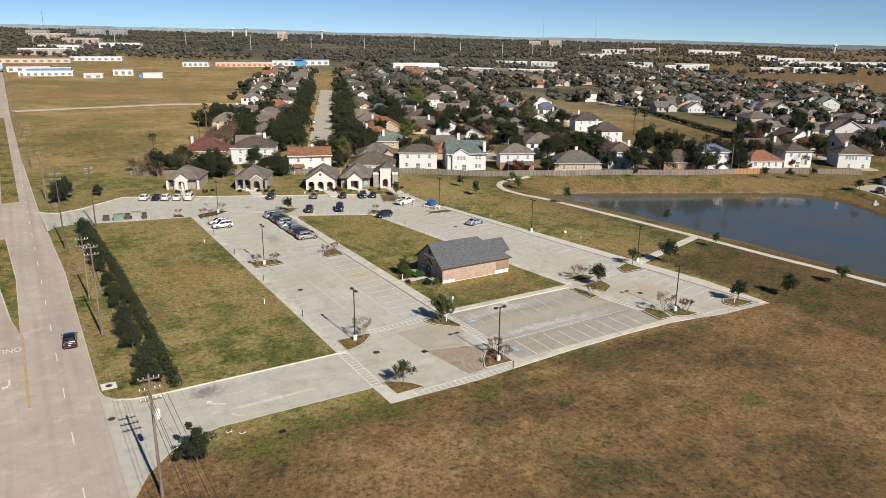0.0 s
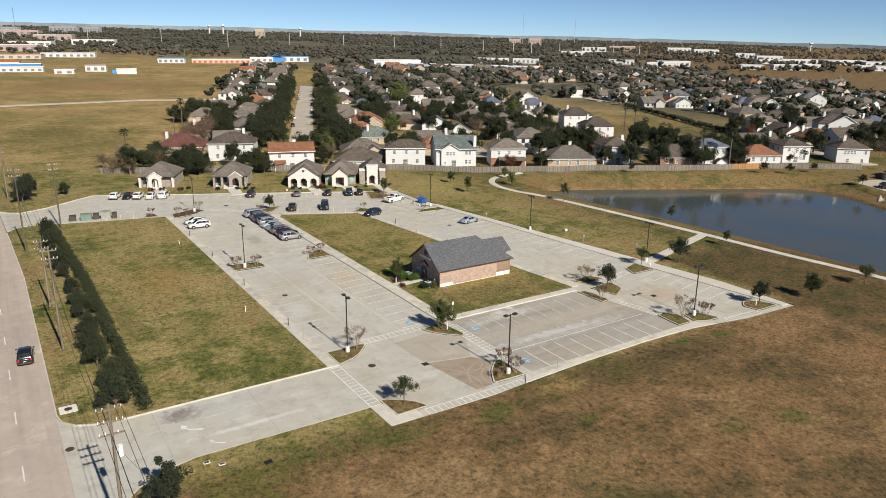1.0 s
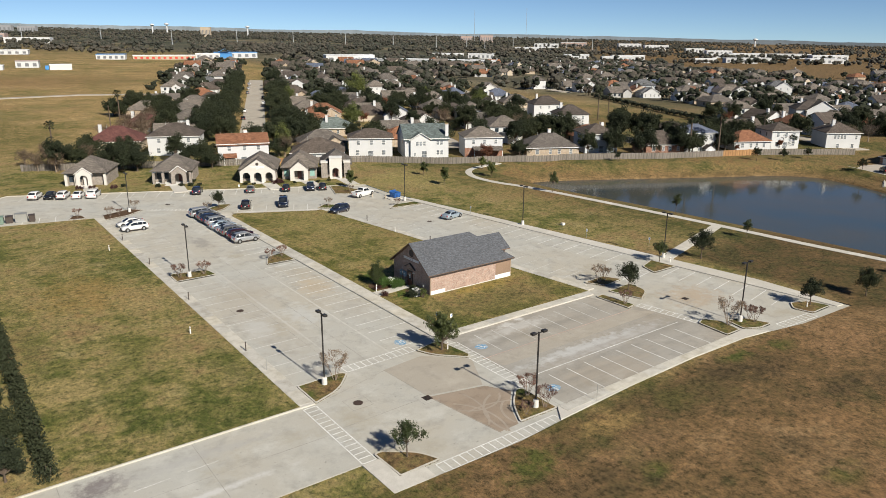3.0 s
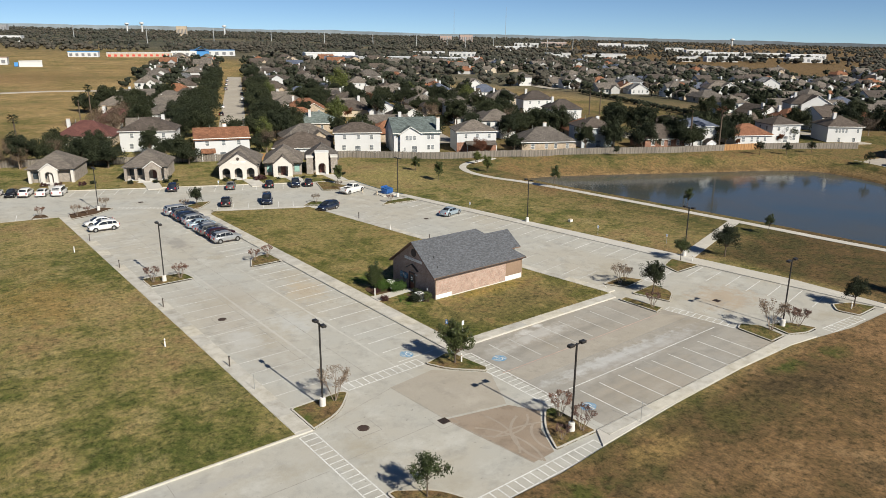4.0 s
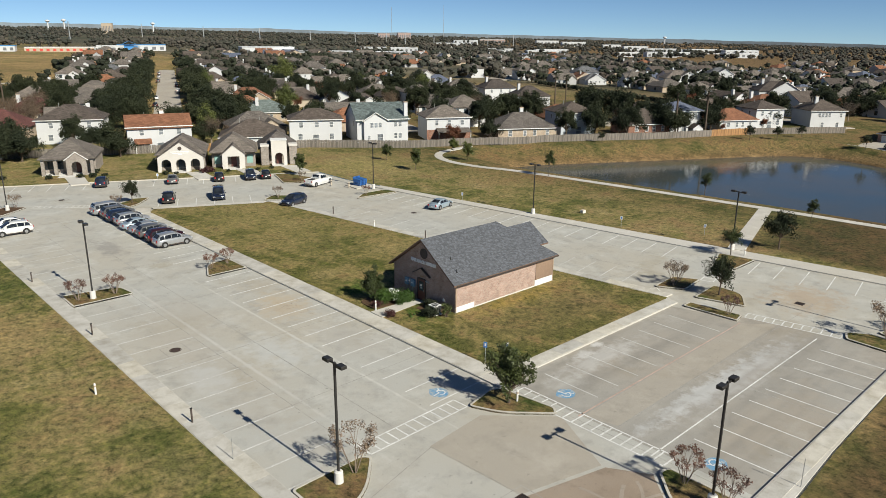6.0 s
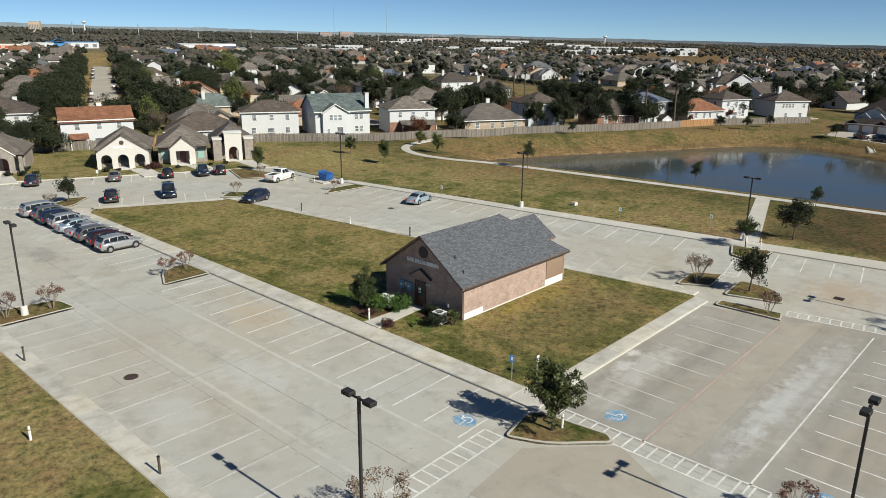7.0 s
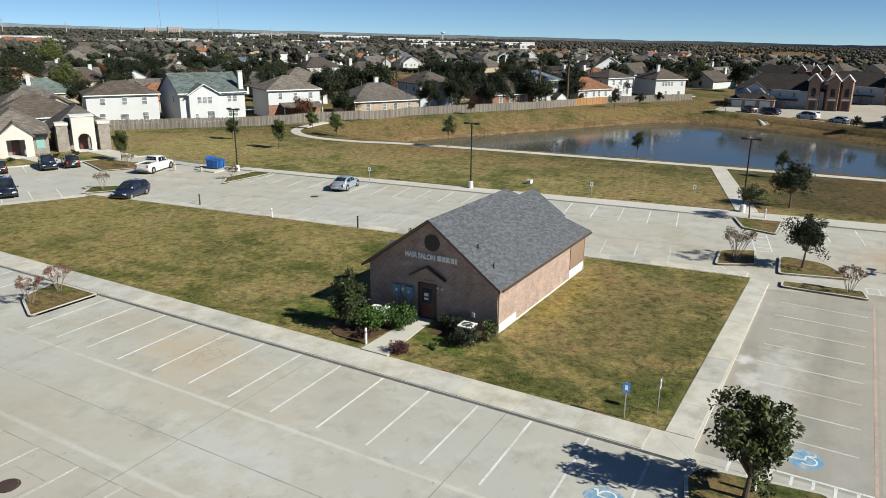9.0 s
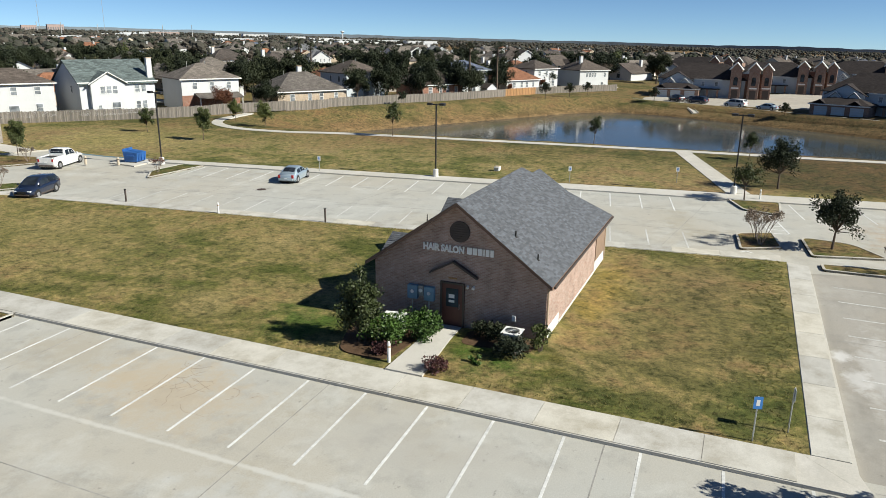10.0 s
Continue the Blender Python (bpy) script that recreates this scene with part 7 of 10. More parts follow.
m1 = spot(myrtle("crape_myrtle", "bare multi-stemmed shrub with dry seed heads", 2.9, 2.4, 21, LEAF_STRAW, 40), -22.2, -14.5)
m2 = spot(myrtle("crape_myrtle", "bare multi-stemmed shrub with reddish seed heads", 2.3, 1.9, 22, LEAF_SEED, 34), -8.4, -28.5, size=0.9)
for x, y, s, src in ((-8.6, -31.2, 0.95, m2), (-11.0, -31.2, 0.6, m2), (-25.1, 27.3, 0.95, m2), (-21.7, 26.9, 0.9, m2), (-10.9, 28.0, 0.8, m2), (-8.6, 28.6, 0.8, m2), (24.0, -29.6, 1.1, m1), (27.6, -30.9, 0.95, m2), (28.0, -29.9, 0.8, m2),
                     (23.0, -9.5, 0.85, m1), (24.6, -9.2, 0.6, m1), (19.3, -17.4, 0.85, m2), (-24.8, 71.2, 0.65, m1), (-19.4, 74.4, 0.65, m1), (-30.0, 74.3, 0.8, m2), (-8.0, 65.2, 0.6, m1), (13.6, 55.2, 0.6, m1), (25.6, 47.8, 0.7, m2), (24.0, 64.6, 0.55, m1), (-23.0, 71.8, 0.6, m2)):
    put(src, x, y, turn=x * 37 % 360, size=s)

# salon planting
spot(tree("holly_tree", "grey-green holly-like tree by the salon front", 3.5, 1.25, 0.05, 130, 60, 0.075, LEAF_OAK, 31, "salon planting", r=0.06, clump_r=0.3), -3.6, 8.0)
spot(shrub("laurel_shrub", "dense glossy green shrub by the salon wall", 2.2, 1.15, 2800, 0.085, LEAF_GREEN, 32, "salon planting"), -1.7, 5.9)
spot(shrub("laurel_shrub", "dense glossy green shrub by the salon wall", 2.0, 1.3, 2600, 0.085, LEAF_GREEN, 33, "salon planting"), -2.9, 7.0)
spot(shrub("low_hedge", "dark clipped shrub below the salon wall", 0.9, 0.95, 2200, 0.06, LEAF_DARK, 34, "salon planting", 2.1), -0.75, 2.35)
spot(shrub("round_shrub", "dark rounded shrub beside the cooling unit", 1.35, 1.1, 1800, 0.065, LEAF_DARK, 35, "salon planting"), -2.3, 0.95)
spot(shrub("dry_shrub", "yellowing upright shrub at the wall corner", 0.7, 1.6, 700, 0.07, LEAF_LIGHT, 36, "salon planting"), -1.2, -0.15)
spot(shrub("purple_shrub", "low purple-leaved shrub by the walk", 0.95, 0.75, 1100, 0.055, LEAF_PURPLE, 37, "salon planting"), -5.0, 3.5)
spot(shrub("purple_shrub", "low reddish-brown shrub in the mulch", 1.0, 0.7, 1000, 0.055, LEAF_PURPLE, 38, "salon planting"), -4.3, 6.4)
spot(shrub("weed_clump", "bright green weed clump on the lawn", 0.8, 0.3, 300, 0.07, LEAF_GREEN, 39, "salon planting"), -3.4, 2.3)

# evergreen by the drive, west hedge and its trees
spot(tree("juniper_tree", "dark dense evergreen leaning beside the driveway", 4.5, 1.8, 0.2, 120, 70, 0.10, LEAF_DARK, 41, "roadside evergreens", r=0.1, clump_r=0.26), -50.6, -35.6)


def hedge():
    rng = random.Random(44)
    o = thing("hedge", "long clipped dark green hedge beside the west lawn", "hedge")
    bm = bmesh.new()
    cs = []
    for i in range(760):
        t = i / 760
        y = -17.2 + t * 91.5
        x = -48.9 - 1.2 * smooth((y - 20) / 60)
        cs.append(((x + rng.uniform(-0.5, 0.5), y, KERB + rng.uniform(0.3, 1.5)), 0.55))
    leaves(bm, cs, 34, 1.0, 0.13, rng)
    tagged(part("foliage", bm, LEAF_DARK, o), kind="stuff")
    bm = bmesh.new()
    for i in range(92):
        y = -17 + i
        x = -48.9 - 1.2 * smooth((y - 20) / 60)
        tube(bm, (x, y, KERB - 0.05), (x + rng.uniform(-.3, .3), y, KERB + 1.2), 0.04, 0.02, 5, False)
    tagged(part("stem", bm, BARK, o), kind="stuff")


hedge()
row = tree("hedgerow_tree", "dark bushy evergreen tree behind the hedge", 4.2, 1.9, 0.3, 80, 90, 0.10, LEAF_DARK, 45, "evergreens behind the hedge", r=0.1)
spot(row, -51.7, -15.0)
rr = random.Random(46)
for y in (-9.5, -2.5, 3.0, 9.0, 15.0, 22.0, 27.5, 36.0, 42.0, 49.0, 57.0, 62.0, 68.5):
    put(row, -51.5 + rr.uniform(-.5, .4), y + rr.uniform(-1, 1), turn=rr.uniform(0, 360), size=rr.uniform(0.65, 1.0))
for x, y, s in ((-53.5, 103.0, 1.5), (-52.2, 107.0, 1.5), (-44.0, 107.5, 0.8), (-51.0, 116.0, 1.0)):
    put(row, x, y, turn=x * 9, size=s)

# neighbourhood trees: a few kinds, copied
WOODS = "neighbourhood trees"
big = [tree("shade_tree", "dense dark live oak among the houses", 8.0, 4.2, 1.2, 80, 120, 0.19, LEAF_DARK, 51, WOODS, r=0.22, clump_r=0.3),
       tree("shade_tree", "broad dark evergreen oak among the houses", 7.0, 4.6, 1.0, 80, 120, 0.20, LEAF_DARK, 52, WOODS, r=0.22, clump_r=0.3),
       tree("shade_tree", "tall dark tree among the houses", 9.5, 3.6, 1.4, 80, 120, 0.19, LEAF_DARK, 53, WOODS, r=0.22, clump_r=0.3)]
bare = tree("bare_tree", "leafless winter tree with fine grey-brown twigs", 7.5, 3.6, 1.6, 80, 60, 0.11, LEAF_BARE, 54, WOODS, r=0.2, bark=TWIG)
rusty = tree("autumn_tree", "rust-red autumn tree among the houses", 6.0, 2.8, 1.2, 60, 80, 0.15, LEAF_RUST, 55, WOODS, r=0.16)
olive = tree("olive_tree", "pale olive-green tree among the houses", 7.5, 3.8, 1.2, 70, 100, 0.18, LEAF_LIGHT, 56, WOODS, r=0.2)
pm = palm("fan_palm", "tall slim fan palm", 9.5, 57)
spot(big[0], -8.0, 126.0)
spot(big[1], -14.0, 143.0)
spot(big[2], 27.5, 127.0)
spot(bare, -25.0, 139.0, size=0.9)
spot(rusty, 76.5, 80.5, size=0.75)
spot(olive, 98.0, 225.0)
put(olive, 139.0, 262.0, turn=60, size=1.7)
put(rusty, 125.0, 212.0, turn=80, size=1.35)
put(bare, 205.0, 36.0, turn=70, size=0.9)
put(bare, 200.0, 40.0, turn=10, size=0.85)
put(bare, 32.3, 117.4, turn=20, size=0.95)
spot(pm, -21.5, 153.0, size=0.95)
for x, y, s in ((16.0, 238.0, 1.15), (4.8, 203.0, 1.0), (178.5, 131.5, 1.15), (182.5, 129.5, 1.05), (132.5, 54.0, 1.2), (141.0, 50.0, 1.22), (175.0, 56.0, 0.95)):
    put(pm, x, y, turn=x * 3, size=s)
for k, x, y, s in ((0, 118.5, 59.5, 0.85), (1, 134.0, 54.2, 0.8), (0, 146.5, 51.3, 0.75), (2, 104.5, 68.5, 0.7), (1, 87.5, 79.0, 0.6), (0, 160.5, 56.0, 0.9), (1, 172.0, 47.0, 0.7), (0, -13.0, 119.0, 1.0), (1, -8.0, 117.5, 0.9), (2, -24.5, 128.5, 0.8), (1, 9.0, 111.0, 0.7), (0, 24.0, 122.0, 0.8), (1, 20.0, 118.5, 0.6), (1, 31.0, 118.5, 0.75), (0, 113.0, 66.0, 0.85), (1, 131.5, 56.5, 0.9), (2, 134.0, 61.0, 0.8), (0, 122.0, 95.0, 1.0), (1, 108.0, 100.0, 1.0), (2, 101.0, 96.0, 0.8), (0, 148.0, 60.0, 0.9), (1, 178.0, 52.0, 0.8), (2, 88.0, 98.0, 0.9),
                   (0, -10.5, 121.0, 0.8), (1, 41.0, 139.0, 1.0), (0, 45.5, 137.5, 0.95), (2, 50.5, 142.0, 0.95), (1, 56.0, 149.5, 0.95), (0, 36.5, 134.0, 0.85), (2, 47.0, 150.0, 1.05), (0, 27.5, 172.0, 1.0), (1, 31.5, 181.0, 1.05), (2, 36.0, 190.0, 1.0), (0, 24.5, 164.0, 0.9), (1, 9.5, 118.5, 0.95), (0, 5.2, 117.0, 0.75), (1, -20.0, 133.5, 0.7), (2, 5.0, 128.0, 0.7), (0, 60.0, 113.0, 0.8), (1, 80.0, 108.0, 0.9), (0, 137.0, 84.0, 1.0), (2, 147.0, 80.0, 0.9), (1, 165.0, 66.0, 0.9), (0, 194.0, 54.0, 0.9), (2, 203.0, 44.0, 0.9)):
    put(big[k], x, y, turn=x * 41 % 360, size=s * (1.2 if x > 70 or y > 122 else 1.0))
for x, y, s in ((-16.0, 137.0, 0.8), (-25.0, 127.5, 0.85), (-28.5, 131.0, 0.8), (12.0, 186.0, 1.2), (16.0, 194.0, 1.2), (10.0, 199.0, 1.0), (20.0, 206.0, 1.2), (25.0, 214.0, 1.1), (18.0, 180.0, 1.0), (12.0, 116.5, 0.5), (36.0, 113.5, 0.7), (117.5, 61.5, 0.6), (157.0, 50.5, 0.75), (190.0, 60.0, 0.8), (-30.0, 141.0, 0.7), (-4.0, 168.0, 1.0), (8.0, 172.0, 1.1), (60.0, 118.0, 0.7)):
    put(bare, x, y, turn=x * 17 % 360, size=s)
for x, y, s in ((92.0, 175.0, 1.0), (168.0, 46.0, 0.6), (150.0, 49.5, 0.45), (55.0, 150.0, 0.8)):
    put(rusty, x, y, turn=x * 23 % 360, size=s)

# ---- houses ----
def hip(bm, x0, y0, x1, y1, z, rise, ov=0.45, th=0.16):
    """A hip roof over a rectangle, with eaves and thickness."""
    x0, y0, x1, y1 = x0 - ov, y0 - ov, x1 + ov, y1 + ov
    w, d = x1 - x0, y1 - y0
    k = min(w, d) / 2
    if w >= d:
        r = [(x0 + k, (y0 + y1) / 2), (x1 - k, (y0 + y1) / 2)]
    else:
        r = [((x0 + x1) / 2, y0 + k), ((x0 + x1) / 2, y1 - k)]
    if (Vector(r[0]) - Vector(r[1])).length < 0.05:
        r[1] = (r[0][0] + 0.05, r[0][1])
    e = [bm.verts.new((x, y, z)) for x, y in ((x0, y0), (x1, y0), (x1, y1), (x0, y1))]
    l = [bm.verts.new((v.co.x, v.co.y, z - th)) for v in e]
    t = [bm.verts.new((x, y, z + rise)) for x, y in r]
    if w >= d:
        fs = [(e[0], e[1], t[1], t[0]), (e[1], e[2], t[1]), (e[2], e[3], t[0], t[1]), (e[3], e[0], t[0])]
    else:
        fs = [(e[0], e[1], t[0]), (e[1], e[2], t[1], t[0]), (e[2], e[3], t[1]), (e[3], e[0], t[0], t[1])]
    for f in fs:
        bm.faces.new(f)
    for i in range(4):
        bm.faces.new((l[i], l[(i + 1) % 4], e[(i + 1) % 4], e[i]))
    bm.faces.new(list(reversed(l)))


def gable(bm, x0, y0, x1, y1, z, rise, along="x", ov=0.45, th=0.16):
    """A gable roof; the ridge runs along x or y."""
    if along == "x":
        m = (y0 + y1) / 2
        k = rise / ((y1 - y0) / 2) * ov
        pts = [(y0 - ov, z - k), (m, z + rise), (y1 + ov, z - k), (y1 + ov, z - k - th), (m, z + rise - th), (y0 - ov, z - k - th)]
        profile(bm, pts, x0 - ov * 0.7, x1 + ov * 0.7, "x")
    else:
        m = (x0 + x1) / 2
        k = rise / ((x1 - x0) / 2) * ov
        pts = [(x0 - ov, z - k), (m, z + rise), (x1 + ov, z - k), (x1 + ov, z - k - th), (m, z + rise - th), (x0 - ov, z - k - th)]
        profile(bm, pts, y0 - ov * 0.7, y1 + ov * 0.7, "y")


def walls(bm, x0, y0, x1, y1, h):
    box(bm, x0, y0, 0, x1, y1, h)


def window(parent, x, y, z, w, h, frame=None, name="window"):
    """A window in a wall that faces -y: frame proud of the wall, pane set back, one mullion."""
    f = frame or TRIM_W
    t = 0.07
    ob = part(name, boxes((x - w / 2, y - 0.05, z, x - w / 2 + t, y - 0.003, z + h), (x + w / 2 - t, y - 0.05, z, x + w / 2, y - 0.003, z + h), (x - w / 2 + t, y - 0.05, z, x + w / 2 - t, y - 0.003, z + t),
                          (x - w / 2 + t, y - 0.05, z + h - t, x + w / 2 - t, y - 0.003, z + h), (x - w / 2 + t, y - 0.045, z + h / 2 - 0.03, x + w / 2 - t, y - 0.004, z + h / 2 + 0.03)), f, parent)
    part("pane", boxes((x - w / 2 + t, y - 0.03, z + t, x + w / 2 - t, y - 0.006, z + h - t)), BLIND, ob)
    return ob


def window_side(parent, x, y, z, w, h, s):
    """The same in a wall that faces along x; s is the side."""
    a, b = (x + 0.003, x + 0.05) if s > 0 else (x - 0.05, x - 0.003)
    c, d = (x + 0.004, x + 0.06) if s > 0 else (x - 0.06, x - 0.004)
    ob = part("window", boxes((a, y - w / 2, z, b, y + w / 2, z + 0.07), (a, y - w / 2, z + h - 0.07, b, y + w / 2, z + h), (a, y - w / 2, z + 0.07, b, y - w / 2 + 0.07, z + h - 0.07), (a, y + w / 2 - 0.07, z + 0.07, b, y + w / 2, z + h - 0.07)), TRIM_W, parent)
    part("pane", boxes((a + (0.0 if s > 0 else 0.01), y - w / 2 + 0.07, z + 0.07, b - 0.015, y + w / 2 - 0.07, z + h - 0.07)), BLIND, ob)


def chimney(parent, x, y, z0, z1, mat):
    c = part("chimney", boxes((x - 0.45, y - 0.35, z0, x + 0.45, y + 0.35, z1)), mat, parent)
    part("chimney_cap", boxes((x - 0.52, y - 0.42, z1, x + 0.52, y + 0.42, z1 + 0.14)), TRIM_T, c)


def house(label, w, d, storeys, roof, wall_mat, roof_mat, front=(), side=(), chim=None, lean=None, cross=None, m=None, group="houses behind the fence", low_mat=None, rise=None, near=True):
    """A house: front wall along x at y = 0, facing -y."""
    o = thing("house", label, "house", group, m=m)
    h = 2.75 * storeys + 0.1
    rise = rise or min(w, d) * 0.28
    bm = bmesh.new()
    if roof == "gable":
        profile(bm, [(0, 0), (d, 0), (d, h), (d / 2, h + rise - 0.2), (0, h)], -w / 2, w / 2, "x")
    else:
        walls(bm, -w / 2, 0, w / 2, d, h)
    part("wall", bm, wall_mat, o)
    if low_mat:
        part("brick_band", boxes((-w / 2 - 0.04, -0.06, 0, w / 2 + 0.04, -0.003, 2.7)), low_mat, o)
    bm = bmesh.new()
    if roof == "gable":
        gable(bm, -w / 2, 0, w / 2, d, h, rise, "x")
    else:
        hip(bm, -w / 2, 0, w / 2, d, h + 0.1, rise)
    rf = part("roof", bm, roof_mat, o)
    if near:
        part("fascia", boxes((-w / 2 - 0.44, -0.5, h - 0.12, w / 2 + 0.44, -0.455, h + 0.06)), TRIM_W, rf, "white fascia board")
        for k, x in enumerate((-w * 0.2, w * 0.12)):
            part("roof_vent", tubes(((x, d * 0.5 + 0.5, h + rise * 0.7), (x, d * 0.5 + 0.5, h + rise + 0.35), 0.06, 0.06), seg=6), METALGREY, rf)
    if cross:
        cx, cw, cd = cross
        bm = bmesh.new()
        profile(bm, [(cx - cw / 2, 0), (cx + cw / 2, 0), (cx + cw / 2, h), (cx, h + cw * 0.28), (cx - cw / 2, h)], -cd, 0.5, "y")
        part("front_bay", bm, wall_mat, o)
        bm = bmesh.new()
        gable(bm, cx - cw / 2, -cd, cx + cw / 2, d * 0.45, h, cw * 0.30, "y")
        cr = part("bay_roof", bm, roof_mat, o)
        bm = bmesh.new()
        for s in (-1, 1):
            q = Vector((cx, -cd - 0.34, h + cw * 0.30))
            e = Vector((cx + s * (cw / 2 + 0.45), -cd - 0.34, h - 0.30))
            tube(bm, q, e, 0.10, 0.10, 4)
        part("barge_board", bm, TRIM_W, cr, "white barge boards")
    for i, (x, z, ww, hh) in enumerate(front):
        yy = -cross[2] if cross and abs(x - cross[0]) < cross[1] / 2 else 0.0
        window(o, x, yy - (0.06 if low_mat and z < 2.7 else 0.0), z, ww, hh)
    for s, y, z, ww, hh in side:
        window_side(o, s * w / 2, y, z, ww, hh, s)
    if chim:
        chimney(o, chim[0], chim[1], 0 if chim[1] > d or abs(chim[0]) >= w / 2 else h, h + rise + chim[2], chim[3])
    if lean:
        lx, lw, ld = lean
        bm = bmesh.new()
        profile(bm, [(-ld, 2.35), (0.02, 3.1), (0.02, 2.9), (-ld, 2.18)], lx - lw / 2, lx + lw / 2, "x")
        part("lean_to_roof", bm, roof_mat, o)
        for s in (-1, 1):
            part("porch_post", boxes((lx + s * (lw / 2 - 0.2) - 0.07, -ld + 0.15, 0, lx + s * (lw / 2 - 0.2) + 0.07, -ld + 0.29, 2.3)), TRIM_W, o)
    return o


F2 = lambda w: ((-w * 0.28, 3.75, 1.0, 1.35), (w * 0.02, 3.75, 1.0, 1.35), (w * 0.3, 3.75, 1.0, 1.35), (-w * 0.3, 0.9, 1.1, 1.45), (w * 0.3, 0.9, 1.1, 1.45), (0.0, 0.15, 1.6, 2.0))
F1 = lambda w: ((-w * 0.3, 0.95, 1.1, 1.45), (-w * 0.05, 0.95, 0.9, 1.45), (w * 0.12, 0.95, 0.9, 1.45), (w * 0.34, 0.95, 0.9, 1.45))
SD = ((-1, 3.0, 3.7, 0.9, 1.3), (-1, 6.5, 3.7, 0.9, 1.3))
house("white two-storey house with rust orange shingle gable roof", 13.2, 8.5, 2, "gable", SIDING, SH_RUST, F2(13.2), chim=(1.0, 4.6, 0.7, TRIM_W), m=pose(18.4, 112.6, 0, 0, 0, -18), lean=(-3.6, 3.5, 2.2), rise=2.3)
house("white two-storey house with brown hip roof", 14.0, 11.0, 2, "hip", SIDING, SH_BROWN, F2(14.0), m=pose(7.2, 137.0, 0, 0, 0, -26))
house("brick house with dull red hip roof", 15.0, 12.0, 1, "hip", BRICKTAN, SH_RED, F1(15.0), chim=(-4.5, 5.0, 0.6, SIDING), m=pose(-5.0, 155.0, 0, 0, 0, -26), rise=4.0)
house("single-storey house with wide brown hip roof behind the offices", 14.0, 12.0, 1, "hip", SIDING, SH_BROWN, F1(14.0), m=pose(35.2, 102.8, 0, 0, 0, -30), rise=3.3)
house("white two-storey house with brown hip roof behind the fence", 12.3, 9.5, 2, "hip", SIDING, SH_BROWN, F2(12.3), side=SD, m=pose(51.6, 102.0, 0, 0, 0, -30), rise=2.2)
house("white two-storey house with grey-green gable roof and front bay", 12.6, 13.5, 2, "gable", SIDING, SH_TEAL, ((-2.9, 3.7, 0.9, 1.3), (-1.9, 3.7, 0.9, 1.3), (-0.9, 3.7, 0.9, 1.3), (3.2, 3.7, 0.9, 1.3), (4.3, 3.7, 0.9, 1.3), (-3.6, 0.9, 0.7, 1.0), (-0.9, 0.3, 1.5, 2.0), (3.2, 0.9, 0.9, 1.4), (4.3, 0.9, 0.9, 1.4)), side=((-1, 4.0, 3.7, 0.9, 1.3),),
      chim=(6.0, 1.2, 0.3, SIDING), cross=(-2.0, 5.6, 0.9), m=pose(64.6, 92.8, 0, 0, 0, -24), rise=3.5)
house("tan and brick two-storey house with taupe hip roof", 11.0, 10.0, 2, "hip", SIDING, SH_TAUPE, ((3.5, 3.75, 0.9, 1.3), (-3.0, 3.75, 0.9, 1.3), (0.2, 3.75, 0.9, 1.3)), m=pose(79.4, 85.4, 0, 0, 0, -28), lean=(1.0, 8.5, 2.6), low_mat=BRICKRED, rise=2.6)
house("single-storey tan brick house with taupe hip roof", 15.5, 11.5, 1, "hip", BRICKTAN, SH_TAUPE, F1(15.5), chim=(0.5, 6.5, 1.1, SIDING), m=pose(95.4, 73.4, 0, 0, 0, -28), rise=3.4)
house("grey-white two-storey house with brown hip roof", 10.0, 11.0, 2, "hip", SIDING_G, SH_BROWN, F2(10.0), side=SD, m=pose(113.0, 71.0, 0, 0, 0, -28), rise=2.6)
house("dark brick single-storey house with brown hip roof", 12.0, 10.0, 1, "hip", BRICKRED, SH_BROWN, F1(12.0), m=pose(127.0, 58.5, 0, 0, 0, -28), rise=3.6)
house("white two-storey house with dark blue-grey roof", 10.5, 9.0, 2, "hip", SIDING, SH_BLUE, F2(10.5), m=pose(140.6, 56.0, 0, 0, 0, -28), rise=2.2)
house("small white single-storey house with rust tile-coloured roof", 12.0, 9.5, 1, "hip", SIDING, SH_RUST, F1(11.0), m=pose(155.0, 47.5, 0, 0, 0, -28), rise=2.9)
house("white two-storey house with brown hip roof by the pond", 9.4, 9.5, 2, "hip", SIDING, SH_BROWN, F2(9.4), side=SD, m=pose(169.8, 45.4, -0.4, 0, 0, -28), rise=2.2)
house("white two-storey house with dark brown roof", 10.4, 11.0, 2, "hip", SIDING, SH_BROWN, ((-2.6, 3.7, 0.8, 1.3), (-1.6, 3.7, 0.8, 1.3), (-0.6, 3.7, 0.8, 1.3), (0.4, 3.7, 0.8, 1.3), (3.9, 3.7, 0.8, 1.3), (-1.5, 0.9, 1.0, 1.4), (3.0, 0.9, 1.0, 1.4)), chim=(-2.0, 4.0, 0.9, SIDING), m=pose(186.4, 35.4, -1.2, 0, 0, -40), rise=3.0)
house("single-storey house with grey-blue hip roof", 15.0, 11.0, 1, "hip", BRICKTAN, SH_TEAL, F1(15.0), chim=(-2.0, 3.0, 1.0, SIDING), m=pose(63.5, 147.0, 0, 0, 0, -26), rise=3.2)
house("white gabled house with solar-blue roof slope", 9.5, 12.0, 1, "gable", SIDING, SH_BLUE, F1(9.5), m=pose(112.0, 170.0, 0, 0, 0, 62), rise=3.4)
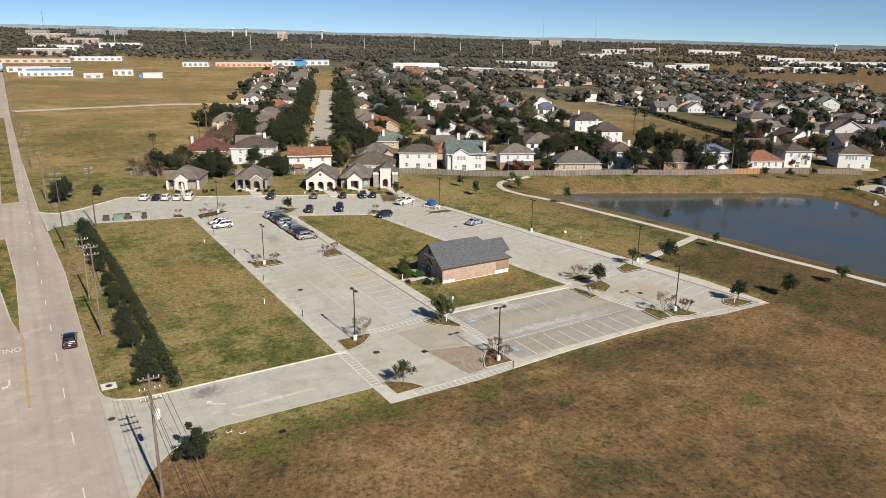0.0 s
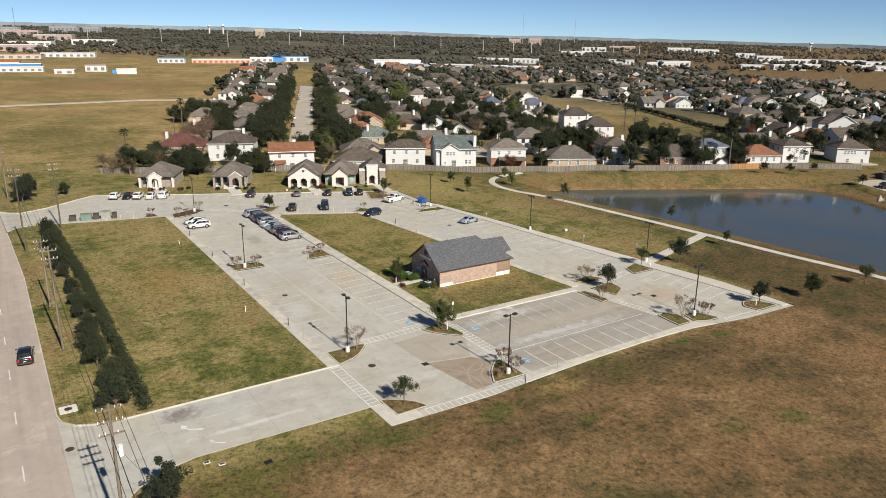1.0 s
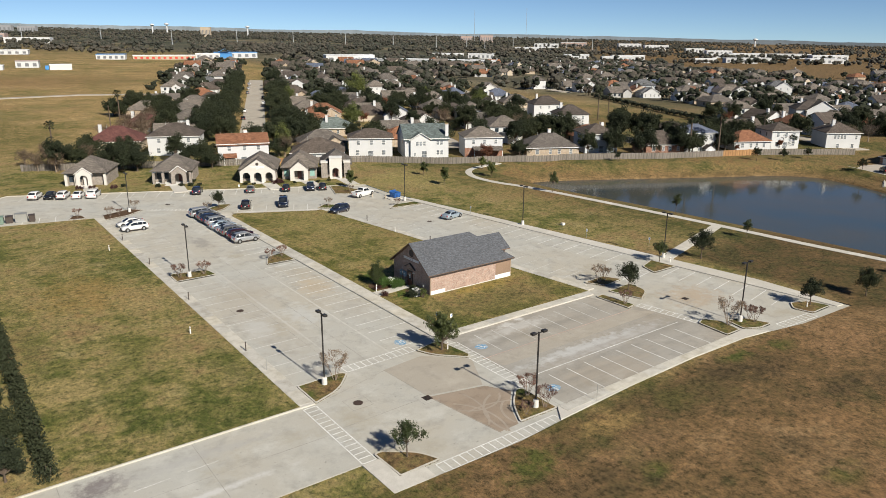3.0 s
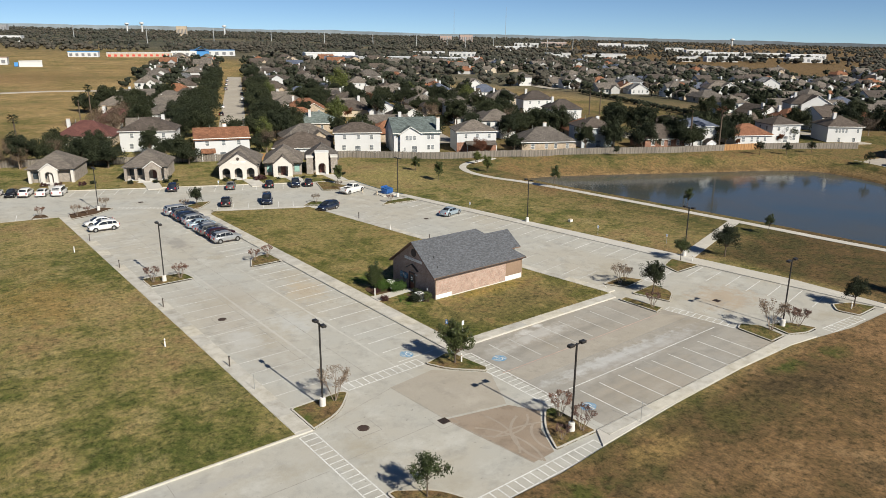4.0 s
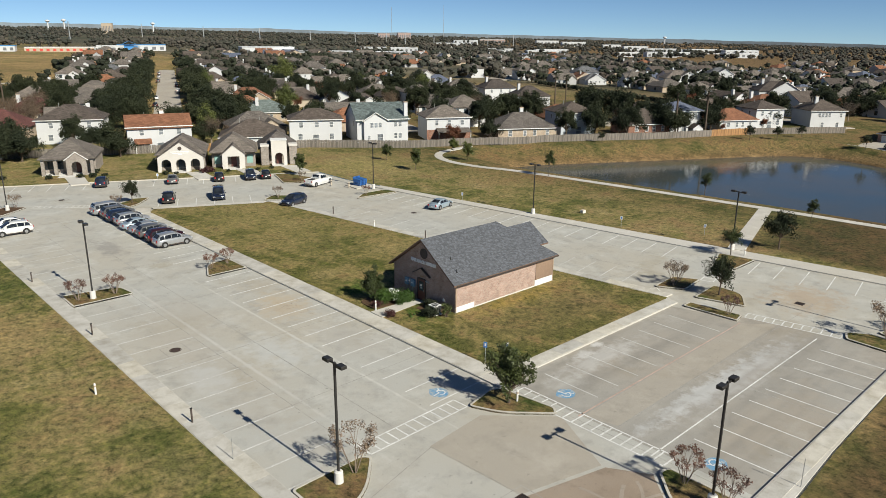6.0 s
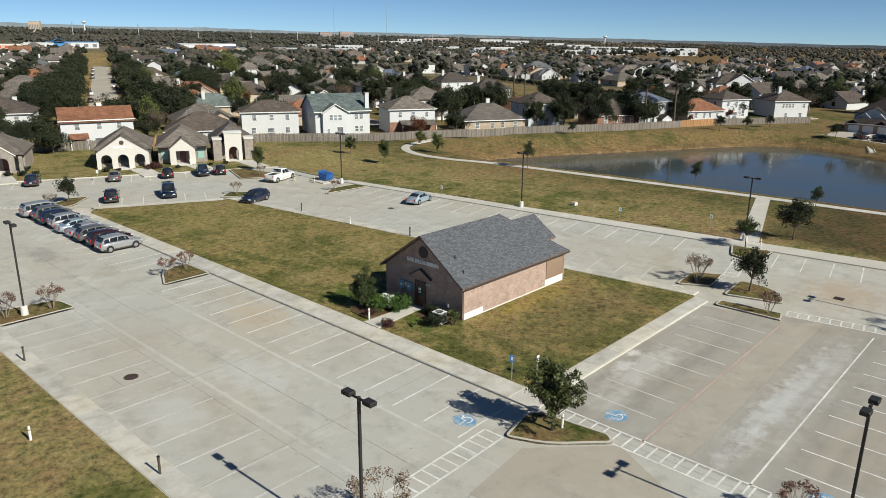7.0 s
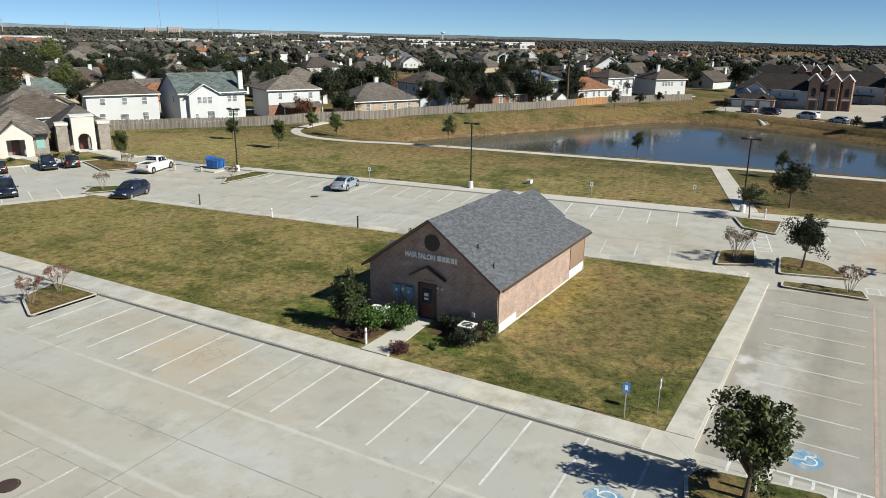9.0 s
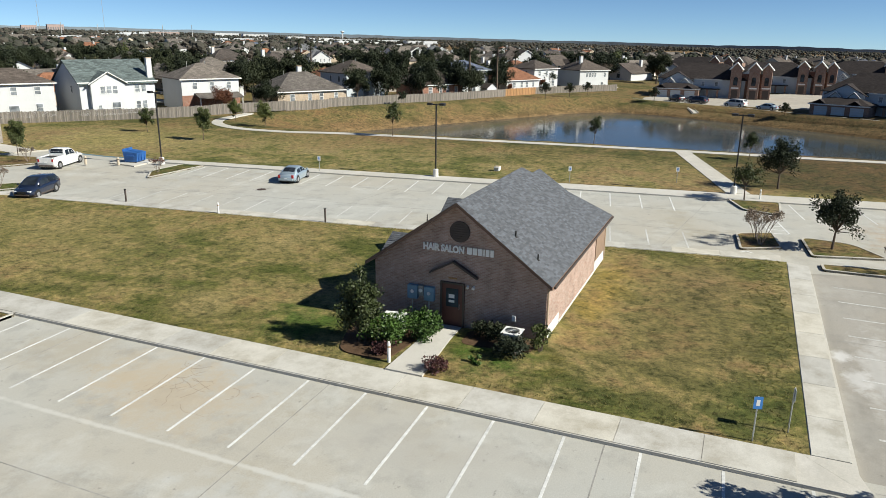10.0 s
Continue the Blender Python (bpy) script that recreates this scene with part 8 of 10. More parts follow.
# the next rows, each where it stands: label, width, depth, storeys, roof, wall, shingles, x, y, turn, front gable
BACK = [("tan brick house with orange-brown roof and white gable", 15, 11, 1, "hip", BRICKTAN, SH_RUST, 84, 194, -24, (3.2, 7.0, 1.5)), ("pale house with dark blue hip roof", 14, 12, 1, "hip", SIDING, SH_BLUE, 110, 250, -24, None),
        ("long white house with pale taupe roof", 17, 11, 1, "gable", SIDING, SH_TAUPE, 151, 240, -24, None), ("white two-storey house with taupe hip roof", 11, 10, 2, "hip", SIDING, SH_TAUPE, 161, 279, -24, None),
        ("white two-storey house with brown-grey hip roof", 14, 11, 2, "hip", SIDING, SH_TAUPE, 200, 330, -24, None), ("white house with brown roof and wide front gable", 13, 11, 1, "hip", SIDING, SH_BROWN, 101, 148, -24, (1.0, 9.5, 1.8)),
        ("white house with steep gable beside the dry field", 14, 11, 1, "hip", SIDING, SH_TAUPE, 232, 266, -26, (0.0, 10.0, 1.8)), ("pale house with dark slate-blue roof", 14, 11, 1, "hip", SIDING, SH_BLUE, 203, 223, -26, None),
        ("taupe-roofed single-storey house by the dry field", 15, 11, 1, "hip", SIDING_B, SH_TAUPE, 186, 189, -26, (-3.0, 6.0, 1.4)), ("white two-storey house with brown hip roof by the field", 13, 10, 2, "hip", SIDING, SH_BROWN, 171, 153, -26, None),
        ("two-storey grey house with grey hip roof", 14, 11, 2, "hip", SIDING_G, SH_GREY, 311, 214, -34, None), ("white house with low grey roof and wide gable", 12, 10, 1, "hip", SIDING, SH_GREY, 293, 195, -34, (0.0, 10.0, 1.8)),
        ("brick house with rust-red hip roof", 16, 12, 1, "hip", BRICKTAN, SH_RUST, 310, 178, -34, (2.5, 6.0, 1.4)), ("large white gabled two-storey house with taupe roof", 16, 11, 2, "hip", SIDING, SH_TAUPE, 304, 150, -40, (3.0, 11.0, 1.8)),
        ("brown-roofed house with white front gable", 14, 11, 1, "hip", SIDING, SH_BROWN, 268, 117, -40, (2.5, 9.0, 1.8)), ("large white two-storey house with broad gable", 15, 11, 2, "hip", SIDING, SH_BROWN, 249, 77, -46, (2.0, 12.0, 1.8)),
        ("white two-storey house beside the first street", 12, 10, 2, "hip", SIDING, SH_BROWN, 150, 118, -28, None), ("white house with grey-brown roof among trees", 14, 11, 1, "hip", SIDING, SH_TAUPE, 398, 276, -34, (2.0, 9.0, 1.6)),
        ("white two-storey house across the dry field", 13, 10, 2, "hip", SIDING, SH_TAUPE, 360, 286, -34, None), ("white single-storey house across the dry field", 14, 10, 1, "gable", SIDING, SH_BROWN, 352, 306, -34, None),
        ("white house with brown roof far among trees", 16, 12, 2, "hip", SIDING, SH_BROWN, 468, 287, -40, (0.0, 9.0, 1.6)), ("white gabled house among dark trees", 14, 11, 2, "hip", SIDING, SH_GREY, 385, 170, -44, (2.0, 10.0, 1.6)),
        ("white gabled house with brown roof among trees", 14, 11, 1, "hip", SIDING, SH_BROWN, 360, 125, -48, (0.0, 10.0, 1.8)), ("brick house with dull red roof by the straw field", 15, 12, 1, "hip", BRICKTAN, SH_RED, 12, 188, -24, None),
        ("white house with brown hip roof and gable", 14, 11, 1, "hip", SIDING, SH_TAUPE, 38, 226, -24, (-2.5, 8.0, 1.6)), ("white house with taupe roof by the middle street", 14, 11, 1, "hip", SIDING, SH_TAUPE, 52, 258, -24, (-2.5, 8.0, 1.6)),
        ("tan house with rust roof by the middle street", 14, 11, 1, "hip", BRICKTAN, SH_RUST, 68, 296, -24, None), ("white house with brown roof by the middle street", 14, 11, 1, "hip", SIDING, SH_BROWN, 82, 330, -24, (-2.0, 8.0, 1.6)),
        ("pale house with dark roof by the middle street", 14, 11, 1, "hip", SIDING, SH_GREY, 98, 372, -24, (-2.0, 8.0, 1.6)), ("white house with dark roof near the shops", 14, 11, 1, "hip", SIDING, SH_GREY, 120, 425, -24, (-2.0, 8.0, 1.6))]
for label_, w_, d_, st_, rk_, wl_, rm_, x_, y_, tn_, cr_ in BACK:
    house(label_, w_, d_, st_, rk_, wl_, rm_, F2(w_) if st_ == 2 else F1(w_), cross=cr_, chim=(-w_ * 0.28, d_ * 0.6, 0.8, SIDING) if int(x_) % 3 == 0 else None, m=pose(x_, y_, land(x_, y_) - 0.1, 0, 0, tn_), group="houses of the neighbourhood", rise=min(w_, d_) * 0.32, near=False)

# shed behind the fence
o = thing("garden_shed", "small white gabled shed behind the fence", "shed", m=pose(136.8, 49.8, 0, 0, 0, -28))
bm = bmesh.new()
profile(bm, [(-1.5, 0), (1.5, 0), (1.5, 1.9), (0, 2.9), (-1.5, 1.9)], 0, 2.4, "y")
part("wall", bm, SIDING, o)
bm = bmesh.new()
gable(bm, -1.5, 0, 1.5, 2.4, 1.95, 1.0, "y", 0.2, 0.08)
part("roof", bm, SH_BROWN, o)
part("door", boxes((-0.45, -0.03, 0.05, 0.45, -0.003, 1.8)), TRIM_W, o)


# ---- offices with porches ----
def arch_front(bm, x0, x1, h, top, openings, y0, y1, peak=None):
    """A wall facing -y pierced by round-headed openings."""
    outer = [(x0, 0)]
    for cx, w, hh in sorted(openings):
        outer += [(cx - w / 2, 0), (cx - w / 2, hh - w / 2)]
        outer += [(cx - w / 2 * math.cos(math.pi * i / 8), hh - w / 2 + w / 2 * math.sin(math.pi * i / 8)) for i in range(1, 8)]
        outer += [(cx + w / 2, hh - w / 2), (cx + w / 2, 0)]
    outer += [(x1, 0), (x1, h)]
    if peak:
        outer.append(((x0 + x1) / 2, peak))
    outer.append((x0, h))
    profile(bm, outer, y0, y1, "y")


def office(kind, x, y, turn, label):
    o = thing("office", label, "office building", "small offices by the lot", m=pose(x, y, KERB, 0, 0, turn))
    w, d, h = {"arched": (8.4, 13, 3.1), "entry": (8.2, 13, 3.0), "tower": (7.2, 12, 3.0), "porch": (8.8, 12, 3.0), "gabled": (9.0, 12, 3.0)}[kind]
    bm = bmesh.new()
    walls(bm, -w / 2, 3.3 if kind == "porch" else 1.8, w / 2, d, h)
    part("wall", bm, BRICKGREY, o, "grey-brown brick walls")
    bm = bmesh.new()
    hip(bm, -w / 2, 0.9 if kind != "tower" else 1.8, w / 2, d, h + 0.1, 3.0, 0.4)
    part("roof", bm, SH_TAUPE, o, "weathered taupe shingle hip roof")
    if kind == "arched":
        bm = bmesh.new()
        arch_front(bm, -w / 2 + 0.1, w / 2 - 0.1, 2.9, 0, ((-2.6, 1.7, 2.4), (0, 1.7, 2.4), (2.6, 1.7, 2.4)), -0.25, 0.15, 5.6)
        part("arcade", bm, STUCCO, o, "cream stucco gable with three arches")
        bm = bmesh.new()
        gable(bm, -w / 2 + 0.1, -0.1, w / 2 - 0.1, 5.5, 2.9, 2.75, "y", 0.35)
        part("gable_roof", bm, SH_TAUPE, o)
        bm = bmesh.new()
        tube(bm, (0, -0.31, 4.4), (0, -0.255, 4.4), 0.36, 0.36, 18)
        part("round_vent", bm, TRIM_D, o)
        for r, (a, b) in enumerate(((-1.7, 1.6), (-1.35, 1.5), (-0.3, 0.35))):
            part("sign_bar", boxes((a, -0.29, 3.72 - r * 0.25, b, -0.255, 3.84 - r * 0.25)), LETTER, o, "row of unreadable raised letters")
        for cx in (-2.6, 0, 2.6):
            part("door" if cx == 0 else "window", boxes((cx - 0.6, 1.72, 0.1 if cx == 0 else 0.7, cx + 0.6, 1.797, 2.2)), PANE, o)
    elif kind == "entry":
        bm = bmesh.new()
        profile(bm, [(-2.1, 0), (-1.1, 0), (-1.1, 2.4), (1.1, 2.4), (1.1, 0), (2.1, 0), (2.1, 3.0), (0, 4.7), (-2.1, 3.0)], -0.58, -0.2, "y")
        part("entry_gable", bm, STUCCO, o, "cream stucco entry gable")
        bm = bmesh.new()
        gable(bm, -2.1, -0.5, 2.1, 4.5, 3.0, 1.75, "y", 0.3)
        part("gable_roof", bm, SH_TAUPE, o)
        part("door", boxes((-0.5, 1.7, 0.05, 0.5, 1.797, 2.2)), DOORRED, o, "dark red door")
        for s in (-1, 1):
            part("window", boxes((s * 3.05 - 0.55, 1.70, 0.7, s * 3.05 + 0.55, 1.797, 2.3)), plain("pale_teal_blind", (0.25, 0.42, 0.38), 0.5), o, "pale teal shaded window")
    elif kind == "tower":
        bm = bmesh.new()
        arch_front(bm, -1.5, 1.5, 4.9, 0, ((0, 1.7, 2.5),), -0.5, -0.1)
        box(bm, -1.5, -0.1, 2.7, 1.5, 2.4, 4.9)
        part("tower", bm, STUCCO, o, "cream stucco parapet tower with arched entrance")
        part("coping", boxes((-1.6, -0.6, 4.9, 1.6, 2.5, 5.02)), TRIM_W, o)
        for s in (-1, 1):
            part("pier", boxes((s * 2.75 - 0.75, -0.1, 0, s * 2.75 + 0.75, 1.79, 3.7)), BRICKGREY, o, "grey stone pier")
            part("pier_cap", boxes((s * 2.75 - 0.85, -0.2, 3.7, s * 2.75 + 0.85, 1.9, 4.1)), STUCCO, o)
        part("door", boxes((-0.55, 1.2, 0.05, 0.55, 1.3, 2.2)), DOORRED, o, "dark red door")
    else:
        # brick porch with square openings and a small gable
        for cx in (-w / 2 + 0.3, -w / 2 + 2.4, -w / 2 + 4.4, w / 2 - 0.3):
            part("column", boxes((cx - 0.28, 0.9, 0, cx + 0.28, 1.45, 2.75)), BRICKGREY if kind == "porch" else STUCCO, o)
        gx = 1.6 if kind == "porch" else -0.2
        bm = bmesh.new()
        arch_front(bm, gx - 1.7, gx + 1.7, 2.9, 0, ((gx, 1.7, 2.5),), 0.3, 0.75, 4.1)
        part("entry_gable", bm, BRICKGREY if kind == "porch" else STUCCO, o, "entry gable with arched opening")
        bm = bmesh.new()
        gable(bm, gx - 1.7, 0.5, gx + 1.7, 4.5, 2.95, 1.25, "y", 0.3)
        part("gable_roof", bm, SH_TAUPE, o)
        bm = bmesh.new()
        for s in (-1, 1):
            tube(bm, (gx, 0.25, 4.25), (gx + s * 2.0, 0.25, 2.75), 0.09, 0.09, 4)
        part("barge_board", bm, TRIM_W, o, "white barge boards")
        yw = 3.3 if kind == "porch" else 1.8
        if kind == "porch":
            part("porch_beam", boxes((-w / 2, 0.92, 2.75, gx - 1.72, 1.42, 3.05)), TRIM_W, o, "white beam over the porch columns")
            part("porch_floor", boxes((-w / 2, 0.8, -0.1, w / 2, 3.29, 0.06)), CONCPALE, o)
        part("door", boxes((gx - 0.5, yw - 0.1, 0.07, gx + 0.5, yw - 0.003, 2.2)), DOORRED, o, "dark red door")
        for cx in (-3.2, -1.6):
            part("window", boxes((cx - 0.5, yw - 0.08, 0.8, cx + 0.5, yw - 0.003, 2.2)), PANE, o)
    part("front_step", boxes((-1.4, -1.6, -0.15, 1.4, 1.75, 0.03)), CONCPALE, o)
    return o


office("gabled", -22.8, 104.4, -26, "low brick office with cream arched entry gable")
office("porch", -5.9, 95.6, -26, "grey brick office with porch columns and small gable")
office("arched", 11.5, 86.6, -28, "cream arcaded office with taupe hip roof")
office("entry", 20.6, 83.4, -28, "cream and grey office with gabled red-door entry")
office("tower", 29.3, 81.2, -28, "cream stucco parapet office with stone piers")
for i, (x, y) in enumerate(((-6.5, 90.6), (12.0, 81.6), (20.6, 78.4), (29.0, 76.4), (-23.2, 99.2))):
    slab(f"path_office_{i + 1}", [(x - 1.6, y - 4.5 if i else y - 4.0), (x + 1.2, y - 5.4 if i else y - 4.9), (x + 2.6, y + 2.6), (x - 0.4, y + 3.6)], "pale concrete walk to an office door", KERB + 0.04)
bush = shrub("office_shrub", "low dark shrub before an office porch", 1.5, 0.8, 700, 0.09, LEAF_DARK, 61, "office shrubs")
bush_r = shrub("office_shrub", "low reddish shrub before an office porch", 1.6, 0.9, 700, 0.09, LEAF_PURPLE, 62, "office shrubs")
spot(bush, 8.0, 85.6)
spot(bush_r, 14.2, 82.8)
for x, y, k, s in ((15.4, 82.6, 1, 1.1), (18.2, 80.8, 0, 0.7), (23.2, 79.0, 0, 0.7), (26.0, 78.6, 0, 0.7), (32.4, 77.2, 0, 0.9), (-9.4, 94.4, 0, 1.0), (-2.8, 91.4, 0, 1.1), (-1.2, 90.6, 0, 0.9), (-1.0, 95.4, 0, 1.0), (-24.5, 101.8, 1, 1.0), (-22.2, 100.6, 1, 1.0), (-17.8, 98.4, 1, 1.0), (-15.6, 99.0, 0, 1.0), (9.6, 84.6, 0, 0.7), (-4.6, 92.2, 0, 1.0), (14.6, 82.9, 1, 1.25)):
    put(bush_r if k else bush, x, y, turn=x * 31 % 360, size=s)

# ---- fence ----
FENCE = [(-32, 133.5), (8, 115.0), (46, 97.0), (64, 81.0), (98, 66.5), (121, 54), (151, 43), (177, 27)]


def fence():
    rng = random.Random(71)
    o = thing("fence", "weathered grey board fence behind the grass bank, partly new orange boards", "fence", kind="structure")
    old, fresh, posts = None, None, None
    acc = 0.0
    # board panels
    for (x0, y0), (x1, y1) in zip(FENCE, FENCE[1:]):
        p, q = Vector((x0, y0)), Vector((x1, y1))
        L = (q - p).length
        n = max(1, round(L / 2.4))
        d = (q - p) / n
        ang = math.degrees(math.atan2(d.y, d.x))
        for i in range(n):
            a = p + d * i
            if old is None:
                for nm, mt in (("old", FENCEWOOD), ("fresh", FENCENEW)):
                    bm = bmesh.new()
                    for k in range(16):
                        b0 = k * 0.15
                        top = 1.80 + rng.uniform(-0.06, 0.05)
                        lean = rng.uniform(-0.008, 0.008)
                        box(bm, b0 + 0.004, -0.012 + lean, 0.03, b0 + 0.142, 0.010 + lean, top)
                    box(bm, 0, 0.012, 0.35, 2.4, 0.05, 0.44)
                    box(bm, 0, 0.012, 1.35, 2.4, 0.05, 1.44)
                    pn = part("panel", bm, mt, o)
                    if nm == "old":
                        old = pn
                    else:
                        fresh = pn
                posts = part("post", boxes((-0.05, 0.02, -0.1, 0.05, 0.12, 1.75)), FENCEWOOD, o)
                old.matrix_basis = pose(a.x, a.y, ground_z(a.x, a.y) - 0.03, 0, 0, ang)
                fresh.matrix_basis = pose(22.0, 108.35, ground_z(22, 108), 0, 0, -25.3)
                posts.matrix_basis = old.matrix_basis.copy()
                continue
            sc = Matrix.Diagonal((L / n / 2.4, 1, rng.uniform(0.97, 1.03), 1))
            new_wood = 24 < a.x < 30 or 139 < a.x < 149
            tilt = rng.uniform(-0.7, 0.7)
            mm = pose(a.x, a.y, ground_z(a.x, a.y) - 0.03, tilt, 0, ang)
            share("panel", fresh if new_wood else old, mm @ sc, o)
            share("post", posts, mm, o)
    return o


fence()

# ---- the street with townhouses past the pond ----
EAST_Z = ground_z(160, 0)
KERB_EAST = [(165, 34), (159, 24), (152.5, 9), (146, -4), (138, -17), (129, -34), (116, -60)]
bm = prism(bmesh.new(), KERB_EAST + [(132, -66), (147, -46), (152, -38), (176, -22), (214, -40), (218, -32), (194, -14), (187, 0), (189, 24), (186, 36)], EAST_Z - 0.6, EAST_Z + 0.05)
structure("street_east", bm, STREET, "pale concrete street and driveways before the townhouses", "street")
bm = band(bmesh.new(), KERB_EAST, 0.3, EAST_Z - 0.4, EAST_Z + 0.12)
structure("kerb_east", bm, KERBC, "pale concrete kerb of the far street", "kerb")
# grass verge falling from the kerb to the pond bank
bm = bmesh.new()
rows_ = []
for (ax, ay), (bx, by) in zip(KERB_EAST, KERB_EAST[1:]):
    for i in range(8):
        px, py = ax + (bx - ax) * i / 8, ay + (by - ay) * i / 8
        row_ = [bm.verts.new((px - 0.12, py + 0.08, EAST_Z + 0.10))]
        for d in (1.0, 2.2, 3.4, 4.6):
            qx, qy = px - 0.87 * d, py + 0.49 * d
            gz = ground_z(qx, qy)
            k_ = d / 4.6
            row_.append(bm.verts.new((qx, qy, EAST_Z + 0.10 + (gz - 0.25 - EAST_Z - 0.10) * k_ ** 1.3)))
        rows_.append(row_)
for p_, q_ in zip(rows_, rows_[1:]):
    for i in range(4):
        bm.faces.new((p_[i], p_[i + 1], q_[i + 1], q_[i]))
bmesh.ops.recalc_face_normals(bm, faces=bm.faces)
if sum(f.normal.z for f in bm.faces) < 0:
    bmesh.ops.reverse_faces(bm, faces=bm.faces)
structure("verge", bm, GROUND, "grass verge falling from the street to the pond bank", "verge")
SH_DARK = shingle_mat("dark_brown_shingles", (0.036, 0.030, 0.029))


def townhouse(x, y, turn, label, garage=True):
    """A row house: low garage wing, grey two-storey block with dormers, tall brick gables at the end. Front faces -y."""
    o = thing("townhouse", label, "townhouse", "brick townhouses past the pond", m=pose(x, y, EAST_Z, 0, 0, turn) @ Matrix.Diagonal((0.92, 0.92, 0.82, 1)))
    bm = bmesh.new()
    walls(bm, 0, 5.5, 23, 17, 5.6)
    part("wall", bm, SIDING_G, o, "grey-blue siding walls")
    bm = bmesh.new()
    hip(bm, 0, 5.5, 23, 17, 5.7, 4.6)
    part("roof", bm, SH_DARK, o, "dark brown steep hip roof")
    bm = bmesh.new()
    profile(bm, [(1.2, 3.0), (9.2, 3.0), (9.2, 5.2), (5.2, 7.6), (1.2, 5.2)], 4.2, 7.5, "y")
    part("cross_wing", bm, SIDING_G, o)
    bm = bmesh.new()
    gable(bm, 1.2, 4.2, 9.2, 11, 5.2, 2.5, "y", 0.4)
    part("wing_roof", bm, SH_DARK, o)
    for cx in (3.4, 7.2):
        bm = bmesh.new()
        profile(bm, [(cx - 1.0, 3.0), (cx + 1.0, 3.0), (cx + 1.0, 4.7), (cx, 5.7), (cx - 1.0, 4.7)], 3.4, 5.0, "y")
        part("dormer", bm, SIDING_G, o)
        bm = bmesh.new()
        gable(bm, cx - 1.0, 3.4, cx + 1.0, 5.2, 4.75, 1.0, "y", 0.3)
        dr = part("dormer_roof", bm, SH_DARK, o)
        bm = bmesh.new()
        for sg in (-1, 1):
            tube(bm, (cx, 3.12, 5.85), (cx + sg * 1.4, 3.12, 4.4), 0.1, 0.1, 4)
        part("barge_board", bm, TRIM_W, dr, "white barge boards")
        window(o, cx, 3.4, 3.3, 0.9, 1.3)
    window(o, 12.0, 5.5, 3.5, 0.9, 1.4)
    window(o, 15.6, 5.5, 3.5, 0.9, 1.4)
    part("eave_trim", boxes((9.6, 4.96, 5.45, 17.0, 5.05, 5.7)), TRIM_W, o)
    part("porch_roof", boxes((10.5, 3.2, 2.6, 16.8, 5.49, 2.85)), SH_DARK, o)
    for cx in (11.0, 13.5, 16.2):
        part("porch_column", boxes((cx - 0.25, 3.3, 0, cx + 0.25, 3.8, 2.59)), BRICKROSE, o, "pinkish brick column")
    for cx, yy, hw in ((20.6, 3.0, 1.4), (25.2, 3.6, 1.4), (28.4, 5.2, 1.2)):
        bm = bmesh.new()
        profile(bm, [(cx - hw, 0), (cx + hw, 0), (cx + hw, 9.3), (cx, 9.3 + hw * 1.05), (cx - hw, 9.3)], yy, 11.0, "y")
        bg_ = part("brick_gable", bm, BRICKROSE, o, "pink-brown brick gable front")
        bm = bmesh.new()
        gable(bm, cx - hw, yy, cx + hw, 11.0, 9.3, hw * 1.1, "y", 0.3)
        gr = part("gable_roof", bm, SH_DARK, o)
        bm = bmesh.new()
        for sg in (-1, 1):
            tube(bm, (cx, yy - 0.28, 9.55 + hw * 1.1), (cx + sg * (hw + 0.4), yy - 0.28, 8.85), 0.2, 0.2, 4)
        part("barge_board", bm, TRIM_W, gr, "white barge boards")
        bm = boxes((cx - 0.55, yy - 0.05, 4.2, cx + 0.55, yy - 0.004, 6.2))
        tube(bm, (cx, yy - 0.05, 6.2), (cx, yy - 0.004, 6.2), 0.55, 0.55, 16)
        part("arched_window", bm, PANE, bg_)
        # flat dark plate on the brick stands in for the shaded porch opening
        part("porch_opening", boxes((cx - 0.8, yy - 0.05, 0.1, cx + 0.8, yy - 0.004, 2.8)), TRIM_D, bg_)
        part("stone_band", boxes((cx - 1.0, yy - 0.08, 3.2, cx + 1.0, yy - 0.006, 3.6)), TRIM_W, bg_)
    part("link_wall", boxes((20.9, 6.0, 0, 28.0, 11.0, 7.4)), BRICKRED, o)
    if garage:
        bm = bmesh.new()
        walls(bm, -0.5, 0, 11.5, 5.5, 2.7)
        part("garage", bm, BRICKROSE, o, "brick garage wing")
        bm = bmesh.new()
        hip(bm, -0.5, 0, 11.5, 5.5, 2.85, 1.5)
        part("garage_roof", bm, SH_DARK, o)
        part("fascia", boxes((-0.9, -0.5, 2.62, 11.9, -0.452, 2.86)), TRIM_W, o)
        for cx in (1.4, 8.6):
            bm = bmesh.new()
            gable(bm, cx - 1.4, -0.3, cx + 1.4, 2.6, 2.95, 1.0, "y", 0.2)
            part("gablet", bm, SH_DARK, o)
        for cx in (1.8, 5.4, 9.2):
            gd = part("garage_door", boxes((cx - 1.35, -0.06, 0.05, cx + 1.35, -0.003, 2.25)), SIDING_G, o, "grey panelled garage door")
            for k in range(3):
                part("panel_rail", boxes((cx - 1.33, -0.075, 0.6 + k * 0.55, cx + 1.33, -0.061, 0.63 + k * 0.55)), TRIM_T, gd)
    return o


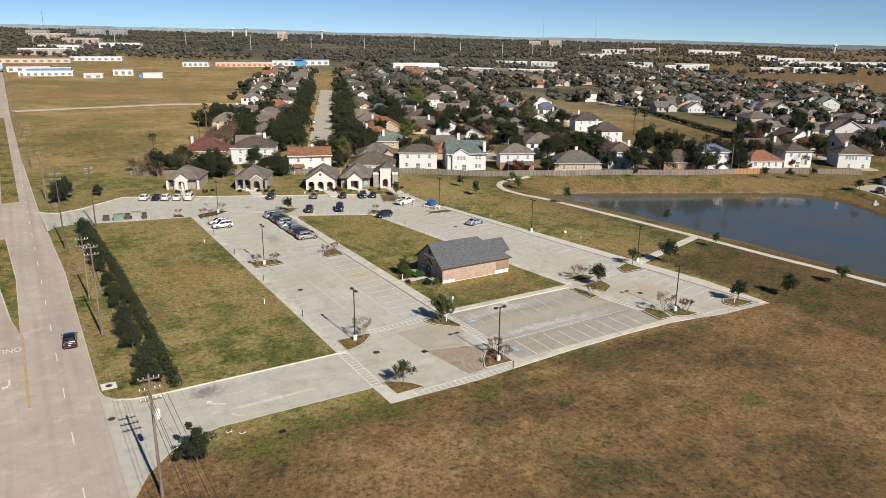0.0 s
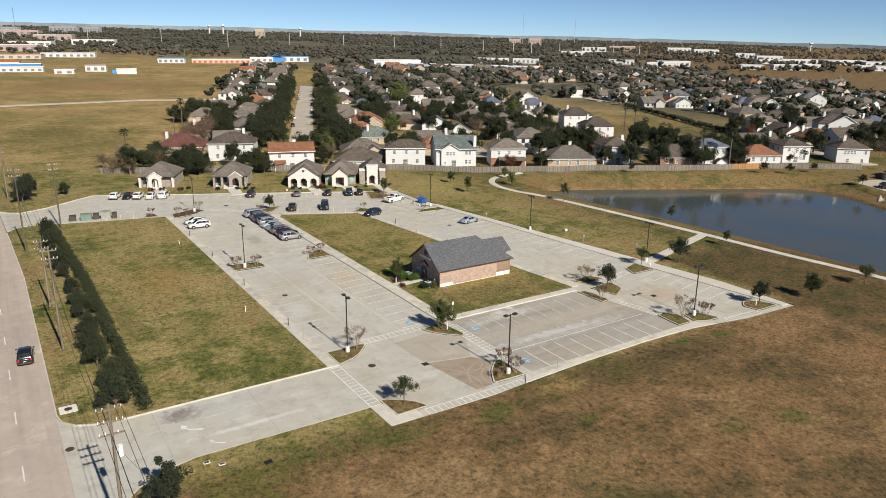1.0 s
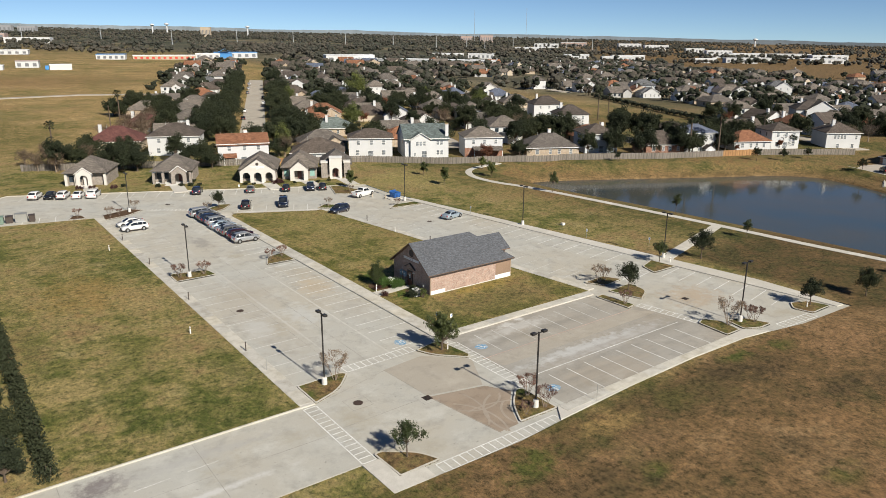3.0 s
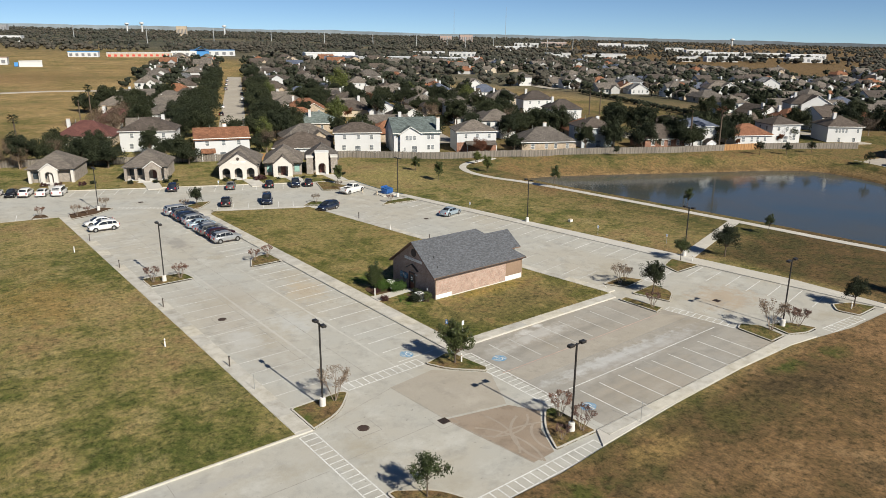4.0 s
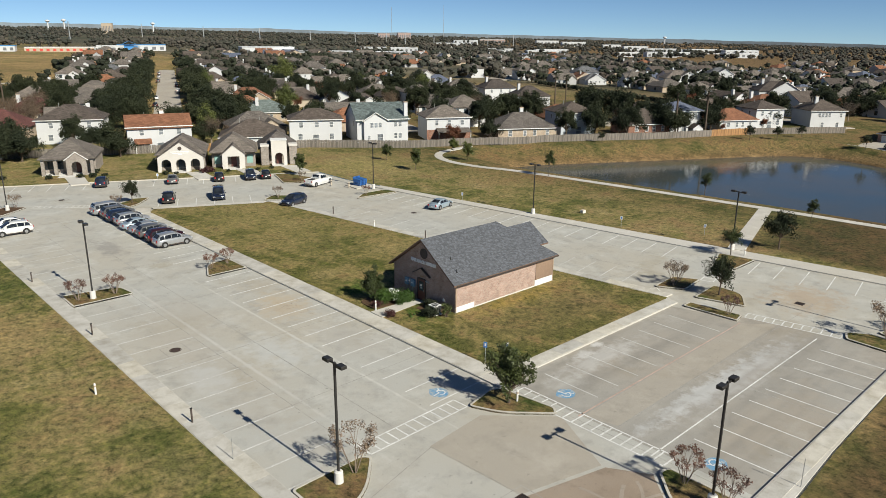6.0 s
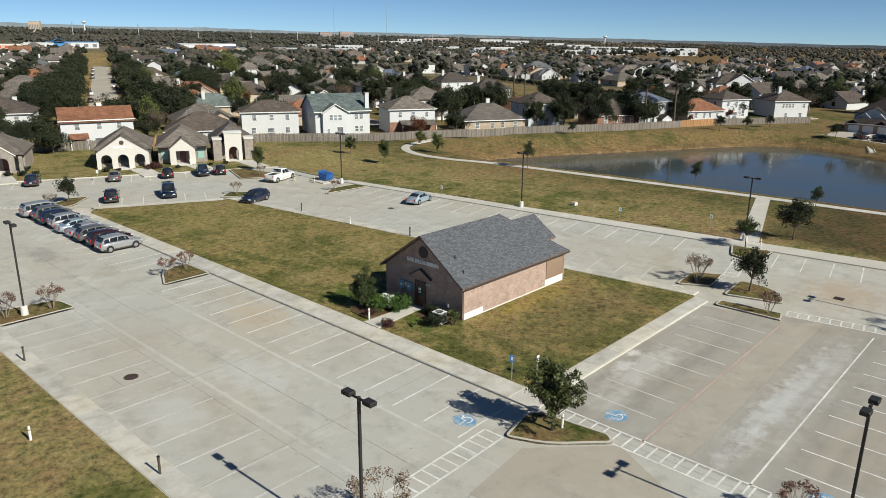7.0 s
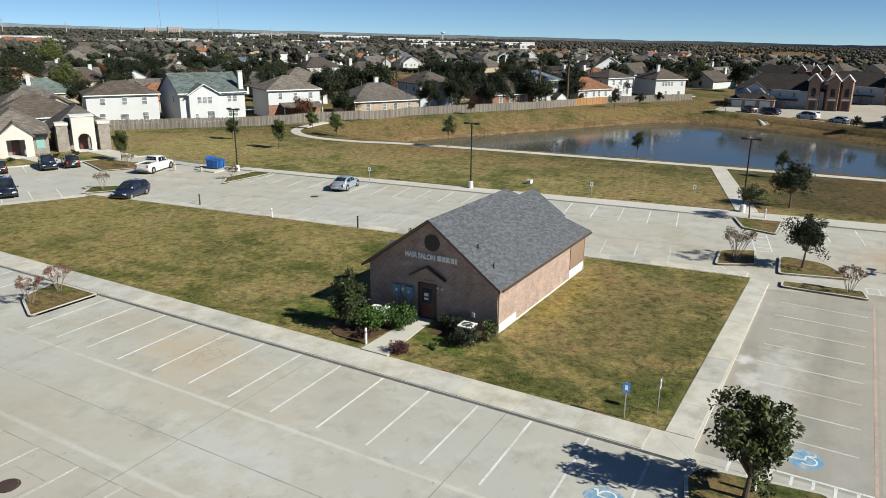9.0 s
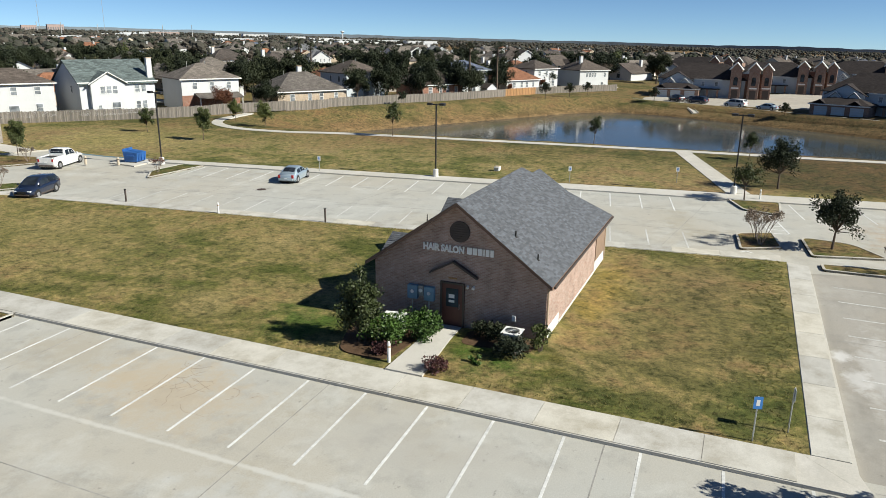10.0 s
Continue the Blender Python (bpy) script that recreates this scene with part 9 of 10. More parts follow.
townhouse(168.0, 15.5, -92, "dark-roofed townhouse with brick gables and garages")
townhouse(196.0, -1.0, -96, "dark-roofed townhouse with pink brick gables behind the first", False)
townhouse(138.0, -19.5, -112, "dark-roofed townhouse with long grey garage front")
townhouse(182.0, -36.0, -110, "dark-roofed townhouse across the side street", False)
townhouse(232.0, 24.0, -100, "dark-roofed townhouse farther up the street", False)
townhouse(228.0, -26.0, -104, "dark-roofed townhouse at the back of the court", False)
for x, y, k, p, lab, a in ((155.5, 9.0, "suv", P_BLACK, "black suv parked by the townhouses", 40), (153.2, 3.8, "suv", P_NAVY, "dark suv parked by the townhouses", 60), (157.0, 5.2, "sedan", P_GREY, "grey sedan parked by the townhouses", 40), (148.0, -4.6, "van", P_WHITE, "white van parked on the far street", 60), (143.5, -11.2, "sedan", P_ICE, "pale blue sedan parked on the far street", 60), (176.0, -6.0, "sedan", P_BLACK, "black car in a townhouse drive", 150)):
    vehicle(k, p, lab, pose(x, y, EAST_Z + 0.05, 0, 0, a))
# concrete flume into the pond
bm = bmesh.new()
for side_, wide_, top_ in ((0.0, 1.0, 0.03), (-0.6, 0.2, 0.14), (0.6, 0.2, 0.141)):
    band(bm, [(153.0 - 1.3 * i + 0.4 * side_, 7.4 - 0.56 * i - 0.92 * side_) for i in range(8)], wide_, -0.3, top_, zf=lambda x, y: max(ground_z(x, y), WATER_Z))
tagged(part("drain_flume", bm, KERBC), "pale concrete drain flume down the bank", "flume", "", "structure")

# ---- the neighbourhood beyond ----
ALONG, ACROSS = Vector((0.385, 0.923)), Vector((0.923, -0.385))
S0 = Vector((45.0, 172.0))            # near end of the middle street


def street(name, pts, w, label="pale concrete neighbourhood street"):
    n_ = max(2, int((Vector(pts[0]) - Vector(pts[-1])).length / 25)) if len(pts) == 2 else 0
    line = [tuple(Vector(pts[0]).lerp(Vector(pts[1]), i / n_)) for i in range(n_ + 1)] if n_ else pts
    bm = band(bmesh.new(), line, w, -0.6, KERB + 0.08, zf=land)
    return structure(name, bm, STREET, label, "street")


street("street_middle", [tuple(S0 - ALONG * 14), tuple(S0 + ALONG * 268)], 9.0)
FIELD_A = [(190, 172), (203, 216), (264, 283), (282, 220), (262, 160), (224, 108), (192, 96), (172, 100), (162, 108)]
FIELD_B = [(225, 300), (256, 367), (390, 400), (340, 300)]
FIELD_C = [(585, 328), (704, 258), (1021, 407), (900, 485), (658, 489)]
FIELD_D = [(573, 760), (660, 650), (600, 596), (500, 620)]
FIELDS = (FIELD_A, FIELD_B, FIELD_C, FIELD_D)
street("street_cross", [(-59, 344), (22, 353), (90, 332)], 7.0, "narrow concrete road across the straw field")


def small_house(label, w, d, storeys, roof_kind, wall_mat, roof_mat, trim=True):
    """A house of the streets beyond: walls, roof with gable, chimney, windows on all sides."""
    o = thing("house", label, "house", "houses of the neighbourhood")
    h = 2.7 * storeys + 0.1
    bm = bmesh.new()
    rise = d * 0.30
    if roof_kind == "gable":
        profile(bm, [(-d / 2, 0), (d / 2, 0), (d / 2, h), (0, h + rise - 0.15), (-d / 2, h)], -w / 2, w / 2, "x")
    else:
        walls(bm, -w / 2, -d / 2, w / 2, d / 2, h)
    part("wall", bm, wall_mat, o)
    bm = bmesh.new()
    if roof_kind == "gable":
        gable(bm, -w / 2, -d / 2, w / 2, d / 2, h, rise, "x")
    else:
        hip(bm, -w / 2, -d / 2, w / 2, d / 2, h + 0.1, rise)
    part("roof", bm, roof_mat, o)
    bm = bmesh.new()
    cx, cw = w * 0.22, w * 0.42
    profile(bm, [(cx - cw / 2, 0), (cx + cw / 2, 0), (cx + cw / 2, h), (cx, h + cw * 0.32), (cx - cw / 2, h)], -d / 2 - 1.6, -d / 2 + 1, "y")
    part("front_gable", bm, wall_mat if storeys == 2 else BRICKTAN, o)
    bm = bmesh.new()
    gable(bm, cx - cw / 2, -d / 2 - 1.6, cx + cw / 2, 0, h, cw * 0.34, "y")
    part("gable_roof", bm, roof_mat, o)
    if trim:
        part("chimney", boxes((-w * 0.3 - 0.5, d * 0.18 - 0.4, h, -w * 0.3 + 0.5, d * 0.18 + 0.4, h + rise + 0.9)), SIDING, o)
    for x in (-w * 0.3, -w * 0.05):
        part("window", boxes((x - 0.6, -d / 2 - 0.04, h - 1.9, x + 0.6, -d / 2 - 0.003, h - 0.5)), PANE, o)
    for s in (-1, 1):
        part("window", boxes((s * (w / 2 + 0.02) - 0.018, -0.6, h - 1.9, s * (w / 2 + 0.02) + 0.018, 0.6, h - 0.5)), PANE, o)
    part("garage_door", boxes((cx - 1.4, -d / 2 - 1.64, 0.05, cx + 1.4, -d / 2 - 1.603, 2.2)), TRIM_W, o)
    return o


KINDS = [small_house("single-storey house with brown hip roof", 14, 11, 1, "hip", SIDING_B, SH_BROWN, False), small_house("white two-storey house with taupe hip roof", 11, 10, 2, "hip", SIDING, SH_TAUPE, False),
         small_house("single-storey house with taupe gable roof", 13, 10.5, 1, "gable", SIDING, SH_TAUPE), small_house("white two-storey gabled house with grey roof", 11, 9.5, 2, "gable", SIDING, SH_BROWN, False),
         small_house("brick house with rust-coloured hip roof", 13, 10.5, 1, "hip", BRICKTAN, SH_RUST), small_house("pale house with blue-grey roof", 13, 11, 1, "hip", SIDING_B, SH_BLUE),
         small_house("white single-storey house with brown gable roof", 14, 10, 1, "gable", SIDING, SH_BROWN), small_house("tan house with taupe roof", 14, 11, 1, "hip", BRICKTAN, SH_TAUPE, False)]
PICK = [0, 0, 1, 2, 2, 3, 6, 7, 7, 0, 5, 4, 1, 7, 2]
rng = random.Random(81)
placed = [False] * len(KINDS)
ANG = math.degrees(math.atan2(ALONG.y, ALONG.x))
FIRST = [(18, 117), (7, 142), (-5, 160), (36, 108), (53, 106), (67, 98), (81, 90), (98, 78), (116, 76), (130, 63), (143, 60), (157, 52), (168, 50), (188, 41), (63, 143), (97, 134), (168, 8), (168, -2), (200, -8), (200, -20), (146, -30), (140, -40), (190, -46), (184, -54), (240, 14), (236, 2), (236, -36), (232, -46), (210, 4), (160, 0), (176, 0), (170, 20), (170, -14)] + [(q[7], q[8] + 5) for q in BACK]


def behind_fence(x, y):
    f = [(x1 - x0) * (y - y0) - (y1 - y0) * (x - x0) for (x0, y0), (x1, y1) in zip(FENCE, FENCE[1:]) if min(x0, x1) <= x <= max(x0, x1)]
    return bool(f) and f[0] > 0 or x > 177


spots = []
for row_i in range(-2, 14):
    n = {-1: -22.0, 0: 22.0}.get(row_i, row_i * 31.0 + 15.5)
    side = 1 if row_i % 2 == 0 else -1
    for k in range(0, 40):
        s = -150 + k * 17.5 + (row_i % 3) * 5 + rng.uniform(-2.5, 2.5)
        n += rng.uniform(-2.0, 2.0) if abs(row_i) > 1 else 0
        p = S0 + ALONG * s + ACROSS * n
        x, y = p
        left = 4 + 0.318 * (y - 176)
        if not behind_fence(x, y) or x < left or y > 660 - 0.25 * x or y < 40 - 0.05 * x:
            continue
        if any(inside(x, y, P_) or seg_dist(x, y, P_) < 9 for P_ in FIELDS) or any((x - a) ** 2 + (y - b) ** 2 < 17 ** 2 for a, b in FIRST):
            continue
        spots.append((x + rng.uniform(-2, 2), y + rng.uniform(-1.5, 1.5), side))
spots = [q for q in spots if (q[0] - 210) ** 2 + (q[1] - 34) ** 2 > 16 ** 2]
G_ = (1 + 5 ** 0.5) / 2
ICO_V = [Vector(q).normalized() for q in ((-1, G_, 0), (1, G_, 0), (-1, -G_, 0), (1, -G_, 0), (0, -1, G_), (0, 1, G_), (0, -1, -G_), (0, 1, -G_), (G_, 0, -1), (G_, 0, 1), (-G_, 0, -1), (-G_, 0, 1))]
ICO_F = [(0, 11, 5), (0, 5, 1), (0, 1, 7), (0, 7, 10), (0, 10, 11), (1, 5, 9), (5, 11, 4), (11, 10, 2), (10, 7, 6), (7, 1, 8), (3, 9, 4), (3, 4, 2), (3, 2, 6), (3, 6, 8), (3, 8, 9), (4, 9, 5), (2, 4, 11), (6, 2, 10), (8, 6, 7), (9, 8, 1)]


class Joined:
    """Far houses and trees gathered into one mesh."""

    def __init__(self):
        self.V, self.F, self.M = [], [], []

    def face(self, pts, mat):
        k = len(self.V)
        self.V.extend(tuple(p) for p in pts)
        self.F.append(tuple(range(k, k + len(pts))))
        self.M.append(mat)

    def house(self, x, y, turn, rg):
        w, d = rg.uniform(11, 15), rg.uniform(9.5, 11.5)
        h = 2.8 if rg.random() < 0.62 else 5.5
        rise = d * 0.3
        m = pose(x, y, land(x, y), 0, 0, turn)
        P = lambda a, b, c: m @ Vector((a, b, c))
        c = [(-w / 2, -d / 2), (w / 2, -d / 2), (w / 2, d / 2), (-w / 2, d / 2)]
        wm = rg.choice((0, 0, 1, 2, 2))
        rm = rg.choice((3, 3, 4, 4, 4, 5, 6))
        gable_end = rg.random() < 0.4
        for i in range(4):
            a, b = c[i], c[(i + 1) % 4]
            self.face([P(*a, 0), P(*b, 0), P(*b, h), P(*a, h)], wm)
        o = 0.5
        e = [(-w / 2 - o, -d / 2 - o), (w / 2 + o, -d / 2 - o), (w / 2 + o, d / 2 + o), (-w / 2 - o, d / 2 + o)]
        k = -o if gable_end else d / 2
        r0, r1 = P(-w / 2 + k, 0, h + rise), P(w / 2 - k, 0, h + rise)
        E = [P(*q, h - 0.1) for q in e]
        self.face([E[0], E[1], r1, r0], rm)
        self.face([E[2], E[3], r0, r1], rm)
        self.face([E[1], E[2], r1], wm if gable_end else rm)
        self.face([E[3], E[0], r0], wm if gable_end else rm)
        self.face(E, wm)
        gx, gw = w * 0.22, 2.6
        top = P(gx, -d / 2 - 1.5, h + 1.9)
        a, b = P(gx - gw, -d / 2 - 1.5, 0), P(gx + gw, -d / 2 - 1.5, 0)
        a1, b1 = P(gx - gw, -d / 2 - 1.5, h), P(gx + gw, -d / 2 - 1.5, h)
        self.face([a, b, b1, top, a1], wm)
        back = P(gx, 0, h + 1.9)
        self.face([P(gx - gw - 0.4, -d / 2 - 1.8, h - 0.2), P(gx, -d / 2 - 1.8, h + 2.05), back, P(gx - gw - 0.4, 0, h - 0.2)], rm)
        self.face([P(gx + gw + 0.4, -d / 2 - 1.8, h - 0.2), P(gx + gw + 0.4, 0, h - 0.2), back, P(gx, -d / 2 - 1.8, h + 2.05)], rm)
        for q in (-0.32, -0.1):
            self.face([P(w * q - 0.6, -d / 2 - 0.05, h - 1.9), P(w * q + 0.6, -d / 2 - 0.05, h - 1.9), P(w * q + 0.6, -d / 2 - 0.05, h - 0.5), P(w * q - 0.6, -d / 2 - 0.05, h - 0.5)], 7)
        if rg.random() > 0.35:
            return
        cx, cy = -w * 0.25, d * 0.15
        for i in range(4):
            u = [(-.5, -.4), (.5, -.4), (.5, .4), (-.5, .4)]
            (a0, a1_), (b0, b1_) = u[i], u[(i + 1) % 4]
            self.face([P(cx + a0, cy + a1_, h), P(cx + b0, cy + b1_, h), P(cx + b0, cy + b1_, h + rise + 0.9), P(cx + a0, cy + a1_, h + rise + 0.9)], 0)

    def crown(self, x, y, h, r, n, rg, mat):
        """Uneven leafy lumps heaped on a short trunk, with stray sprays at the rim."""
        z = land(x, y)
        for _ in range(max(5, n // 7)):
            a, e = rg.uniform(0, 6.283), rg.uniform(-0.7, 0.9)
            q = rg.uniform(0.35, 0.8) * math.sqrt(1 - 0.8 * e * e)
            c = Vector((x + math.cos(a) * q * r, y + math.sin(a) * q * r, z + h * (0.56 + 0.34 * e)))
            k = r * rg.uniform(0.30, 0.48)
            base = len(self.V)
            self.V.extend(tuple(c + Vector((u[0], u[1], u[2] * 0.85)) * k * rg.uniform(0.72, 1.25)) for u in ICO_V)
            self.F.extend(tuple(base + i for i in f) for f in ICO_F)
            self.M.extend([mat] * len(ICO_F))
        for _ in range(n // 3):
            d = Vector((rg.gauss(0, 1), rg.gauss(0, 1), rg.gauss(0, 1))).normalized() * rg.uniform(0.8, 1.1)
            c = Vector((x + d.x * r, y + d.y * r, z + h * 0.56 + d.z * h * 0.44))
            a = Vector((rg.gauss(0, 1), rg.gauss(0, 1), rg.gauss(0, 1))).normalized() * r * rg.uniform(0.06, 0.16)
            b = a.cross(Vector((rg.gauss(0, 1), rg.gauss(0, 1), rg.gauss(0, 1)))).normalized() * a.length * 0.8
            self.face([c + a, c + b, c - a, c - b], mat)
        k = r * 0.08
        self.face([(x - k, y, z), (x + k, y, z), (x + k * 0.6, y, z + h * 0.5), (x - k * 0.6, y, z + h * 0.5)], 1)
        self.face([(x, y - k, z), (x, y + k, z), (x, y + k * 0.6, z + h * 0.5), (x, y - k * 0.6, z + h * 0.5)], 1)

    def link(self, name, mats, label, category):
        me = bpy.data.meshes.new(name)
        me.from_pydata(self.V, [], self.F)
        for mt in mats:
            me.materials.append(mt)
        me.polygons.foreach_set("material_index", self.M)
        tagged(new(name, me), label, category, "", "stuff")


far_houses, far_trees = Joined(), Joined()
HOUSE_MAX = 190
spots.sort(key=lambda q: (q[0] - 70) ** 2 + (q[1] - 80) ** 2)
for i, (x, y, side) in enumerate(spots):
    k = rng.choice(PICK)
    turn = ANG + (90 if side > 0 else -90) + 180 + rng.uniform(-5, 5) + rng.choice((0, 0, 0, 90))
    if i >= HOUSE_MAX:
        far_houses.house(x, y, turn, rng)
        continue
    m = pose(x, y, land(x, y) + 0.05, 0, 0, turn)
    if placed[k]:
        copy_thing(KINDS[k], m)
    else:
        KINDS[k].matrix_basis = m
        placed[k] = True
for k, done_ in enumerate(placed):
    if not done_:
        KINDS[k].matrix_basis = pose(300 + 20 * k, 420, land(300 + 20 * k, 420) + 0.05)
# streets between the rows
for row_i in range(2, 14, 2):
    n = row_i * 31.0
    s = -140
    while not behind_fence(*(S0 + ALONG * (s - 26) + ACROSS * n)) and s < 200:
        s += 2
    ends = [S0 + ALONG * k + ACROSS * n for k in range(s, 242, 6)]
    run = []
    for p in ends + [None]:
        if p is not None and not any(inside(p.x, p.y, P_) for P_ in FIELDS):
            run.append(tuple(p))
            continue
        if len(run) > 3:
            street("street_back", [run[0], run[-1]], 7.0)
        run = []

# trees among those houses: single ones near, joined ones farther off
tr = random.Random(82)
count = 0


def grow(px, py):
    global count
    if (px - 70) ** 2 + (py - 80) ** 2 < 200 ** 2 and count < 200:
        r = tr.random()
        src = bare if r < 0.07 else rusty if r < 0.09 else olive if r < 0.12 else big[tr.randrange(3)]
        put(src, px, py, land(px, py), tr.uniform(0, 360), tr.uniform(0.7, 1.25))
        count += 1
    else:
        far_trees.crown(px, py, tr.uniform(5.0, 9.0), tr.uniform(2.6, 4.6), 60, tr, 0 if tr.random() < 0.9 else 2)


for x, y, side in spots:
    for _ in range(6):
        px, py = x + tr.uniform(-15, 15), y + tr.uniform(-15, 15)
        if any((px - a) ** 2 + (py - b) ** 2 < 7.3 ** 2 for a, b, _s in spots) or any((px - a) ** 2 + (py - b) ** 2 < 9 ** 2 for a, b in FIRST) or any(inside(px, py, P_) for P_ in FIELDS) or abs((Vector((px, py)) - S0).dot(ACROSS)) < 7.5 or not behind_fence(px, py):
            continue
        grow(px, py)
# dense rows along the middle street
for i in range(34):
    s = -6 + i * 7.4
    for sd in (-1, 1):
        p = S0 + ALONG * (s + tr.uniform(-2, 2)) + ACROSS * (sd * tr.uniform(9.5, 12.5))
        put(big[tr.randrange(3)], p.x, p.y, land(p.x, p.y), tr.uniform(0, 360), tr.uniform(0.9, 1.25))
for i in range(16):
    p = S0 + ALONG * (10 + i * 15 + tr.uniform(-4, 4)) + ACROSS * (4.2 * tr.choice((-1, 1)))
    if i % 2 == 0:
        vehicle(tr.choice(("suv", "sedan")), tr.choice((P_WHITE, P_SILVER, P_BLACK, P_GREY)), "car parked along the neighbourhood street", pose(p.x, p.y, land(p.x, p.y) + KERB + 0.08, 0, 0, ANG))


# ---- far woods: uneven crowns joined in one sheet of foliage ----
def far_woods():
    rg = np.random.RandomState(9)
    P, R, Hh, N = [], [], [], []
    cam0 = Vector((-62, -104))
    for d0, d1, num, n in ((480, 900, 2300, 7), (900, 1500, 3600, 5), (1500, 2600, 5200, 3), (2600, 4750, 8000, 2)):
        for _ in range(num):
            d = math.sqrt(rg.uniform(d0 ** 2, d1 ** 2))
            deg = rg.uniform(-10, 108)
            az = math.radians(deg)
            x, y = cam0.x + d * math.sin(az), cam0.y + d * math.cos(az)
            if deg < 23.6 and d < 1010 or x < 60 + 0.1 * y and y < 760:
                continue
            if any(inside(x, y, P_) for P_ in FIELDS):
                continue
            # open ground towards the right, in uneven strips
            if noise.noise(Vector((x * 0.004, y * 0.004, 2.0))) > (0.22 if deg < 55 else 0.05):
                continue
            s = rg.uniform(0.7, 1.3)
            P.append((x, y))
            Hh.append(7.6 * s * (1.2 if d > 1500 else 1))
            R.append(3.5 * s * (1.0 + d / 3000))
            N.append(n)
    N = np.array(N)
    x, y = np.repeat(np.array(P)[:, 0], N), np.repeat(np.array(P)[:, 1], N)
    h, r = np.repeat(Hh, N), np.repeat(R, N)
    z = np.repeat([land(a, b) for a, b in P], N)
    m = len(x)
    ang, e = rg.uniform(0, 2 * math.pi, m), rg.uniform(-0.7, 0.9, m)
    q = rg.uniform(0.25, 0.8, m) * np.sqrt(1 - 0.8 * e * e)
    c = np.stack([x + np.cos(ang) * q * r, y + np.sin(ang) * q * r, z + h * (0.54 + 0.34 * e)], 1)
    size = r * rg.uniform(0.34, 0.55, m)
    ico = np.array([tuple(u) for u in ICO_V]) * np.array((1.0, 1.0, 0.8))
    V = (c[:, None, :] + ico[None] * (size[:, None] * rg.uniform(0.7, 1.25, (m, 12)))[:, :, None]).reshape(-1, 3)
    F = (np.array(ICO_F)[None] + 12 * np.arange(m)[:, None, None]).reshape(-1, 3)
    me = bpy.data.meshes.new("far_woods")
    me.from_pydata(V.tolist(), [], F.tolist())
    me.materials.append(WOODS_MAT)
    o = new("far_woods", me)
    tagged(o, "mass of dark olive trees reaching to the horizon, greyed for haze", "woods", "", "stuff")
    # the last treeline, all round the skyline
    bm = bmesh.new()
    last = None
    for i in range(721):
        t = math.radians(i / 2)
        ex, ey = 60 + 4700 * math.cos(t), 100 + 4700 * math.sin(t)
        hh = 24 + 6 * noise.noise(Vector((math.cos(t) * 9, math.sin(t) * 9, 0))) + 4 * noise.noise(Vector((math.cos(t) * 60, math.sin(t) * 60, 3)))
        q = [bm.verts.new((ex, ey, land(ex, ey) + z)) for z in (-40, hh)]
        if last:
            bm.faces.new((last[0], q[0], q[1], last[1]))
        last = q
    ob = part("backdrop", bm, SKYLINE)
    tagged(ob, "line of distant trees on the horizon, tinted blue-grey for haze", "horizon", "", "structure")


LEAF_FAR = leaf_mat("far_dark_leaf", (0.026, 0.031, 0.018), 0.3, 0.9)
LEAF_FARBARE = leaf_mat("far_bare_crown", (0.066, 0.054, 0.043), 0.3, 0.9)
# distance haze is put into the pale blue-grey of this treeline
SKYLINE = plain("haze_tinted_treeline", (0.20, 0.235, 0.265), 0.95, 0, 0.3, 0.02, 0, 0.1, True)
# far crowns: leaf colours greyed to stand in for distance haze
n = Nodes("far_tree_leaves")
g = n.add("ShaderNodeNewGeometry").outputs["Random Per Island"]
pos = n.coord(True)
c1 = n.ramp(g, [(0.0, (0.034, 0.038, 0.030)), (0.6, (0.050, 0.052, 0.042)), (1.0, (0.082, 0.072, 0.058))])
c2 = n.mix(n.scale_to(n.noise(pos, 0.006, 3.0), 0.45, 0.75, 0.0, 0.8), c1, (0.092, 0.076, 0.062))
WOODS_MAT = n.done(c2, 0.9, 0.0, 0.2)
far_woods()


# ---- distant buildings ----
FARPANE = plain("far_grey_glazing", (0.16, 0.165, 0.175), 0.35, 0, 0.2, 0.3)


def block(name, x, y, turn, w, d, h, wall_mat, roof_mat, label, category="building", bands=0, band_mat=None):
    o = thing(name, label, category, "distant buildings", m=pose(x, y, land(x, y), 0, 0, turn))
    part("wall", boxes((-w / 2, -d / 2, 0, w / 2, d / 2, h)), wall_mat, o)
    part("roof", boxes((-w / 2 - 0.3, -d / 2 - 0.3, h, w / 2 + 0.3, d / 2 + 0.3, h + 0.5)), roof_mat, o)
    if bands:
        for i in range(bands):
            xx = -w / 2 + w * (i + 0.5) / bands
            part("door" if band_mat else "window", boxes((xx - w / bands * 0.24, -d / 2 - 0.12, h * 0.2, xx + w / bands * 0.24, -d / 2 - 0.02, h * 0.72)), band_mat or FARPANE, o)
    return o


WHITEROOF = plain("white_metal_roof", (0.72, 0.73, 0.74), 0.5, 0, 0.06, 2.0)
BLUEROOF = plain("blue_metal_roof", (0.05, 0.22, 0.50), 0.5, 0, 0.08, 2.0)
REDBAND = plain("red_metal_door", (0.50, 0.06, 0.04), 0.5, 0, 0.1, 2.0)
# pale far walls, with the haze in front of them mixed into the colour
SIDING_D = plain("haze_greyed_wall", (0.27, 0.275, 0.29), 0.9, 0, 0.1, 1.0)
TANWALL = plain("tan_block_wall", (0.44, 0.36, 0.27), 0.8, 0, 0.1, 1.0)
REDWALL = plain("red_clay_wall", (0.36, 0.27, 0.24), 0.8, 0, 0.1, 1.0)
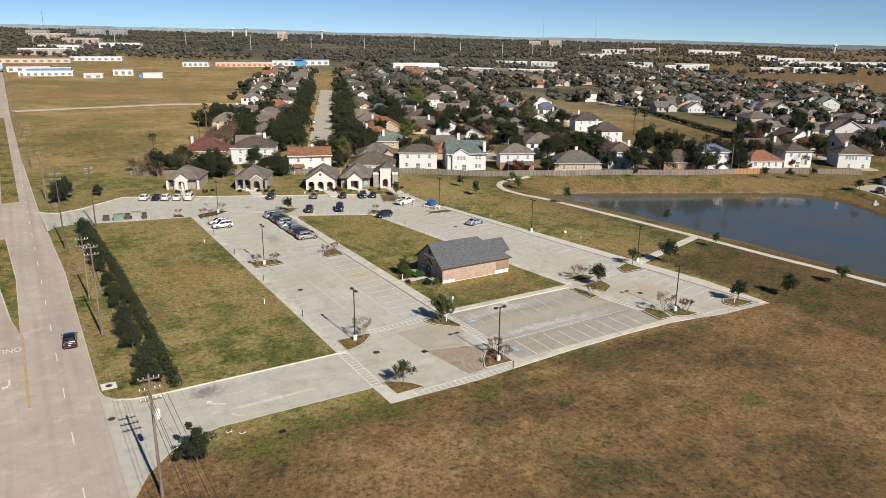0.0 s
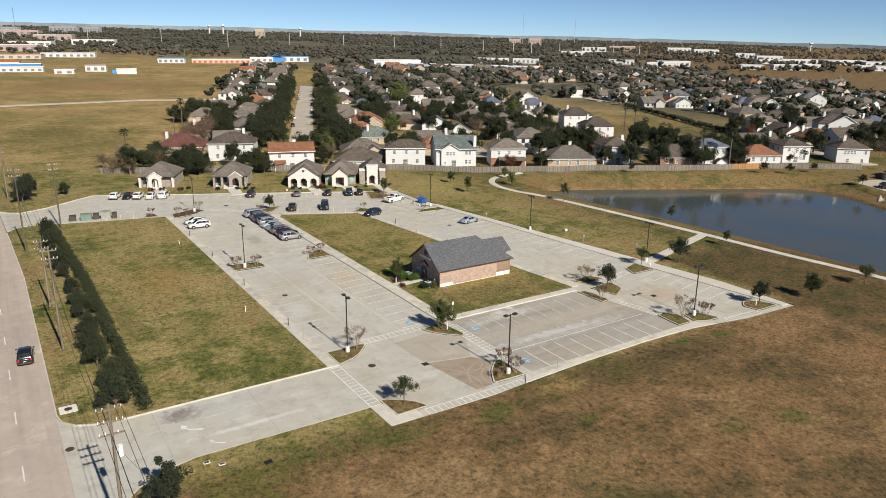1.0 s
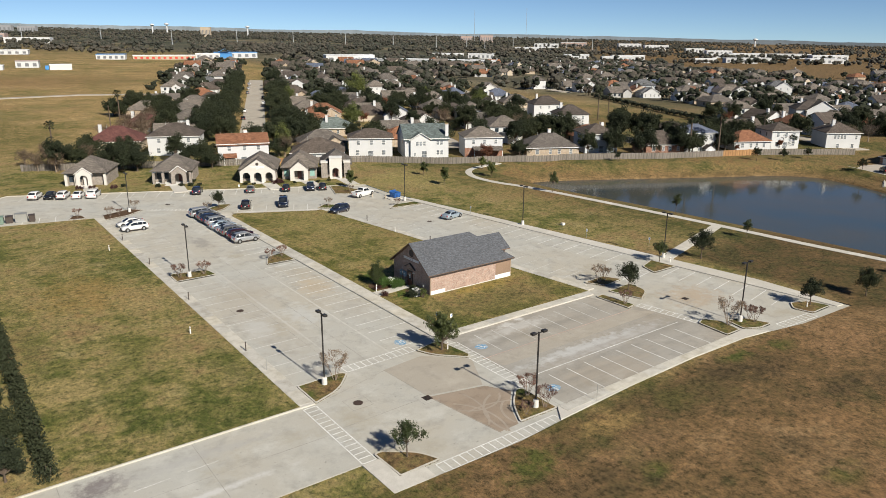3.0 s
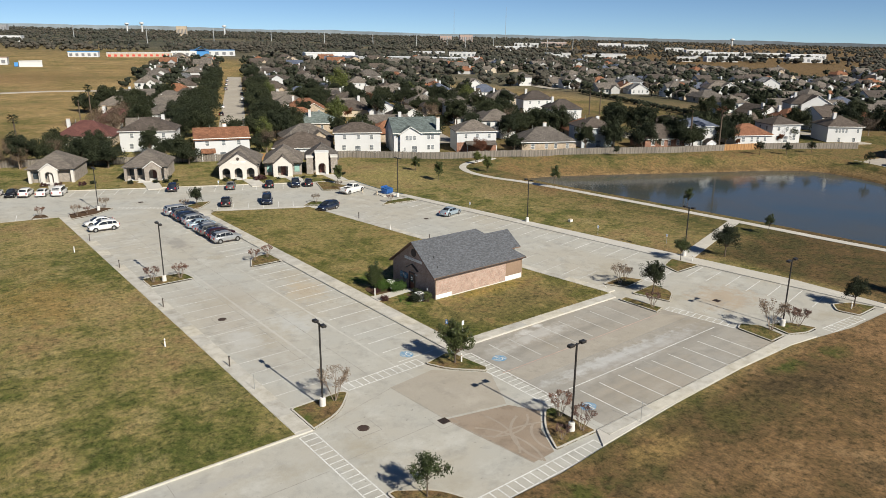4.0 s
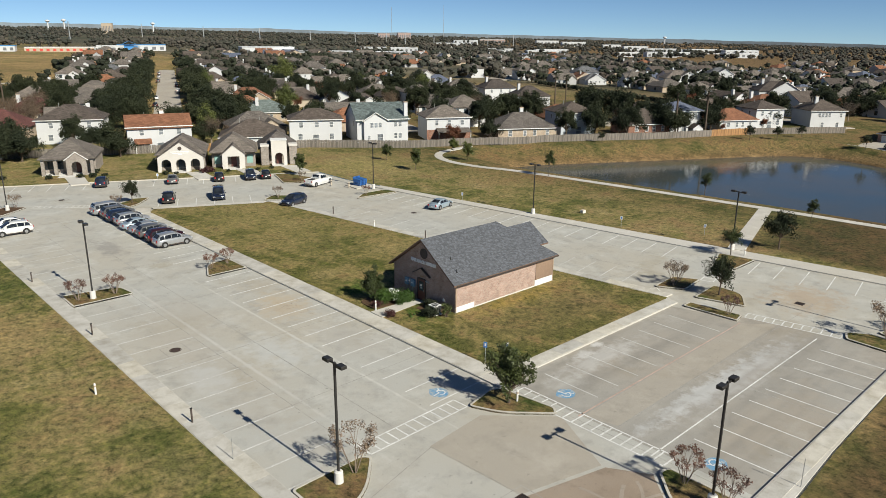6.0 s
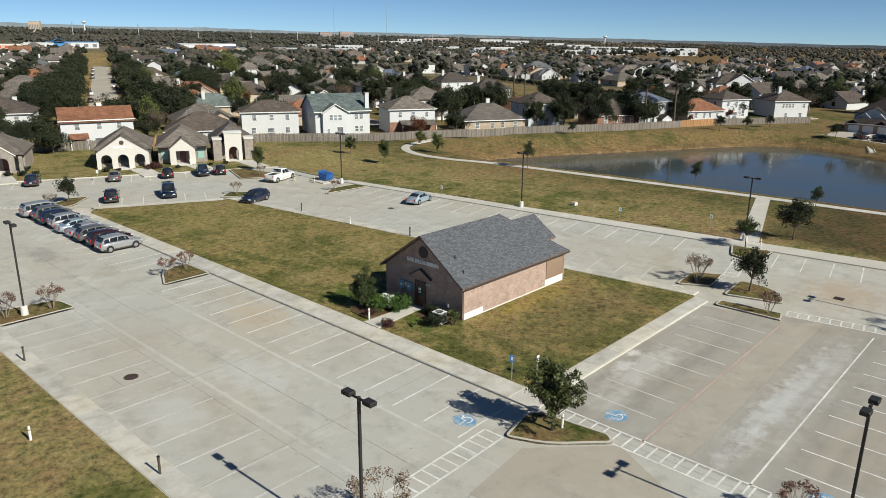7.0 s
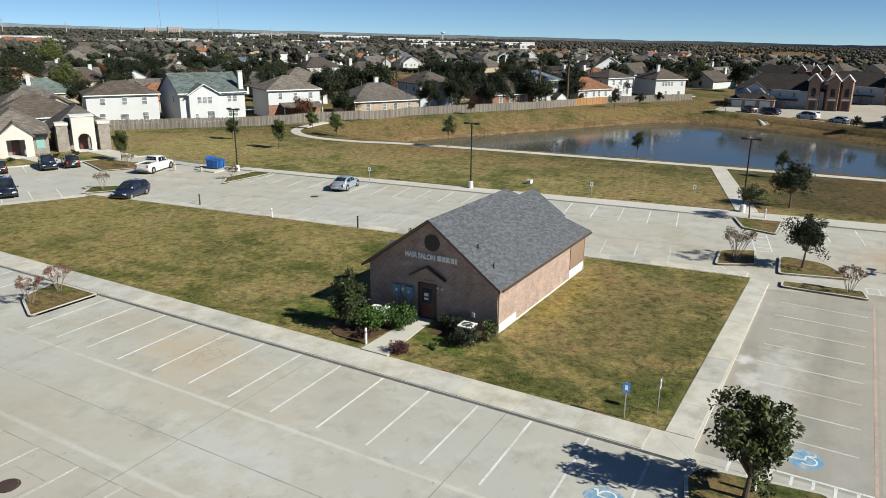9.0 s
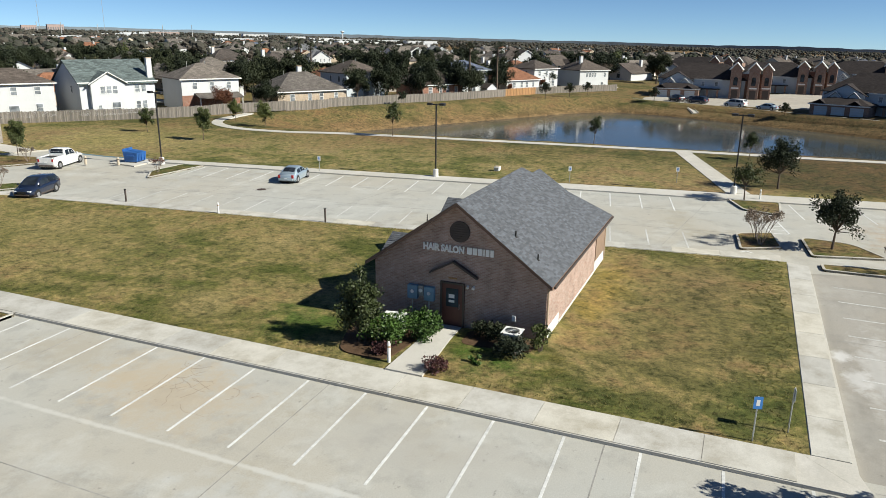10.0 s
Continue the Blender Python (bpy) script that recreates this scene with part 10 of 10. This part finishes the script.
block("shop", 125, 735, -20, 27, 14, 5, SIDING, BLUEROOF, "white shop with blue roof edge", bands=5)
block("storage_building", 178, 735, -18, 62, 14, 4, TANWALL, WHITEROOF, "long tan storage block with red doors", bands=11, band_mat=REDBAND)
block("shop", 232, 760, -18, 26, 16, 5, SIDING, WHITEROOF, "white hall with pale roof", bands=4)
block("shop", 268, 770, -18, 48, 20, 6, SIDING, BLUEROOF, "white shop with broad blue roof", bands=6)
sp_ = block("shop", 250, 756, -18, 16, 12, 5, BLUEROOF, BLUEROOF, "blue-roofed shop entrance with pitched roof")
bm = bmesh.new()
gable(bm, -8, -6, 8, 6, 6.5, 4.0, "y")
part("pitched_roof", bm, BLUEROOF, sp_)
block("petrol_station", -28, 590, -10, 40, 12, 3.6, SIDING, WHITEROOF, "white roadside station with pale roof", bands=8)
block("canopy", -24, 622, -10, 34, 10, 4.6, BLUEROOF, WHITEROOF, "blue and white station canopy")
block("canopy", -38, 650, -10, 34, 12, 5.0, SIDING, REDBAND, "red and white station canopy", bands=5)
block("restaurant", 31, 590, -14, 16, 11, 5, SIDING, REDWALL, "small white roadside building with dark red roof", bands=3)
block("restaurant", 4, 560, -12, 14, 9, 3.2, SIDING, WHITEROOF, "low white roadside building", bands=2)
block("shop", -30, 815, -14, 80, 20, 4.5, SIDING_B, REDWALL, "white strip of shops with red roof", bands=10)
block("shop", 40, 860, -14, 56, 16, 4.5, SIDING, WHITEROOF, "white strip of shops", bands=8)
o = block("semi_trailer", 48, 552, -10, 15, 2.6, 4.0, SIDING, WHITEROOF, "white semi trailer behind a blue cab", "truck")
part("cab", boxes((-10.6, -1.25, 0.5, -8.0, 1.25, 3.4)), BLUEROOF, o, "blue truck cab")
sc1 = block("school", 388, 560, -56, 150, 26, 6.5, SIDING, WHITEROOF, "long white-roofed school building", bands=16)
block("school_hall", 345, 640, -20, 52, 26, 8, SIDING, WHITEROOF, "white school hall with flat roof", bands=5)
for x, y, w, h, c in ((734, 601, 40, 7, 0), (803, 640, 46, 7, 0), (869, 557, 30, 6, 0), (926, 538, 44, 7, 0), (1190, 690, 60, 8, 0), (1286, 665, 70, 8, 0), (1253, 577, 60, 9, 0), (1298, 822, 50, 9, 0), (1371, 930, 40, 10, 0), (1520, 1150, 60, 12, 0), (1551, 1262, 60, 13, 0), (1485, 1404, 70, 12, 1),
                      (1278, 1299, 60, 10, 0), (959, 1014, 60, 8, 0), (553, 742, 46, 6, 0), (601, 727, 36, 6, 0), (96, 1603, 70, 12, 1), (137, 1369, 70, 9, 0), (64, 2057, 90, 14, 1), (28, 1214, 60, 8, 0), (-4, 1037, 60, 8, 1), (1010, 560, 40, 6, 0), (1090, 500, 50, 7, 0), (1120, 700, 40, 7, 0), (760, 700, 36, 6, 0), (680, 640, 30, 6, 0)):
    block("far_building", x, y, -40 if x > 300 else -20, w, w * 0.4, h, REDWALL if c else SIDING, WHITEROOF, "distant red-brown commercial block" if c else "distant white commercial block", bands=6)
for x, y, w, h, mt, lab in ((1535, 1955, 40, 20, REDWALL, "distant red hospital wing building"), (1590, 1914, 44, 24, REDWALL, "distant red hospital tower building"), (228, 2697, 90, 22, SIDING_D, "distant pale slab of flats"), (312, 2690, 55, 22, SIDING_D, "distant pale slab of flats"), (781, 2366, 30, 30, TANWALL, "distant tan concrete tower block"), (54, 2403, 60, 18, SIDING_D, "distant white hall with peaked roof")):
    block("far_tower", x, y, -30, w, 20, h, mt, mt, lab, bands=7)
for x, y, h in ((1556, 1936, 105), (1760, 1900, 120), (66, 2300, 70)):
    o = thing("radio_mast", "tall thin distant radio mast", "mast", "distant masts", m=pose(x, y, land(x, y)))
    part("mast", tubes(((0, 0, 0), (0, 0, h), 0.9, 0.6), seg=4), GREYPOST, o)
for x, y, h in ((732, 2799, 38), (780, 2785, 42), (1053, 2691, 38), (2499, 1471, 34)):
    o = thing("water_tower", "distant white water tower", "water tower", "distant water towers", m=pose(x, y, land(x, y)))
    part("shaft", tubes(((0, 0, 0), (0, 0, h * 0.8), 3.0, 2.4)), SIDING, o)
    part("tank", tubes(((0, 0, h * 0.76), (0, 0, h * 0.86), 2.6, 8.0), ((0, 0, h * 0.86), (0, 0, h * 0.95), 8.0, 7.0), ((0, 0, h * 0.95), (0, 0, h), 7.0, 2.0), seg=14), SIDING, o)
for x, y, h in ((-2, 1404, 32), (130, 1393, 32), (252, 1373, 30), (367, 1343, 30), (477, 1306, 29), (573, 1265, 28), (662, 1220, 27), (742, 1173, 25), (812, 1126, 25), (860, 1090, 24), (888, 1068, 24), (930, 1032, 23), (1006, 961, 25), (1040, 926, 26)):
    o = thing("transmission_pole", "tall pale steel transmission pole", "power pole", "far transmission poles", m=pose(x, y, land(x, y), 0, 0, 40))
    part("mast", tubes(((0, 0, 0), (0, 0, h), 0.9, 0.5), seg=6), GREYPOST, o)
    for k in range(3):
        part("arm", boxes((-3.2, -0.2, h - 2 - k * 3, 3.2, 0.2, h - 1.6 - k * 3)), GREYPOST, o)

# second housing area to the right, small in the distance
r2 = random.Random(91)
for i in range(330):
    az = math.radians(r2.uniform(44, 104))
    d = math.sqrt(r2.uniform(330 ** 2, 900 ** 2))
    x, y = -62 + d * math.sin(az), -104 + d * math.cos(az)
    if x < 235 or any((x - a) ** 2 + (y - b) ** 2 < 15 ** 2 for a, b, _s in spots) or any(inside(x, y, P_) for P_ in FIELDS) or y > 520:
        continue
    spots.append((x, y, 1))
    far_houses.house(x, y, r2.choice((-30, 60, 150, 240)) + r2.uniform(-8, 8), r2)
    for _ in range(3):
        far_trees.crown(x + r2.uniform(-12, 12), y + r2.uniform(7, 12) * r2.choice((-1, 1)), r2.uniform(4.5, 8.5), r2.uniform(2.4, 4.4), 50, r2, 0 if r2.random() < 0.88 else 2)
for i in range(62):
    t = i / 61
    far_trees.crown(266 - 54 * t, 214 - 112 * t, 2.6, 1.7, 44, r2, 0)
SIDING_F = plain("dull_pale_siding", (0.36, 0.36, 0.355), 0.8, 0, 0.12, 4.0)
far_houses.link("far_houses", (SIDING_F, SIDING_B, BRICKTAN, SH_BROWN, SH_TAUPE, SH_BLUE, SH_RUST, PANE), "many small houses with brown roofs in the distance", "houses")
far_trees.link("far_trees", (LEAF_FAR, BARK, LEAF_FARBARE), "many dark trees between the distant houses", "trees")
